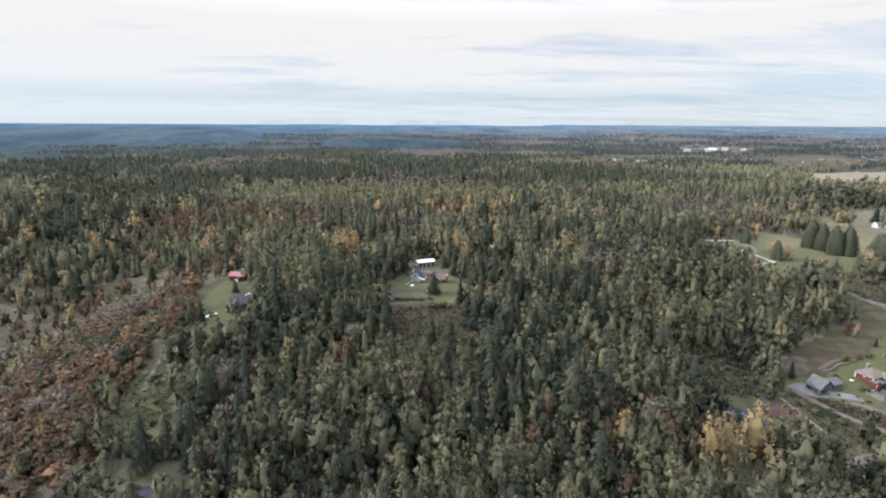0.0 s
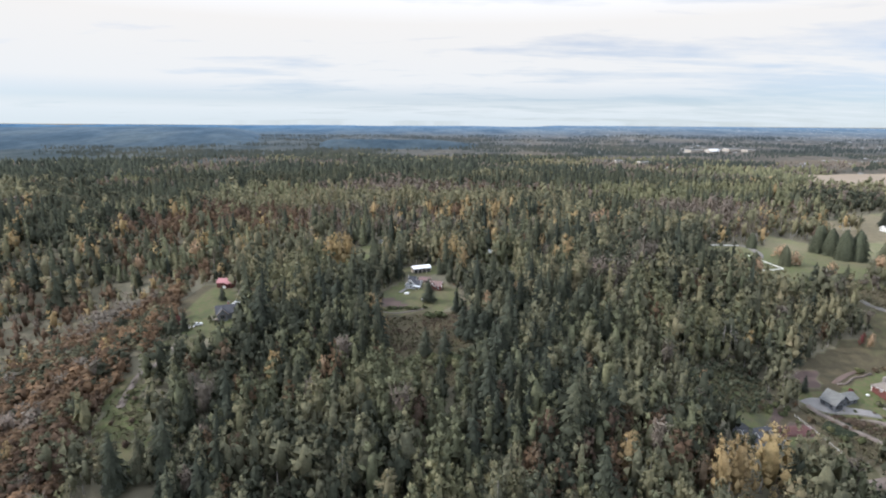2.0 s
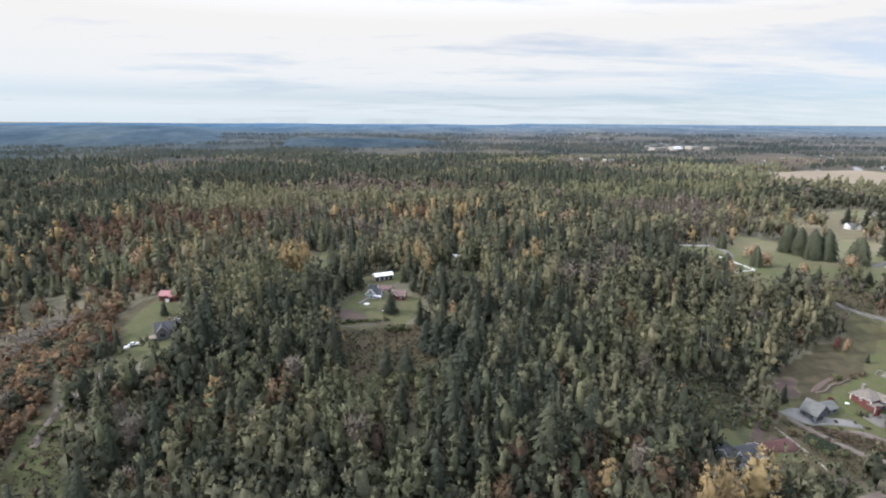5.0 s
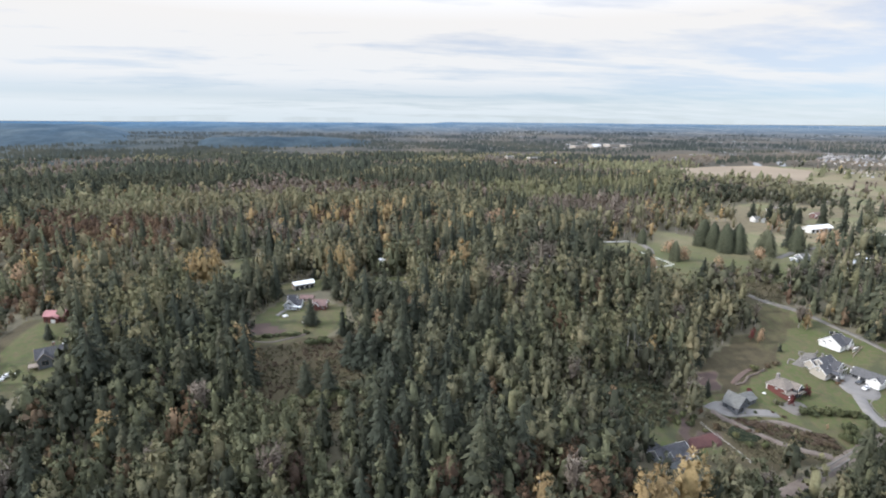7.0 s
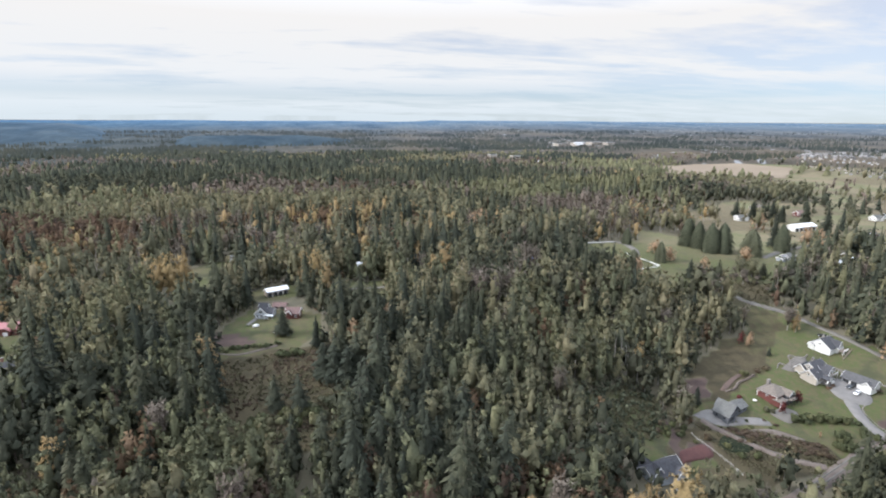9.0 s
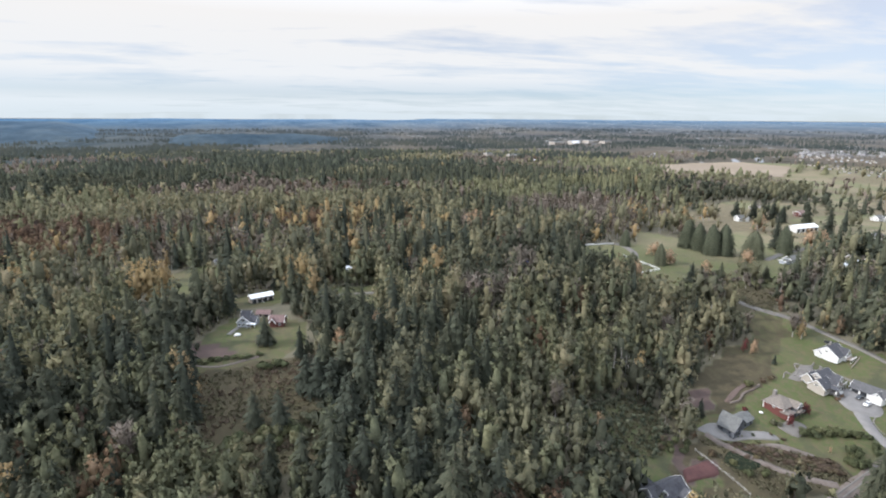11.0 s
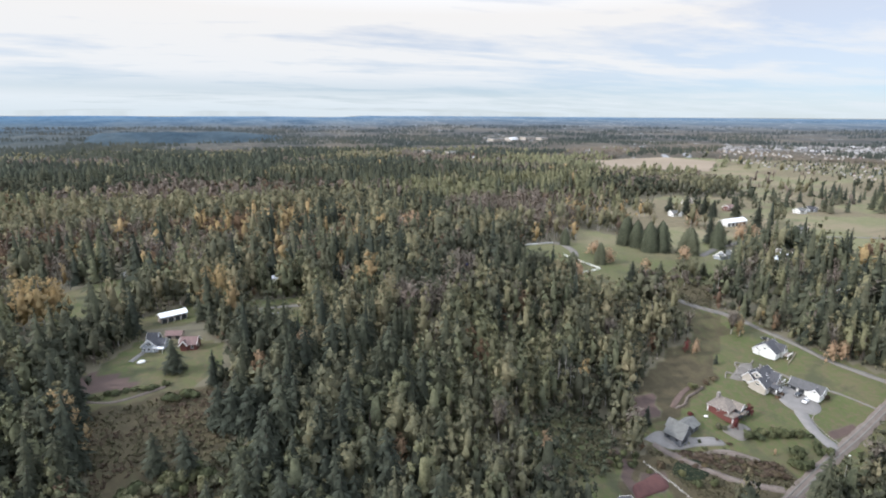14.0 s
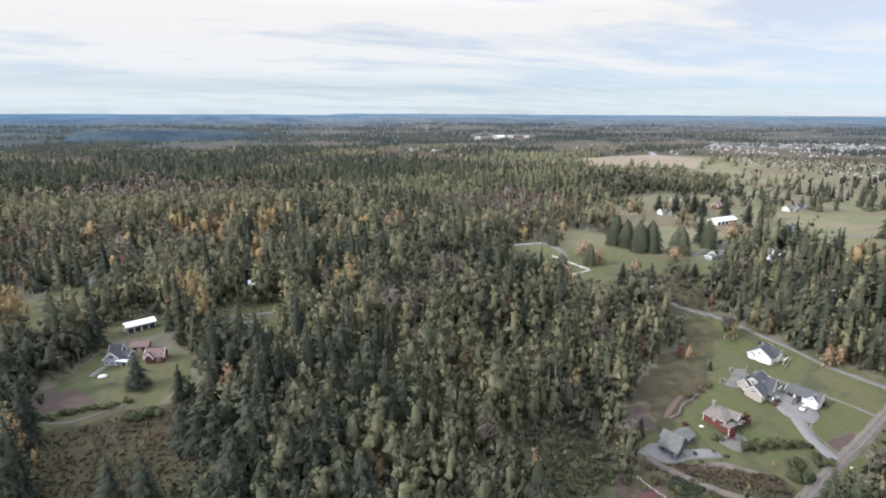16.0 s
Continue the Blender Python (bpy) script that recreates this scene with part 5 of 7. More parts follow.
def hip_roof(sx, sy, eave, ridge, over=0.75, thick=0.2):
    bm = bmesh.new()
    hx, hy = sx / 2 + over, sy / 2 + over
    k = max(0.0, hx - hy) if sx >= sy else 0.0
    m = max(0.0, hy - hx) if sy > sx else 0.0
    base = [bm.verts.new(p) for p in ((-hx, -hy, eave), (hx, -hy, eave), (hx, hy, eave), (-hx, hy, eave))]
    lip = [bm.verts.new((v.co.x, v.co.y, eave + thick)) for v in base]
    r0, r1 = bm.verts.new((-k, -m, ridge)), bm.verts.new((k, m, ridge + 0.001))
    bm.faces.new(base[::-1])
    for i in range(4):
        bm.faces.new((base[i], base[(i + 1) % 4], lip[(i + 1) % 4], lip[i]))
    if sx >= sy:
        for q in ((lip[0], lip[1], r1, r0), (lip[1], lip[2], r1), (lip[2], lip[3], r0, r1), (lip[3], lip[0], r0)):
            bm.faces.new(q)
    else:
        for q in ((lip[0], lip[1], r0), (lip[1], lip[2], r1, r0), (lip[2], lip[3], r1), (lip[3], lip[0], r0, r1)):
            bm.faces.new(q)
    return bm


def opening(name, house, side, block, at, low, wide, tall, frame_mat, pane_mat, pane="pane"):
    """A framed window or door on one side of a block: frame proud of the wall, pane within it."""
    cx, cy, sx, sy = block[:4]
    def slab(a0, a1, z0, z1, d0, d1, bm=None):
        if side in "sn":
            y = cy + (sy / 2 if side == "n" else -sy / 2)
            k = 1 if side == "n" else -1
            return box(cx + a0, cx + a1, min(y + k * d0, y + k * d1), max(y + k * d0, y + k * d1), z0, z1, 0, bm)
        x = cx + (sx / 2 if side == "e" else -sx / 2)
        k = 1 if side == "e" else -1
        return box(min(x + k * d0, x + k * d1), max(x + k * d0, x + k * d1), cy + a0, cy + a1, z0, z1, 0, bm)
    h, b = wide / 2, 0.12
    bm = slab(at - h - b, at - h, low - b, low + tall + b, -0.05, 0.07)
    slab(at + h, at + h + b, low - b, low + tall + b, -0.05, 0.07, bm)
    slab(at - h, at + h, low - b, low, -0.05, 0.07, bm)
    slab(at - h, at + h, low + tall, low + tall + b, -0.05, 0.07, bm)
    if pane == "pane" and wide > 0.8:
        slab(at - 0.04, at + 0.04, low, low + tall, -0.02, 0.05, bm)
    fr = part(name, bm, frame_mat, house)
    part(pane, slab(at - h, at + h, low, low + tall, -0.04, 0.02), pane_mat, fr)


def dwelling(name, x, y, turn, label, blocks, wall_mat, roof_mat, trim=None, rows=(), z=None, category="house", group="", size=1.0, low=1.0):
    """blocks: (cx, cy, sx, sy, eave, ridge, axis or 'hip'); rows: (block, side, kind, count, low, wide, tall)."""
    trim = trim or M_WHITE
    ob = thing(name, x, y, turn, label, category, group, z)
    ob.matrix_world = ob.matrix_world @ Matrix.Diagonal((size, size, size * low, 1))
    for b in blocks:
        cx, cy, sx, sy, eave, ridge, axis = b[:7]
        wm, rm = (b[7] if len(b) > 7 and b[7] else wall_mat), (b[8] if len(b) > 8 else roof_mat)
        bm = box(-sx / 2, sx / 2, -sy / 2, sy / 2, -1.2, eave) if axis == "hip" else gable_walls(sx, sy, eave, ridge, axis)
        w = part("wall", bm, wm, ob)
        w.location = (cx, cy, 0)
        r = part("roof", hip_roof(sx, sy, eave, ridge) if axis == "hip" else gable_roof(sx, sy, eave, ridge, axis), rm, ob)
        r.location = (cx, cy, 0)
        if axis != "hip":
            # barge boards at both gable ends
            half, run = (sy / 2, sx / 2) if axis == "x" else (sx / 2, sy / 2)
            s = (ridge - eave) / half
            for end in (-1, 1):
                d = end * (run + 0.5)
                o = [(-half - 0.52, eave - s * 0.5 - 0.2), (0, ridge - 0.2), (half + 0.52, eave - s * 0.5 - 0.2), (half + 0.52, eave - s * 0.5 + 0.3), (0, ridge + 0.3), (-half - 0.52, eave - s * 0.5 + 0.3)]
                t = part("barge_board", prism(o, sorted((d + end * 0.005, d + end * 0.09)), axis), trim, ob)
                t.location = (cx, cy, 0)
    for bi, side, kind, count, low, wide, tall in rows:
        b = blocks[bi]
        length = b[2] if side in "sn" else b[3]
        for i in range(count):
            at = (i + 0.5) / count * length - length / 2
            if kind == "door":
                opening("door", ob, side, b, at, low, wide, tall, trim, M_TIMBER, "door_leaf")
            elif kind == "garage":
                opening("garage_door", ob, side, b, at, low, wide, tall, trim, M_WHITE, "door_leaf")
            elif kind == "bay":
                # a flat dark sheet fills the bay in place of its inner shade
                opening("open_bay", ob, side, b, at, low, wide, tall, trim, M_DARKPAINT_SHADE, "shaded_opening")
            else:
                opening("window", ob, side, b, at, low, wide, tall, trim, M_GLASS)
    return ob


def chimney(house, x, y, z0, z1, mat=None):
    c = part("chimney", box(x - 0.45, x + 0.45, y - 0.45, y + 0.45, z0, z1, 0.04), mat or M_STONE, house)
    part("cap", box(x - 0.55, x + 0.55, y - 0.55, y + 0.55, z1, z1 + 0.15), M_CONCRETE, c)


def deck(house, x0, x1, y0, y1, z, mat=None):
    mat = mat or M_WHITE
    d = part("deck", box(x0, x1, y0, y1, z - 0.2, z), M_TIMBER, house)
    for x in np.linspace(x0 + 0.1, x1 - 0.1, max(2, int((x1 - x0) / 2.2) + 1)):
        for y in (y0 + 0.1, y1 - 0.1):
            part("post", box(x - 0.09, x + 0.09, y - 0.09, y + 0.09, -1.2, z + 1.0), mat, house)
    for y in (y0 + 0.1, y1 - 0.1):
        bm = box(x0, x1, y - 0.05, y + 0.05, z + 0.92, z + 1.02)
        box(x0, x1, y - 0.03, y + 0.03, z + 0.15, z + 0.22, 0, bm)
        for x in np.arange(x0 + 0.4, x1 - 0.2, 0.4):
            box(x - 0.03, x + 0.03, y - 0.03, y + 0.03, z + 0.2, z + 0.93, 0, bm)
        part("railing", bm, mat, house)
    return d


TURN_E = 19
h4 = dwelling("farmhouse", 261.2, 268.6, TURN_E, "white house with a broad gable, grey roof and deck", [(0, 0, 11.5, 12.5, 2.9, 7.6, "x"), (3.2, -4.2, 4.6, 6.4, 3.6, 6.8, "y"), (-5.2, 4.2, 2.2, 3.0, 2.4, 3.4, "x")], M_WHITE_SIDING, M_SLATE,
              size=0.82, low=0.95, rows=[(0, "w", "window", 1, 4.0, 1.6, 0.9), (0, "s", "window", 3, 0.9, 1.2, 1.2), (1, "s", "window", 1, 0.6, 2.6, 2.2), (1, "s", "window", 1, 3.6, 1.0, 0.9), (0, "n", "window", 3, 1.0, 1.2, 1.3)])
deck(h4, 0.6, 7.4, -10.6, -7.6, 1.2)
deck(h4, 5.8, 8.2, -7.4, 0.5, 1.2)
chimney(h4, 2.5, 2.0, 5.0, 8.4)

h3 = dwelling("large_house", 238.5, 251.5, TURN_E, "large beige house with dark gabled roofs and white trim", [
    (2.2, 1.5, 12, 9.5, 5.4, 9.4, "x"), (-4.8, -1.2, 8.5, 8.4, 3.4, 7.4, "x"), (1.6, -4.2, 4.2, 5.4, 4.8, 7.6, "y"), (6.2, -2.0, 4.4, 7.6, 4.8, 7.6, "y"), (-2.5, 5.0, 6.5, 5.5, 4.8, 8.0, "x")], M_BEIGE_SIDING, M_SLATE,
    size=0.84, low=0.86, rows=[(1, "w", "window", 1, 3.8, 1.6, 0.9), (1, "s", "window", 2, 0.9, 1.2, 1.4), (2, "s", "window", 1, 0.9, 2.0, 1.5), (2, "s", "window", 1, 3.4, 1.6, 1.2), (3, "s", "window", 2, 0.9, 1.3, 1.5), (3, "s", "window", 2, 3.3, 1.3, 1.2), (0, "w", "window", 1, 6.2, 1.4, 1.2), (4, "w", "window", 2, 1.0, 1.2, 1.3), (0, "n", "window", 3, 1.0, 1.2, 1.4), (0, "e", "window", 2, 1.0, 1.2, 1.4)])
chimney(h3, 4.0, 3.5, 6.0, 10.4)
deck(h3, 4.2, 9.6, -7.8, -5.9, 3.0)
porch = part("porch_roof", gable_roof(4.0, 3.2, 2.7, 4.0, "y"), M_SLATE, h3)
porch.location = (-1.8, -7.2, 0)
for px in (-3.5, -0.1):
    part("porch_column", box(px - 0.28, px + 0.28, -8.9, -8.35, -1.2, 2.7, 0.03), M_WHITE, h3)
    part("porch_gable", prism([(-2.4, 2.5), (2.4, 2.5), (0, 3.9)], (-9.05, -8.95)), M_WHITE, h3).location = (-1.8, 0, 0)
part("porch_floor", box(-3.9, 0.3, -9.0, -5.4, -1.2, 0.15), M_CONCRETE, h3)
for k in range(6):
    part("porch_step", box(0.3 + 0.55 * k, 0.85 + 0.55 * k, -8.8, -6.6, -1.2, 0.05 - 0.16 * k), M_CONCRETE, h3)
for yy in (-8.9, -6.5):
    part("stair_wall", prism([(0.3, -1.2), (3.8, -1.2), (3.8, 0.1), (0.3, 1.0)], (yy - 0.15, yy + 0.15)), M_WHITE, h3)
for k in range(9):
    x0 = -8.6 + 0.95 * k
    part("base_stone", box(x0, x0 + 0.6, -5.62, -5.42, -1.1, 0.5, 0.04), M_PALEWALL, h3)

garage = dwelling("garage", 254.8, 242.0, TURN_E, "long white garage with grey roof and open car bays", [(0, 0, 7.6, 13.5, 2.8, 5.6, "y"), (-3.4, -4.2, 2.8, 4.4, 2.7, 4.8, "x")], M_WHITE_SIDING, M_DARKGREY,
                  size=0.95, low=0.9, rows=[(0, "n", "window", 1, 1.0, 1.2, 1.2), (1, "w", "window", 1, 3.3, 0.8, 0.7), (0, "s", "door", 1, 0.0, 1.0, 2.1), (0, "e", "window", 3, 1.0, 1.2, 1.1)], category="garage")
for yy in (1.2, 4.6):
    # dark sheet painted as the shade within the bay
    opening("open_bay", garage, "w", (0, yy, 7.6, 3), 0, 0.0, 2.6, 2.4, M_WHITE, M_DARKPAINT_SHADE, "shaded_opening")

h2 = dwelling("red_house", 207.0, 241.4, TURN_E, "red two-storey house with taupe hipped roof", [(0, 0.6, 11.5, 9.6, 4.8, 8.6, "hip"), (-3.6, -5.0, 5.2, 3.4, 2.5, 4.0, "hip"), (3.2, -4.4, 5.0, 4.6, 4.6, 7.2, "y", M_DARK_SIDING)], M_RED_SIDING, M_TAUPE,
              size=0.86, low=0.84, rows=[(0, "w", "window", 1, 3.0, 1.0, 1.0), (2, "s", "window", 2, 3.0, 1.5, 1.2), (2, "s", "window", 2, 0.6, 1.6, 1.7), (0, "s", "window", 2, 3.2, 1.1, 1.2), (1, "s", "window", 2, 0.8, 1.2, 1.2), (0, "e", "window", 3, 3.0, 1.2, 1.3), (0, "n", "window", 3, 3.2, 1.2, 1.3)])
part("chimney", box(1.6, 3.4, 4.0, 5.4, 2.0, 9.3, 0.06), M_STONE, h2)
deck(h2, 5.8, 9.0, -6.4, 0.4, 2.6, M_DARKPAINT_SHADE)
deck(h2, 0.6, 5.8, -8.8, -6.8, 2.6, M_DARKPAINT_SHADE)
for cx, cy in ((-5.75, -4.2), (-5.75, 5.4), (5.75, 5.4), (-6.2, -6.7)):
    part("corner_board", box(cx - 0.16, cx + 0.16, cy - 0.16, cy + 0.16, -1.0, 4.8 if cy > -6 else 2.5), M_WHITE, h2)
part("gutter", box(-6.5, -6.35, -5.0, 6.1, 4.7, 4.95), M_WHITE, h2)

h1 = dwelling("grey_house", 179.0, 235.6, TURN_E, "dark grey house with pale grey twin gabled roofs", [(-4.2, -0.6, 5.4, 7.4, 3.4, 6.2, "y"), (0.6, 1.2, 5.2, 8.0, 3.8, 6.8, "y"), (6.4, 0.4, 7.8, 6.2, 3.2, 5.6, "x")], M_DARK_SIDING, M_GREYROOF,
              trim=M_DARK_SIDING, size=0.92, low=0.8, rows=[(0, "s", "bay", 1, 0.0, 3.8, 2.5), (1, "s", "window", 1, 0.7, 2.2, 1.6), (1, "s", "window", 1, 3.6, 1.4, 1.2), (2, "s", "window", 2, 0.8, 1.3, 1.4), (2, "e", "window", 1, 0.8, 1.5, 1.4), (0, "w", "window", 2, 1.0, 1.1, 1.2)])

h0 = dwelling("hillside_house", 124.0, 202.5, 14, "grey-blue house with dark roof behind golden trees", [(0, 0, 14, 7.5, 2.8, 5.6, "x"), (-3.6, 1.6, 5, 8.5, 3.0, 6.0, "y"), (5.0, -3.0, 5, 5, 2.6, 4.8, "y")], M_GREY_SIDING, M_SLATE,
              rows=[(0, "n", "window", 3, 0.9, 1.2, 1.2), (0, "e", "window", 1, 0.9, 1.2, 1.2), (0, "s", "window", 2, 0.9, 1.2, 1.2)])
hl = dwelling("valley_house", -97, 159, 8, "low house with purple-grey roof among firs", [(0, 0, 13, 8, 2.9, 5.4, "x"), (-4.5, -3.4, 5, 5, 2.8, 4.8, "y")], M_GREY_SIDING, M_SLATE,
              rows=[(0, "n", "window", 3, 0.9, 1.3, 1.2), (0, "s", "window", 3, 0.9, 1.3, 1.2), (1, "s", "window", 1, 0.9, 1.3, 1.2)])

farm = dwelling("cottage", -15.4, 324.6, -14, "grey cottage with dark roof and white-trimmed gable", [(0, 0, 7.2, 8.6, 3.2, 6.6, "y"), (4.2, 1.5, 4.2, 6.0, 2.8, 4.8, "x"), (-0.5, 3.5, 5, 5, 4.4, 7.2, "x")], M_GREY_SIDING, M_SLATE, size=0.8,
                rows=[(0, "s", "window", 3, 0.7, 1.2, 1.3), (0, "s", "window", 1, 3.4, 2.0, 1.4), (1, "s", "window", 2, 0.7, 1.2, 1.3), (0, "w", "window", 2, 0.9, 1.1, 1.2)])
part("porch", prism([(-2.6, 2.4), (2.6, 1.9), (2.6, 2.1), (-2.6, 2.6)], (-6.6, -4.2)), M_PALEMETAL, farm).location = (4.6, 1.0, 0)
for px in (2.4, 4.6, 6.8):
    part("porch_post", box(px - 0.08, px + 0.08, -5.4, -5.24, -1.0, 2.2), M_WHITE, farm)
shed = dwelling("red_cottage", -0.8, 321.0, -14, "small red cottage with brown roof and white windows", [(0, 0, 6.4, 5.4, 2.7, 4.8, "x"), (-1.6, -1.9, 2.4, 2.6, 2.7, 4.2, "y")], M_RED_SIDING, M_BROWNROOF,
                rows=[(0, "s", "window", 2, 0.8, 0.9, 1.1), (0, "w", "window", 1, 0.8, 0.9, 1.1), (0, "e", "window", 1, 0.8, 0.9, 1.1)])
dwelling("brown_barn", -8.0, 333.5, -14, "brown-roofed barn behind a cottage", [(0, 0, 11, 6, 3.0, 5.4, "x")], M_TIMBER, M_BROWNROOF, M_TIMBER, size=0.6, rows=[(0, "s", "bay", 2, 0.0, 2.6, 2.4)], category="barn")
dwelling("long_barn", -11.4, 356.0, 24, "long open barn with white metal roof", [(0, 0, 15.5, 6.4, 4.2, 5.9, "x")], M_TIMBER, M_PALEMETAL, M_WHITE, size=0.74, rows=[(0, "s", "bay", 4, 0.0, 3.0, 3.2)], category="barn")
dwelling("dark_shed", 31.5, 338.5, 10, "small dark shed with grey metal roof", [(0, 0, 7, 5, 2.8, 4.4, "x")], M_DARK_SIDING, M_GREYROOF, M_DARK_SIDING, rows=[(0, "s", "door", 1, 0, 1.2, 2.1)], category="shed")
dwelling("small_house", -45, 437, 20, "small white house half hidden by trees", [(0, 0, 8, 6, 3.4, 6.2, "y")], M_WHITE_SIDING, M_GREYROOF, size=0.6, rows=[(0, "s", "window", 2, 0.9, 1.2, 1.2)])
dwelling("white_shed", -19, 437, 0, "white round-topped shed among trees", [(0, 0, 5, 4, 2.8, 4.0, "y")], M_WHITE_SIDING, M_PALEMETAL, rows=[(0, "s", "door", 1, 0, 1.2, 2.1)], category="shed")
dwelling("white_shed", 38, 402, 0, "pale shed at the end of a clearing", [(0, 0, 5, 4, 2.6, 3.8, "x")], M_WHITE_SIDING, M_PALEMETAL, rows=[(0, "s", "door", 1, 0, 1.2, 2.1)], category="shed")

dwelling("red_barn", -131, 338, -6, "red barn with red metal roof in a clearing", [(0, 0, 11.5, 7.5, 4.0, 6.4, "x"), (0.5, -3.6, 5, 3.0, 3.0, 4.4, "y")], M_RED_SIDING, M_REDMETAL, M_RED_SIDING, size=0.82, rows=[(0, "s", "window", 3, 1.0, 1.1, 1.1), (0, "w", "door", 1, 0, 1.4, 2.2), (1, "s", "garage", 1, 0, 2.6, 2.3)], category="barn")
lh = dwelling("lodge", -113.5, 293, 24, "dark lodge with slate roof and timber terrace", [(0, 0, 11, 8, 3.2, 6.2, "x"), (-2.5, -3.6, 5.0, 4.6, 3.2, 5.8, "y")], M_DARK_SIDING, M_SLATE, M_TIMBER, rows=[(1, "s", "window", 1, 0.6, 2.4, 2.0), (0, "s", "window", 2, 0.8, 1.2, 1.3), (0, "w", "window", 2, 0.8, 1.2, 1.3)])
chimney(lh, 1.0, 1.5, 4.0, 7.6, M_BRICKRED)
deck(lh, -8.5, -4.8, -6.5, -1.5, 0.8, M_TIMBER)

dwelling("white_barn", 428, 452, 8, "long low barn with white roof beside orange trees", [(0, 0, 26, 9, 3.6, 5.6, "x")], M_WHITE_SIDING, M_PALEMETAL, rows=[(0, "s", "bay", 5, 0, 3, 2.6)], category="barn")
dwelling("meadow_shed", 329, 364, 10, "grey shed with lean-to at the meadow's edge", [(0, 0, 8, 6, 3, 5, "x"), (-6, 0, 5, 5, 2.2, 3.0, "x")], M_GREY_SIDING, M_GREYROOF, rows=[(0, "s", "window", 2, 0.9, 1, 1.1)], category="shed")
for hx, hy, ht, wm, rm, text in (
        (358, 348, 20, M_WHITE_SIDING, M_PALEMETAL, "white house with pale roof behind roadside trees"), (376, 358, 5, M_BEIGE_SIDING, M_TAUPE, "beige bungalow by a gravel lane"),
        (544, 480, 10, M_WHITE_SIDING, M_GREYROOF, "white farmhouse on open grassland"), (566, 486, 0, M_GREY_SIDING, M_SLATE, "grey farm shed on open grassland"),
        (489, 515, 14, M_RED_SIDING, M_BROWNROOF, "red house with brown roof between firs"), (355, 298, 20, M_RED_SIDING, M_BROWNROOF, "dark red house deep in roadside trees"),
        (410, 503, 0, M_WHITE_SIDING, M_GREYROOF, "white house far behind the meadow"), (455, 410, 16, M_BEIGE_SIDING, M_GREYROOF, "low house with grey roof in a field"),
        (346, 345, 30, M_WHITE_SIDING, M_PALEMETAL, "small white outbuilding among trees"), (341, 722, 0, M_WHITE_SIDING, M_GREYROOF, "white house beside a distant glade"),
        (477, 560, 8, M_BEIGE_SIDING, M_TAUPE, "beige house near distant firs"), (270, 735, 4, M_BEIGE_SIDING, M_TAUPE, "pale house in a distant glade")):
    dwelling("country_house", hx, hy, ht, text, [(0, 0, 10, 7, 3.0, 5.4, "x"), (2.5, -3, 4, 4, 3.0, 5.0, "y")], wm, rm, rows=[(0, "s", "window", 3, 0.9, 1.2, 1.2), (0, "w", "window", 2, 0.9, 1.1, 1.2)], group="scattered country houses")


# ---- vehicles and yard things ----
def car(x, y, turn, paint, label):
    ob = thing("car", x, y, turn, label, "car", "", height(x, y) + 0.36)
    lower = prism([(-2.2, 0.35), (2.2, 0.35), (2.25, 0.75), (1.9, 0.92), (1.0, 1.0), (-1.9, 1.02), (-2.25, 0.85)], (-0.88, 0.88))
    bmesh.ops.bevel(lower, geom=lower.edges[:], offset=0.06, segments=1, affect="EDGES")
    body = part("body", lower, paint, ob)
    cab = prism([(-1.75, 1.0), (1.0, 0.98), (0.35, 1.46), (-1.25, 1.48)], (-0.74, 0.74))
    bmesh.ops.bevel(cab, geom=cab.edges[:], offset=0.05, segments=1, affect="EDGES")
    part("cabin_glass", cab, M_GLASS, ob)
    part("roof_panel", box(-1.15, 0.3, -0.66, 0.66, 1.47, 1.53, 0.02), paint, ob)
    for wx in (-1.4, 1.4):
        for wy in (-0.8, 0.8):
            w = part("wheel", tube((wx, wy - 0.11, 0.32), (wx, wy + 0.11, 0.32), 0.32, 0.32, 10), M_TYRE, ob)
            part("rim", tube((wx, wy - 0.125, 0.32), (wx, wy + 0.125, 0.32), 0.18, 0.18, 8), M_PALEMETAL, w)
    for wy in (-0.62, 0.62):
        part("headlight", box(2.14, 2.26, wy - 0.18, wy + 0.18, 0.66, 0.80, 0.02), M_WHITE, body)
    return ob


car(248.6, 241.2, 190, M_DARKPAINT_SHADE, "dark parked car before the garage")
car(248.0, 237.2, 200, M_CARWHITE, "white parked car before the garage")
car(-124, 280, 35, M_CARWHITE, "white car parked on grass beside a fir")
car(-114, 308, 60, M_CARWHITE, "white car parked behind the lodge")
car(152, 403, 20, M_CARWHITE, "white vehicle in a forest clearing")
car(156, 400, 20, M_BLUE, "blue vehicle in a forest clearing")
car(268, 276, 110, M_DARKPAINT_SHADE, "dark car parked on the lane")
car(247, 330, 60, M_CARWHITE, "white car at the end of the lane")


def covered(x, y, turn, size, label):
    """Something under a white sheet: a rounded hump with sagging sides."""
    ob = thing("covered_load", x, y, turn, label, "covered load", "", height(x, y) + 0.1)
    bm = bmesh.new()
    bmesh.ops.create_icosphere(bm, subdivisions=2, radius=1.0)
    for v in bm.verts:
        v.co = Vector((v.co.x * size * (1 + 0.1 * math.sin(5 * v.co.y)), v.co.y * size * 0.6, max(-0.05, v.co.z + 0.25) * size * 0.55))
    part("tarpaulin", bm, M_TARP, ob)
    part("base_frame", box(-size * 0.8, size * 0.8, -size * 0.45, size * 0.45, -0.2, 0.12), M_TIMBER, ob)


covered(-17.8, 312.4, 10, 1.6, "white covered load on the farm lawn")
covered(-8.3, 304.1, 30, 1.1, "small white covered load beside a fir")
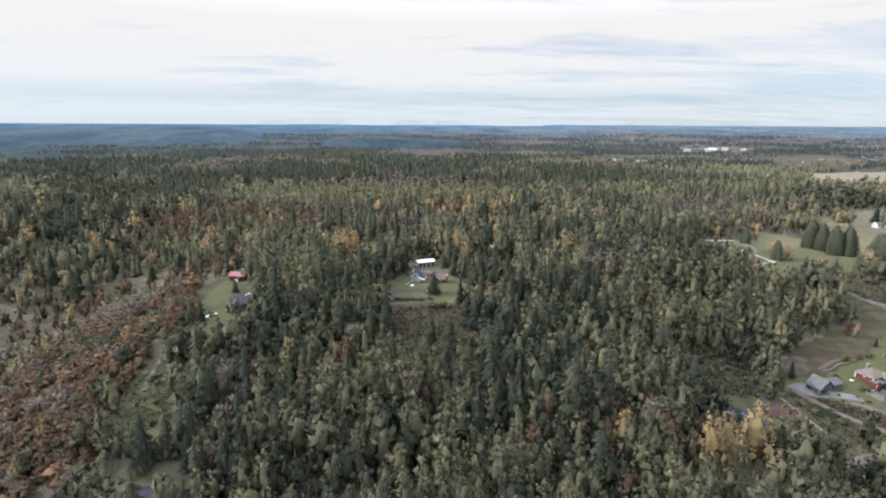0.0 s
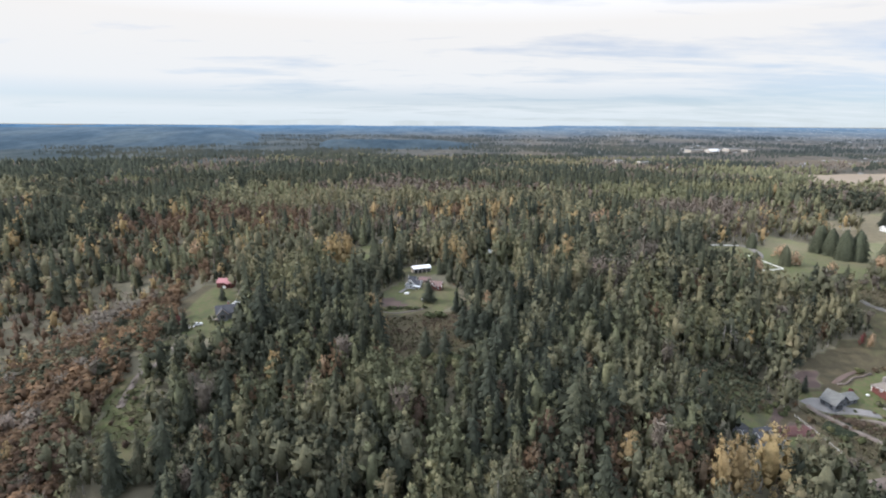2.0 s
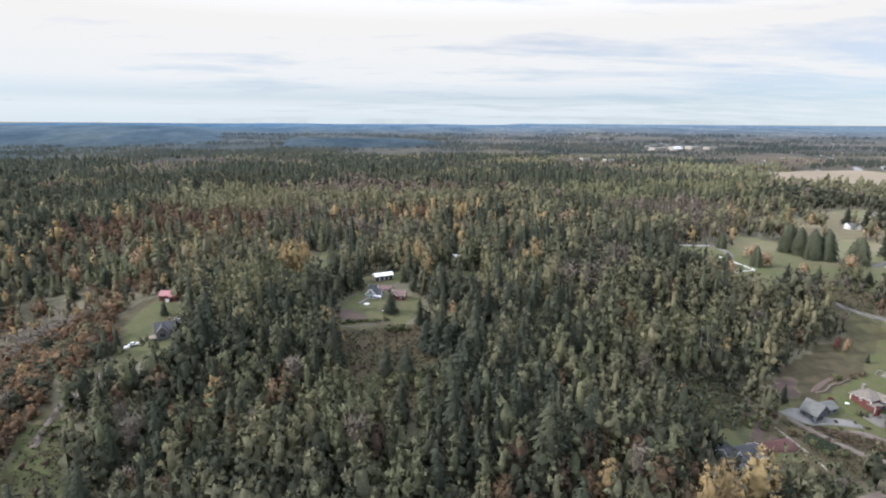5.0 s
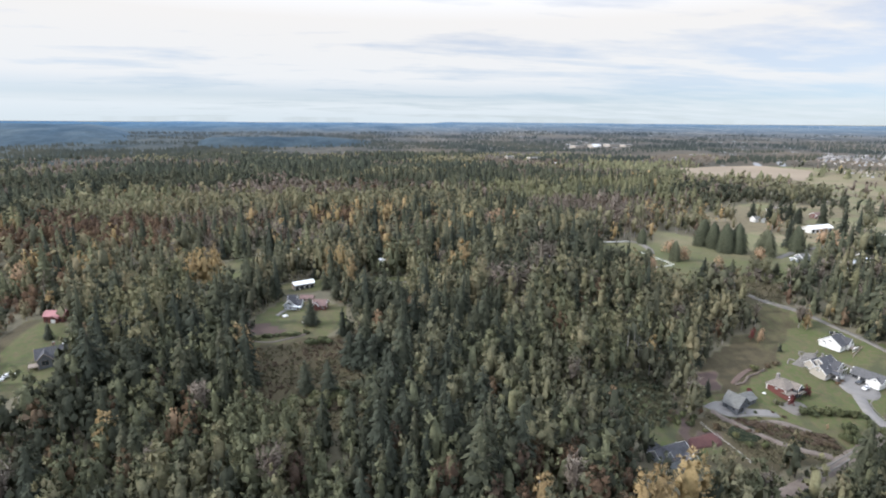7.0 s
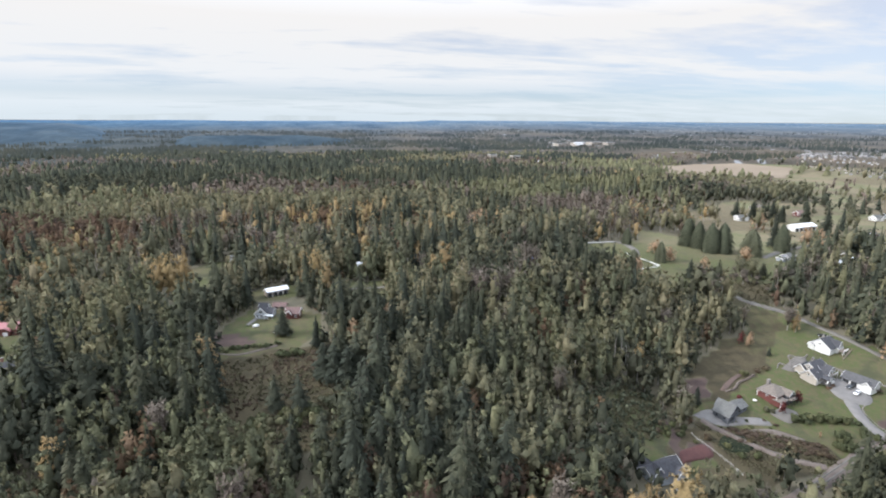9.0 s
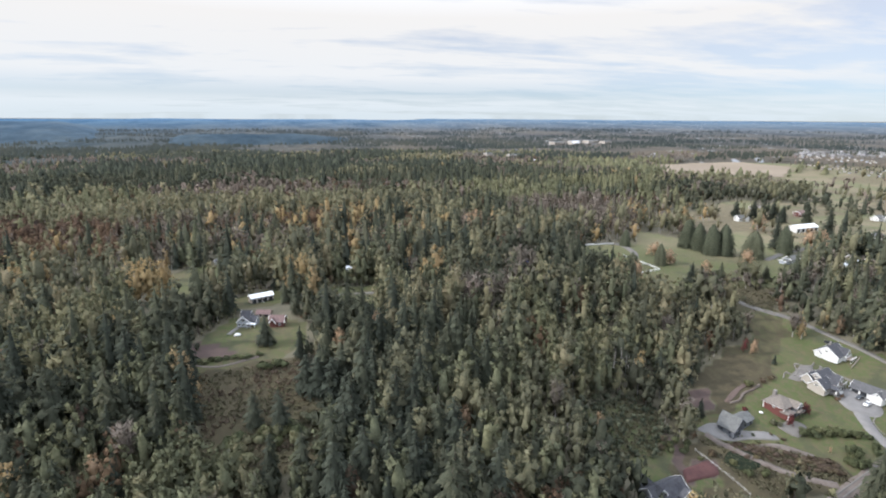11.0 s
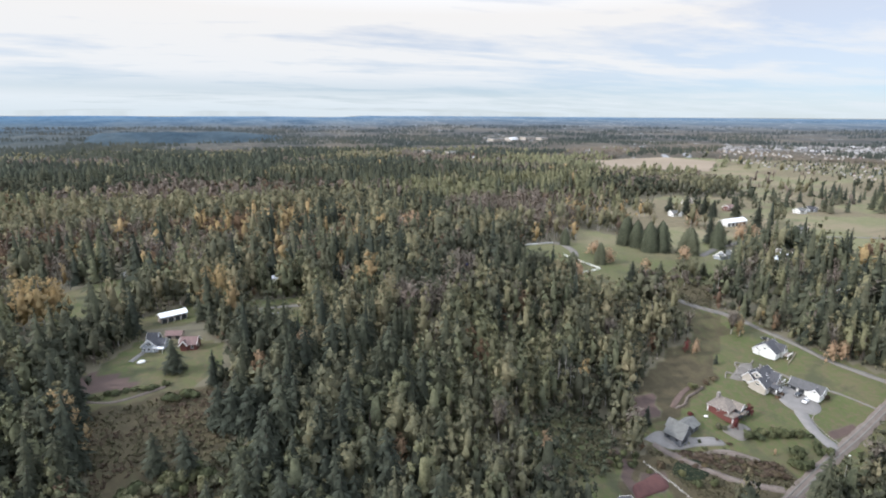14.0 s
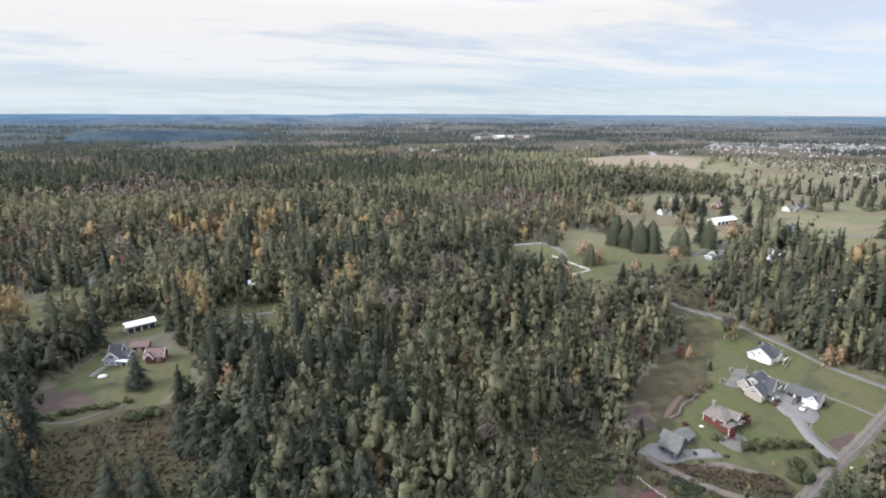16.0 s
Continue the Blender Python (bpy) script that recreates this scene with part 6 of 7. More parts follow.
covered(197, 241.0, -30, 0.9, "white covered boat beside the grey house")
covered(-126, 277, 40, 1.8, "white covered trailer on grass")


def fence(name, pts, gap, label, rails=(0.45, 0.85, 1.25), mat=None, thick=0.09, high=1.45):
    mat = mat or M_WHITE
    ob = thing(name, pts[0][0], pts[0][1], 0, label, "fence")
    base = ob.matrix_world.translation.copy()
    last = None
    for (x0, y0), (x1, y1) in zip(pts, pts[1:]):
        n = max(1, round(math.hypot(x1 - x0, y1 - y0) / gap))
        for i in range(n + 1):
            if i == 0 and last is not None:
                continue
            x, y = x0 + (x1 - x0) * i / n, y0 + (y1 - y0) * i / n
            p = Vector((x, y, height(x, y))) - base
            part("post", box(p.x - thick, p.x + thick, p.y - thick, p.y + thick, p.z - 0.5, p.z + high, 0.01), mat, ob)
            if last is not None:
                for r in rails:
                    part("rail", tube(last + Vector((0, 0, r)), p + Vector((0, 0, r)), thick * 0.9, thick * 0.9, 4), mat, ob)
            last = p
    return ob


fence("paddock_fence", [(226.9, 402.3), (230.5, 365.8), (209.9, 359.9)], 2.6, "white rail fence round a horse paddock", thick=0.085)
fence("board_fence", [(154.6, 226.5), (159.6, 215.6), (162.4, 206.5)], 2.4, "white board fence along a paddock", (0.5, 1.05), M_PALEWALL, thick=0.055, high=1.2)
fence("timber_fence", [(262, 258), (271, 262)], 2.0, "grey timber fence across a lawn", (0.4, 0.8, 1.2), M_TIMBER)
fence("field_fence", [(216, 438), (238, 437)], 3.0, "white fence at the meadow's far side", (0.5, 1.0), thick=0.13)


def utility_pole(x, y):
    ob = thing("utility_pole", x, y, 15, "pale wooden utility pole with a lamp by the road", "pole")
    part("pole", tube((0, 0, -0.5), (0, 0, 9.0), 0.16, 0.11, 8), M_PALEBARK, ob)
    part("crossarm", box(-0.9, 0.9, -0.06, 0.06, 8.2, 8.36), M_TIMBER, ob)
    part("insulator", tube((0.7, 0, 8.36), (0.7, 0, 8.6), 0.06, 0.04, 6), M_WHITE, ob)
    part("lamp_head", box(-0.25, 0.25, -0.5, 0.1, 8.8, 9.05, 0.05), M_WHITE, ob, "white lamp head")


utility_pole(226.5, 203.5)


def stone_edge(name, pts, high, wide, mat, label, gap=0.9):
    """A low wall of rough stones along a curve, each stone a part."""
    ob = thing(name, pts[0][0], pts[0][1], 0, label, "garden wall")
    base = ob.matrix_world.translation.copy()
    rng = np.random.default_rng(len(pts) + int(pts[0][0]))
    for p in smooth_line(pts, gap):
        q = Vector((p.x, p.y, height(p.x, p.y))) - base
        v, f = ico(1.0, rng, 0.25)
        bm = bmesh.new()
        vs = [bm.verts.new((q.x + a * wide, q.y + b * wide, q.z + 0.25 * high + c * high * 0.6)) for a, b, c in v]
        for t in f:
            bm.faces.new([vs[k] for k in t])
        part("stone", bm, mat, ob)


stone_edge("garden_wall", [(225, 259), (229, 262), (232, 259.5), (236, 263), (239, 267), (244, 264), (249, 266)], 1.0, 0.28, M_STONE, "curved grey garden wall beside a terrace", 0.45)
stone_edge("garden_wall", [(232, 258), (235, 260), (237, 258.5), (240, 261), (239, 263.5), (236, 262.5)], 1.0, 0.28, M_STONE, "curled grey garden wall on a terrace", 0.45)
# an earth berm, built from stone lumps in dirt colour
stone_edge("rock_wall", [(188, 248), (193, 249), (198, 252.5), (204, 254), (209, 256)], 1.2, 0.6, M_DIRT, "low reddish earth berm at a field edge")
stone_edge("drive_edging", [(250, 232), (242, 229), (239.5, 222), (240, 216)], 0.5, 0.35, M_STONE, "row of pale boulders along the drive")


# ---- garden shrubs and single trees ----
def shrub(x, y, tall, wide, mat, label, category="shrub", group=""):
    rng = np.random.default_rng(int(abs(x) * 31 + y * 17))
    s = Soup()
    for i in range(7):
        a, r = math.tau * rng.random(), 0.5 * rng.random()
        c = np.array((math.cos(a) * r, math.sin(a) * r, 0.25 + 0.4 * rng.random()))
        v, f = octa(0.34, rng, 0.4)
        s.add(v + c, f)
        leaves(s, rng, c, 0.42, 40, 0.2)
    v, f = s.arrays()
    ob = new("shrub")
    tagged(ob, label, category, group)
    ob.matrix_world = pose(x, y, height(x, y) - 0.1) @ Matrix.Diagonal((wide, wide, tall, 1))
    v, f, q = round_off(v, f, unit(v * np.array((1, 1, 0.8)) - (0, 0, 0.1)), 0.4)
    o = new("foliage", mesh_from("foliage", v, f, [mat], True, np.zeros(len(v)), None, q))
    o.parent = ob
    st = part("stem", tube((0, 0, -0.1), (0, 0, 0.4), 0.06, 0.03, 5), M_BARK, ob)
    return ob


rng = random.Random(4)
for i in range(17):
    u = i / 16
    x, y = 205 + 25 * u + rng.uniform(-1, 1), 228.5 - 6.0 * u + rng.uniform(-1.6, 1.6)
    shrub(x, y, rng.uniform(2.0, 3.8), rng.uniform(2.0, 3.1), M_HEDGE, "green garden shrub in a loose hedge", group="garden hedge")
for i in range(22):
    x, y = rng.uniform(211, 231), rng.uniform(209, 217)
    if y > 213.5 and x > 229 or y < 211 and x > 222:
        continue
    shrub(x, y, rng.uniform(2.0, 3.8), rng.uniform(1.6, 2.6), M_HEDGE, "leafy green shrub on a bank above the road", group="bank shrubs")
for i in range(90):
    u, w = rng.random(), rng.uniform(-1, 1)
    x, y = 172 + 33 * u, 225.5 - 14 * u + w * 3.6 - 0.5
    shrub(x, y, rng.uniform(0.7, 1.5), rng.uniform(1.3, 2.3), M_BRAMBLE, "brown bramble clump on the bank", "bramble", "brambles on the bank")
for i in range(16):
    u = i / 15
    shrub(-36 + 30 * u + rng.uniform(-1, 1), 288 + 3 * math.sin(3 * u) + 4 * u * u + rng.uniform(-1, 1), rng.uniform(1.2, 2.2), rng.uniform(1.8, 2.8), M_HEDGE, "low green bush along the rough field", group="field hedge")
for i in range(6):
    shrub(-5 + 1.6 * i + rng.uniform(-0.5, 0.5), 284 + rng.uniform(-1.5, 1.5), rng.uniform(2.0, 3.0), rng.uniform(2.6, 3.6), M_HEDGE, "large green bush above the rough field", group="field bushes")
for i in range(44):
    u = rng.uniform(-0.7, 1.0)
    shrub(4 + 26 * u, 247 + 9 * u + rng.uniform(-9, 2), rng.uniform(2.4, 5.0), rng.uniform(2.4, 4.2), rng.choice((M_HEDGE, M_ALDER, M_HEMLOCK)), "pale green willow bush at the wood's edge", group="willow bushes")
for i in range(34):
    shrub(rng.uniform(248, 284), rng.uniform(318, 352), rng.uniform(2.0, 4.5), rng.uniform(1.4, 2.6), rng.choice((M_BARE, M_BARE, M_ALDER, M_HEDGE)), "pale leafless bush in the scrub by the lane", group="lane scrub")
for i in range(34):
    u = rng.random()
    shrub(268 + 34 * u + rng.uniform(2, 9) - 3 * u, 305 - 72 * u + rng.uniform(-2, 4), rng.uniform(2.4, 5.5), rng.uniform(2.0, 3.4), rng.choice((M_ALDER, M_HEMLOCK, M_GOLD, M_OLIVE)), "leafy olive-green bush on the lane's verge", group="verge bushes")
for i in range(14):
    shrub(rng.uniform(168, 200), rng.uniform(224, 231), rng.uniform(0.6, 1.2), rng.uniform(0.9, 1.5), rng.choice((M_BRAMBLE, M_HEDGE)), "low bush on the stony bank", group="bank bushes")
for i in range(16):
    shrub(rng.uniform(-126, -106), rng.uniform(178, 222), rng.uniform(1.2, 3.0), rng.uniform(1.2, 2.2), rng.choice((M_HEDGE, M_BRAMBLE)), "low dark bush on a grassy slope", group="slope bushes")
for i in range(14):
    shrub(rng.uniform(138, 157), rng.uniform(222, 232), rng.uniform(1.4, 3.4), rng.uniform(1.2, 2.4), rng.choice((M_HEDGE, M_HEDGE, M_BRAMBLE)), "dark green bush beside bare soil", group="hollow bushes")
for x, y, t, w, m, text in ((197, 234.5, 2.6, 2.0, M_ALDER, "yellow-green bush beside the red house"), (199, 233.0, 2.4, 1.8, M_ALDER, "yellow-green bush beside the red house"), (191, 243, 2.0, 2.0, M_MAROON, "dark red bush near the grey house"),
                            (204, 256.5, 3.0, 2.6, M_HEDGE, "dark green bush by the earth berm"), (213, 258, 2.2, 2.8, M_BRAMBLE, "brown bush by the earth berm"), (218, 259, 2.0, 2.6, M_BRAMBLE, "brown bush by the earth berm"),
                            (241, 243.5, 1.6, 1.8, M_RUST, "rust-brown bush before the porch"), (238, 242.5, 1.4, 1.6, M_RUST, "rust-brown bush before the porch"), (246.8, 248.5, 4.0, 1.3, M_HEDGE, "dark upright bush beside the garage"),
                            (259, 236, 1.6, 2.0, M_BRAMBLE, "dark bush behind the garage"), (168, 214, 3.2, 2.6, M_HEDGE, "green bush by the pond"),
                            (166, 219, 3.0, 2.2, M_HEDGE, "green bush by the pond"), (174, 213, 3.0, 2.4, M_HEDGE, "green bush by the pond"), (160, 224, 3.0, 2.0, M_BRAMBLE, "reedy clump by the pond")):
    shrub(x, y, t, w, m, text)

SINGLE_TREES = [
    ("fir", -4.8, 301.9, 14, 1.9, "lone dark fir on the farm lawn"),
    ("fir", -26, 337, 14, 1.3, "dark fir behind the cottage"),
    ("fir", -31, 332, 13, 1.3, "dark fir behind the cottage"),
    ("fir", 7, 334, 15, 1.2, "dark fir beside the red cottage"),
    ("fir", 12, 329, 16, 1.2, "dark fir beside the red cottage"),
    ("fir", 10, 288, 15, 1.1, "dark fir at the corner of the lawn"),
    ("fir", -5, 250, 14, 1.5, "dark fir at the edge of the rough field"),
    ("fir", 4, 247, 16, 1.45, "dark fir at the edge of the rough field"),
    ("fir", 12.5, 266.5, 15, 2.03, "broad dark fir at the edge of the rough field"),
    ("fir", 17, 263, 16, 2.16, "broad dark fir at the edge of the rough field"),
    ("fir", 22, 261, 16, 2.16, "broad dark fir at the edge of the rough field"),
    ("fir", 26, 265, 17, 2.03, "broad dark fir at the edge of the rough field"),
    ("fir", 19, 269, 16, 2.03, "broad dark fir at the edge of the rough field"),
    ("fir", -127, 272, 12, 1.2, "dark fir on the lodge lawn"),
    ("fir", -124, 314, 9, 1.6, "dark fir between lodge and barn"),
]
SINGLE_TREES += [
    ("fir", 169, 243, 9, 1.3, "blue-grey fir near the grey house"),
    ("fir", 229, 269, 5, 1.5, "small fir on the lawn"),
]
SINGLE_TREES += [
    ("orange", 203, 347, 11, 1.0, "orange maple at the wood's edge"),
    ("orange", 208.2, 217.8, 3.2, 0.8, "small bright orange sapling on a bank"),
    ("maroon", -133, 280, 6.5, 1.0, "dark red maple beside a fir"),
    ("maroon", 216.0, 237, 6.0, 1.1, "dark red maple beside the red house"),
    ("maroon", 203.5, 232.5, 6.0, 0.9, "dark red maple beside the red house"),
    ("maroon", 222, 281, 7, 0.9, "dark red maple at the wood's edge"),
    ("orange", 224.5, 278, 7, 0.8, "orange maple at the wood's edge"),
    ("orange", 26, 287, 11, 0.9, "orange maple beside the lawn"),
    ("orange", 43, 301.5, 10, 0.9, "orange maple in the wood"),
    ("orange", 67, 235.5, 9, 0.9, "orange maple in the wood"),
    ("orange", 114, 227, 8, 0.9, "orange maple in the wood"),
    ("orange", -49, 231, 10, 0.9, "orange maple in the wood"),
    ("orange", -37, 262, 10, 0.8, "orange maple in the wood"),
    ("orange", 281, 252, 9, 0.9, "orange maple along the lane"),
    ("orange", 286, 250, 9, 0.9, "orange maple along the lane"),
]
SINGLE_TREES += [
    ("bare", 256.5, 287, 13, 1.5, "tawny half-bare cottonwood at the lane's bend"),
    ("gold", 259.5, 284.5, 12, 1.2, "tawny cottonwood at the lane's bend"),
    ("gold", 96, 172, 25, 1.15, "tawny broad cottonwood at the wood's edge"),
    ("gold", 103, 174, 25, 1.15, "tawny broad cottonwood at the wood's edge"),
    ("gold", 112, 177, 27, 1.35, "broad golden cottonwood at the wood's edge"),
    ("gold", -72, 362, 23, 1.3, "tall golden cottonwood above the wood"),
    ("gold", -65, 365, 25, 1.3, "tall golden cottonwood above the wood"),
    ("gold", -66, 320, 15, 1.2, "golden cottonwood above the wood"),
    ("gold", -140, 398, 20, 1.5, "golden cottonwood behind the barn"),
    ("gold", -132, 402, 20, 1.4, "golden cottonwood behind the barn"),
    ("gold", 9, 370, 22, 1.3, "golden cottonwood behind the long barn"),
    ("gold", 3, 376, 20, 1.3, "golden cottonwood behind the long barn"),
    ("gold", -60, 370, 22, 1.3, "tall golden cottonwood above the wood"),
    ("orange", -176, 400, 16, 1.1, "orange maple in the valley wood"),
    ("orange", -270, 425, 16, 1.0, "orange maple in the valley wood"),
    ("orange", -217, 395, 14, 1.0, "orange maple in the valley wood"),
    ("orange", 144, 490, 17, 1.2, "pale orange maple in the wood"),
    ("orange", 138, 486, 16, 1.2, "pale orange maple in the wood"),
    ("bare", 101, 236, 17, 1.1, "bare pinkish tree with pale trunk"),
    ("bare", -96, 212, 15, 0.9, "bare pinkish tree with pale trunk"),
    ("bare", 185, 292, 15, 1.3, "bare grey-pink tree at the wood's edge"),
]
SINGLE_TREES += [
    ("bare", 156, 238, 10, 0.6, "bare pale tree near a house"),
    ("alder", 153, 234, 11, 1.8, "broad yellow-green tree by the forecourt"),
    ("alder", 158, 236, 13, 1.9, "broad yellow-green tree by the forecourt"),
    ("alder", 161, 242, 11, 1.7, "broad yellow-green tree by the forecourt"),
]
# trees of the meadow and the paddock, with height and width in metres
MEADOW_TREES = [
    ("cedar", 289, 418, 22, 14, "broad dark cedar in the meadow"),
    ("cedar", 291, 409, 21, 12, "broad dark cedar in the meadow"),
    ("cedar", 291, 395, 23, 13, "broad dark cedar in the meadow"),
    ("cedar", 299, 392, 23, 13, "broad dark cedar in the meadow"),
    ("cedar", 313, 380, 20, 16, "broad dark cedar near the meadow shed"),
    ("fir", 350, 400, 25, 10, "tall dark fir behind the meadow shed"),
    ("cedar", 346, 388, 21, 12, "dark cedar behind the meadow shed"),
    ("fir", 434, 432, 24, 12, "tall dark fir in front of the white barn"),
    ("alder", 472, 446, 19, 15, "broad dark green tree in open grass"),
    ("cedar", 387, 361, 20, 14, "dark cedar beside the lane"),
    ("fir", 388, 329, 20, 12, "dark fir beside the lane"),
    ("fir", 395, 333, 17, 11, "dark fir beside the lane"),
    ("fir", 422, 524, 18, 11, "dark fir at the edge of a far field"),
    ("fir", 428, 508, 20, 12, "dark fir in a row beyond the barn"),
    ("fir", 436, 505, 21, 12, "dark fir in a row beyond the barn"),
    ("fir", 443, 501, 20, 12, "dark fir in a row beyond the barn"),
    ("fir", 440, 486, 17, 11, "dark fir in a row beyond the barn"),
    ("fir", 461, 480, 23, 11, "dark fir in a row beyond the barn"),
    ("cedar", 245, 431, 13, 8, "round dark cedar by the lane"),
    ("cedar", 238, 377, 15, 7.5, "narrow dark cedar by the paddock"),
    ("cedar", 218, 378, 10, 8, "small dark cedar by the paddock"),
    ("orange", 248, 401, 10, 10, "peach-orange maple by the paddock"),
    ("orange", 246.5, 378, 10, 10, "peach-orange maple by the paddock"),
    ("orange", 390, 459, 15, 13, "red-orange maple before the barn"),
    ("orange", 380, 399, 15, 13, "dull orange maple beside the barn"),
    ("orange", 389, 396, 14, 13, "dull orange maple beside the barn"),
    ("orange", 397, 394, 10, 9, "orange maple beside the lane"),
    ("orange", 296, 366, 11, 10, "bright orange maple in the meadow"),
    ("orange", 249, 347, 11, 8, "pale orange maple in the scrub by the lane"),
    ("alder", 269, 338, 14, 9, "broad yellow-green tree by the lane"),
    ("alder", 275, 336, 13, 9, "broad yellow-green tree by the lane"),
    ("fir", 284, 337, 9, 7, "dark fir in the scrub by the lane"),
    ("fir", 234, 340, 13, 8, "dark fir in the scrub by the lane"),
    ("olive", 238, 338, 11, 9, "dark olive-green maple by the lane"),
    ("fir", 251, 336, 13, 7, "dark fir in the scrub by the lane"),
    ("cedar", 301, 333, 11, 10, "round dark cedar at the wood's edge"),
    ("bare", 262, 328, 10, 5, "bare grey-pink tree by the lane"),
    ("bare", 280, 322, 10, 5, "bare grey-pink tree by the lane"),
    ("bare", 288, 320, 11, 5, "bare grey-pink tree by the lane"),
]
GIRTH = {"cedar": 0.62, "fir": 0.36, "alder": 0.36, "olive": 0.44, "orange": 0.48, "bare": 0.34}
for kind, x, y, t, w, text in MEADOW_TREES:
    tree_thing(kind, x, y, t, (x * 13 + y * 7) % 360, w / (t * GIRTH[kind]), text, "meadow trees")
for kind, x, y, t, w, text in SINGLE_TREES:
    if kind == "orange" and t > 4:
        t, w = t * 1.25, w * 1.25
    tree_thing(kind, x, y, t, (x * 13 + y * 7) % 360, w, text, "single trees")


def snag(x, y, tall):
    """A dead pale trunk with a few broken limbs."""
    r = random.Random(int(x * 13 + y * 7))
    ob = thing("dead_tree", x, y, r.uniform(0, 360), "pale dead tree trunk with broken limbs", "dead tree", "dead trees at the wood's edge", height(x, y) - 0.2)
    part("trunk", tube((0, 0, 0), (r.uniform(-0.5, 0.5), r.uniform(-0.5, 0.5), tall), 0.2, 0.06, 6), M_PALEBARK, ob)
    for k in range(5):
        z, a = tall * r.uniform(0.55, 0.95), r.uniform(0, math.tau)
        n = r.uniform(0.7, 1.6)
        part("limb", tube((0, 0, z), (n * math.cos(a), n * math.sin(a), z + r.uniform(0.1, 0.7)), 0.07, 0.02, 4), M_PALEBARK, ob)


for sx, sy, sh in ((137, 258.5, 16), (139, 261, 17), (140.5, 257.5, 15), (142, 260.5, 18), (143.5, 258, 16), (145, 261.5, 15), (147, 259, 14), (134, 262, 16), (85, 333, 20), (87, 331, 19)):
    snag(sx, sy, sh)


def tufts():
    """Rank grass and brush over the rough ground, too fine to count."""
    rng = np.random.default_rng(12)
    areas = [([(160, 233), (192, 223), (206, 214), (206, 205), (170, 205), (163, 215)], 700), ([(110, 224), (111, 238), (124, 246), (139, 252), (152, 248), (146, 231), (136, 221), (120, 218)], 900),
             ([(250, 340), (280, 325), (262, 304), (246, 318)], 400), ([(-126, 229), (-112, 207), (-106, 195), (-119, 182), (-130, 212)], 350)]
    s = Soup()
    for poly, count in areas:
        px, py = np.array(poly).T
        x, y = px.min() + np.ptp(px) * rng.random(count * 2), py.min() + np.ptp(py) * rng.random(count * 2)
        k = inside(poly, x, y)
        x, y = x[k], y[k]
        z = terrain(x, y)
        for i in range(len(x)):
            c = np.array((x[i], y[i], z[i]))
            leaves(s, rng, c + (0, 0, 0.15), 0.25 + 0.55 * rng.random(), 7, 0.55, 0.7)
    v, f = s.arrays()
    v, f, q = round_off(v, f, np.tile((0.0, 0.0, 1.0), (len(v), 1)), 0.3)
    me = mesh_from("rough_growth", v, f, [M_RANK], True, 0.7 * value_noise(v[:, 0], v[:, 1], 12), None, q)
    tagged(new("rough_growth", me), "rank brown grass and low brush", "brush", kind="stuff")


tufts()


def field_growth():
    """Brambles and rank grass that cover the rough field in patches."""
    rng = np.random.default_rng(31)
    gx, gy = np.meshgrid(np.arange(-32, 24, 1.35), np.arange(224, 294, 1.35))
    x, y = (gx + 0.5 * rng.normal(size=gx.shape)).ravel(), (gy + 0.5 * rng.normal(size=gy.shape)).ravel()
    k = inside([(-29, 281), (11, 288), (19, 262), (21, 242), (6, 228), (-19, 230), (-26, 248)], x, y) & (value_noise(x, y, 8) > 0.22)
    x, y = x[k], y[k]
    green = value_noise(x + 40, y * 1.6, 11) + 0.25 * rng.random(len(x)) > 0.55
    for kind, m in (("bramble", ~green), ("rank", green)):
        stuff("rough_growth", kind, 3, x[m], y[m], 0.5 + 1.1 * rng.random(m.sum()) ** 1.7, 1.0 + 0.8 * rng.random(m.sum()), "brown brambles and rank grass over the rough field")


field_growth()


# ---- the far town ----
def town_material():
    n = Nodes("town_walls_and_roofs")
    geo = n.nt.nodes.new("ShaderNodeNewGeometry")
    col = n.ramp(geo.outputs["Random Per Island"], (0.0, (0.062, 0.062, 0.068)), (0.35, (0.124, 0.118, 0.105)), (0.65, (0.186, 0.174, 0.161)), (0.85, (0.211, 0.211, 0.205)), (1.0, (0.341, 0.341, 0.335)))
    return n.finish(n.mix(n.math("MULTIPLY", n.noise(0.4), 0.4), col, (0.2, 0.2, 0.2)), 0.7)


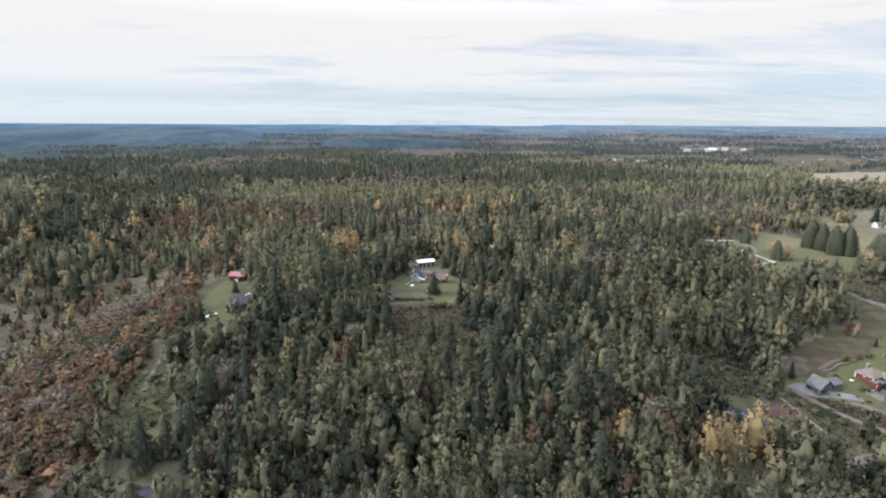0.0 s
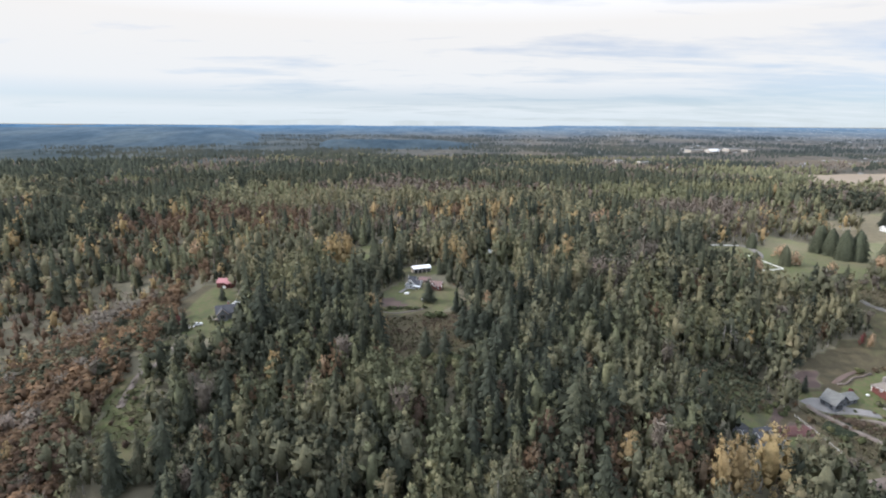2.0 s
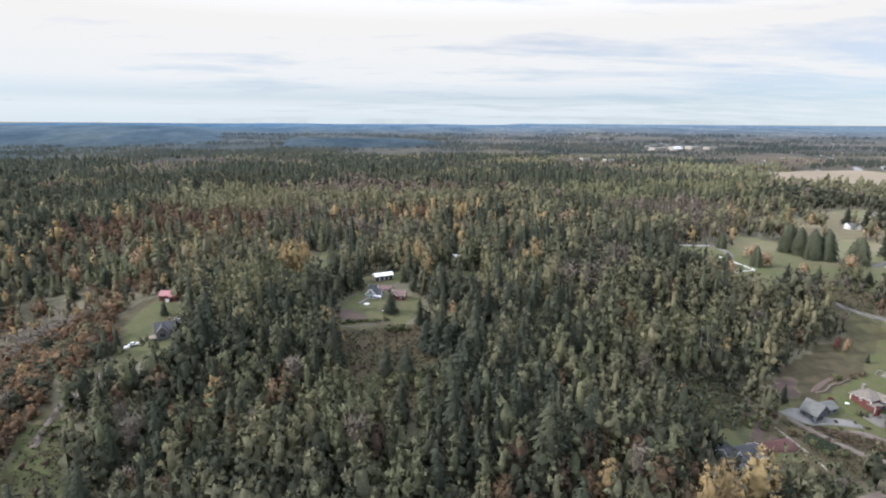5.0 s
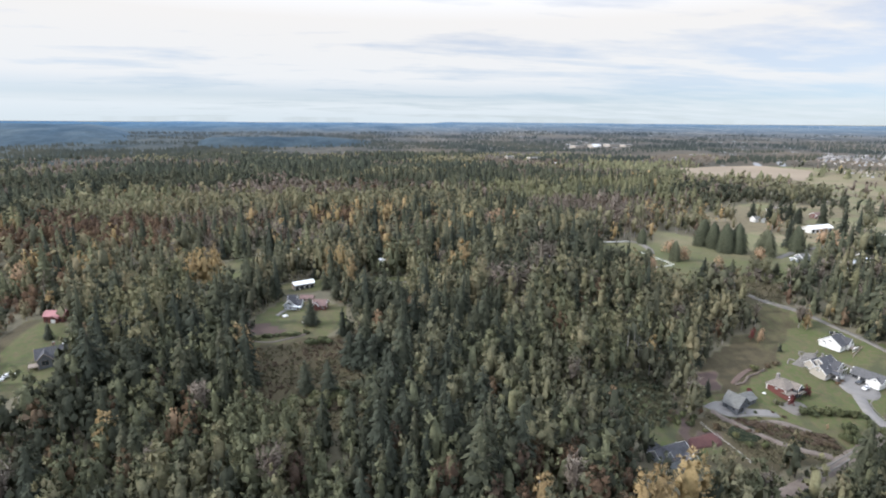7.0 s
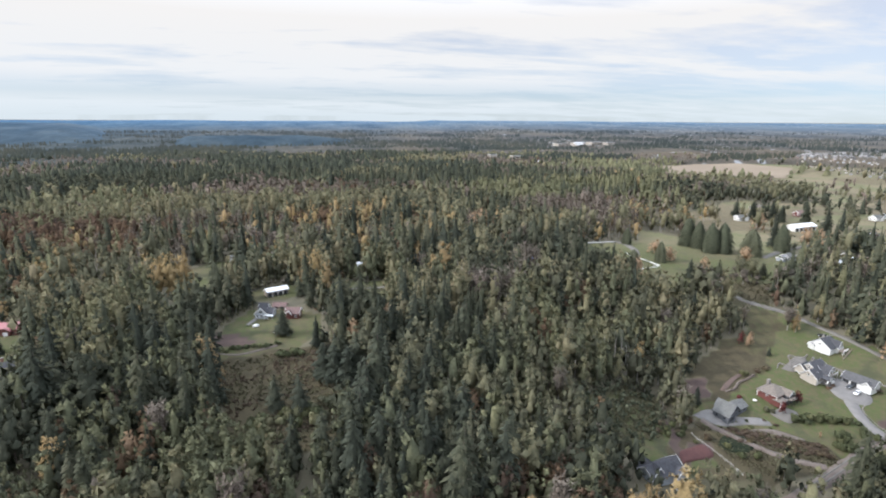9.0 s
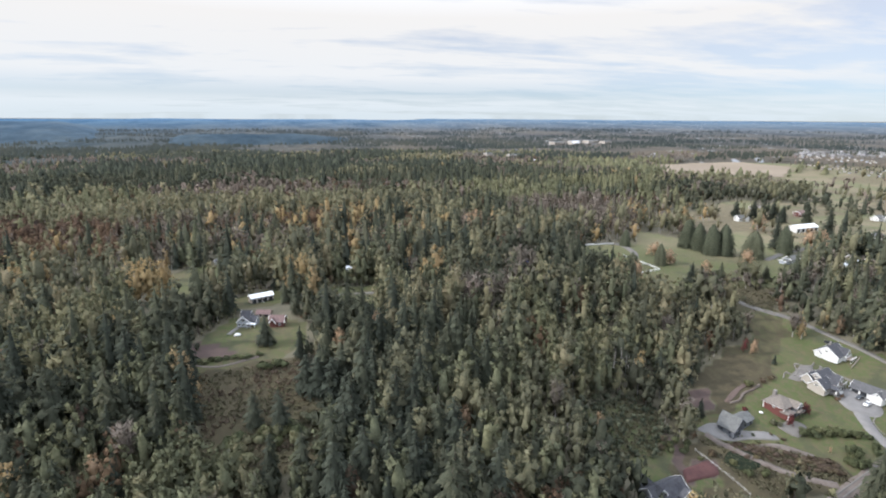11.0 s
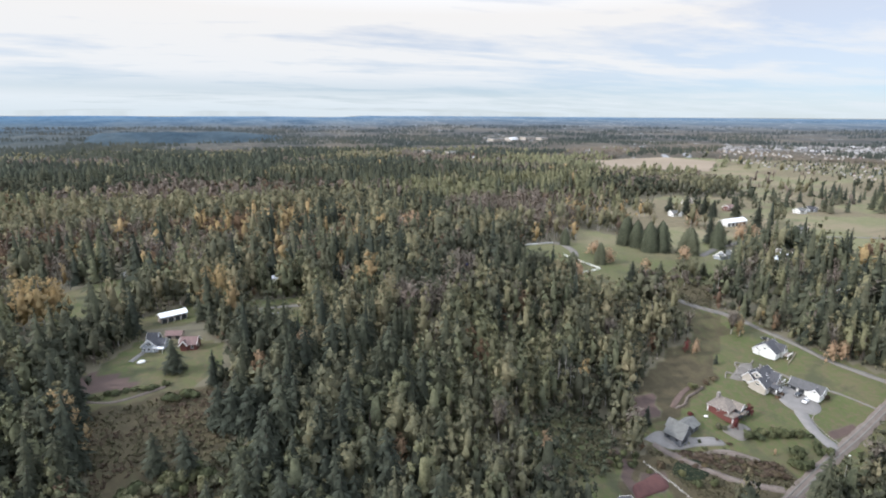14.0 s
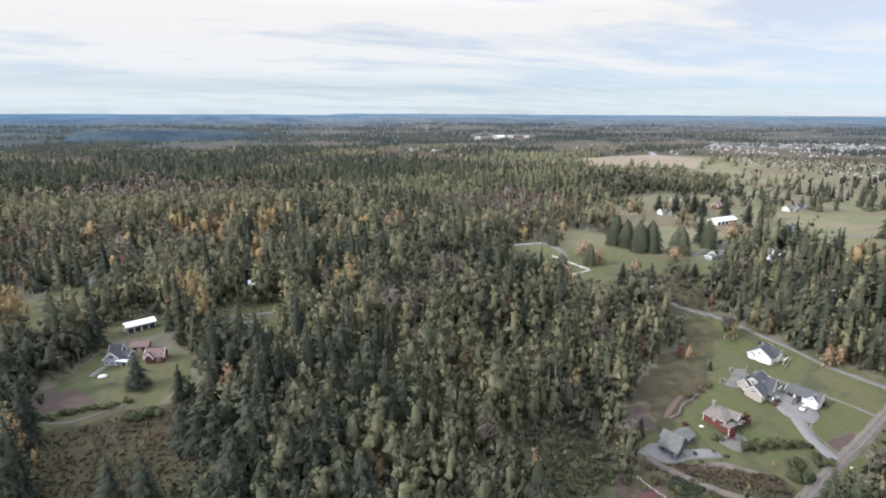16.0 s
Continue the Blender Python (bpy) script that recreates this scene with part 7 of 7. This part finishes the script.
M_TOWN = town_material()
def town():
    rng = random.Random(8)
    walls = (M_PALEWALL, M_BEIGE_SIDING, M_GREY_SIDING, M_TAUPE)
    roofs = (M_GREYROOF, M_TAUPE, M_STONE, M_BROWNROOF, M_TIMBER)
    models = []
    for w in range(10):
        ob = new("town_house")
        tagged(ob, ("pale town house with gabled roof", "grey town house with dark gabled roof", "pale town house with brown roof")[w % 3], "house", "houses of the far town")
        sx, sy, e = rng.uniform(9, 13), rng.uniform(7, 9), rng.uniform(3.0, 5.5)
        part("wall", gable_walls(sx, sy, e, e + 2.6, "xy"[w % 2]), walls[w % 4], ob)
        part("roof", gable_roof(sx, sy, e, e + 2.6, "xy"[w % 2]), roofs[w % 5], ob)
        models.append(ob)
    n, rest = 0, []
    places = []
    for i in range(48):
        for j in range(36):
            x, y = 900 + 17 * i + rng.uniform(-4, 4), 570 + 21 * j + rng.uniform(-5, 5)
            if bool(inside(TOWN, np.array(x), np.array(y))) and rng.random() > 0.42:
                places.append((x, y))
    for x, y in sorted(places, key=lambda p: p[0] + p[1]):
        if n >= 290:
            rest.append((x, y))
            continue
        m = pose(x, y, height(x, y) + (9 if math.hypot(x, y) > 1470 else 0), 0, 0, 24 + rng.choice((0, 90)) + rng.uniform(-6, 6)) @ Matrix.Diagonal((0.6, 0.6, 0.66, 1))
        if n < len(models):
            models[n].matrix_world = m
        else:
            copy_thing(models[rng.randrange(len(models))], m)
        n += 1
    # the houses behind them, too many and too small to count
    s = Soup()
    for x, y in rest:
        a, z, lx, ly, e = radians(24 + rng.choice((0, 90))), height(x, y) + (9 if math.hypot(x, y) > 1470 else 0), rng.uniform(3.2, 5), rng.uniform(2.6, 3.4), rng.uniform(2.4, 4.2)
        for pts, fs in (([(-lx, -ly, -1), (lx, -ly, -1), (lx, ly, -1), (-lx, ly, -1), (-lx, -ly, e), (lx, -ly, e), (lx, ly, e), (-lx, ly, e), (-lx, 0, e + 1.8), (lx, 0, e + 1.8)], [(0, 1, 5), (0, 5, 4), (1, 2, 6), (1, 6, 5), (2, 3, 7), (2, 7, 6), (3, 0, 4), (3, 4, 7), (5, 6, 9), (7, 4, 8)]),
                        ([(-lx - 0.3, -ly - 0.4, e - 0.1), (lx + 0.3, -ly - 0.4, e - 0.1), (lx + 0.3, 0, e + 2.0), (-lx - 0.3, 0, e + 2.0), (lx + 0.3, ly + 0.4, e - 0.1), (-lx - 0.3, ly + 0.4, e - 0.1)], [(0, 1, 2), (0, 2, 3), (3, 2, 4), (3, 4, 5)])):
            p = np.array(pts, float)
            s.add(np.stack([x + p[:, 0] * math.cos(a) - p[:, 1] * math.sin(a), y + p[:, 0] * math.sin(a) + p[:, 1] * math.cos(a), z + p[:, 2]], -1), fs)
    if not rest:
        return
    v, f = s.arrays()
    tagged(new("town_rows", mesh_from("town_rows", v, f, [M_TOWN], False)), "many small pale houses of the far town", "house", kind="stuff")
    for ob in models[n:]:
        ob.matrix_world = pose(1000, 900, height(1000, 900))


town()
for i, (x, y, sx, sy, h) in enumerate(((862, 1910, 60, 26, 7), (912, 1882, 46, 24, 6), (955, 1840, 60, 26, 7), (982, 1788, 40, 22, 6), (895, 1840, 40, 20, 5), (450, 1420, 24, 12, 5), (500, 1370, 40, 14, 5), (545, 1330, 30, 12, 5), (580, 1280, 34, 14, 5), (700, 1250, 40, 16, 5))):
    dwelling("warehouse", x, y, 28, "long low pale-roofed building far off", [(0, 0, sx, sy, h, h + 1.6, "x")], M_BEIGE_SIDING, M_PALEMETAL if i % 3 == 1 else M_GREYROOF, rows=[(0, "s", "bay", 4, 0, sx / 12, 3)], category="warehouse", group="far warehouses", z=height(x, y) + (11 if math.hypot(x, y) > 1450 else 0))

trng = np.random.default_rng(77)
tx, ty = 900 + 820 * trng.random(2600), 570 + 740 * trng.random(2600)
k = inside(TOWN, tx, ty)
tx, ty = tx[k], ty[k]
for kind, sel in (("alder", slice(0, None, 3)), ("fir", slice(1, None, 3)), ("olive", slice(2, None, 3))):
    xs, ys = tx[sel], ty[sel]
    stuff("town_trees", kind, 4, xs, ys, 4 + 6 * trng.random(len(xs)), 1.3 + 0.4 * trng.random(len(xs)), "scattered garden trees of the far town")
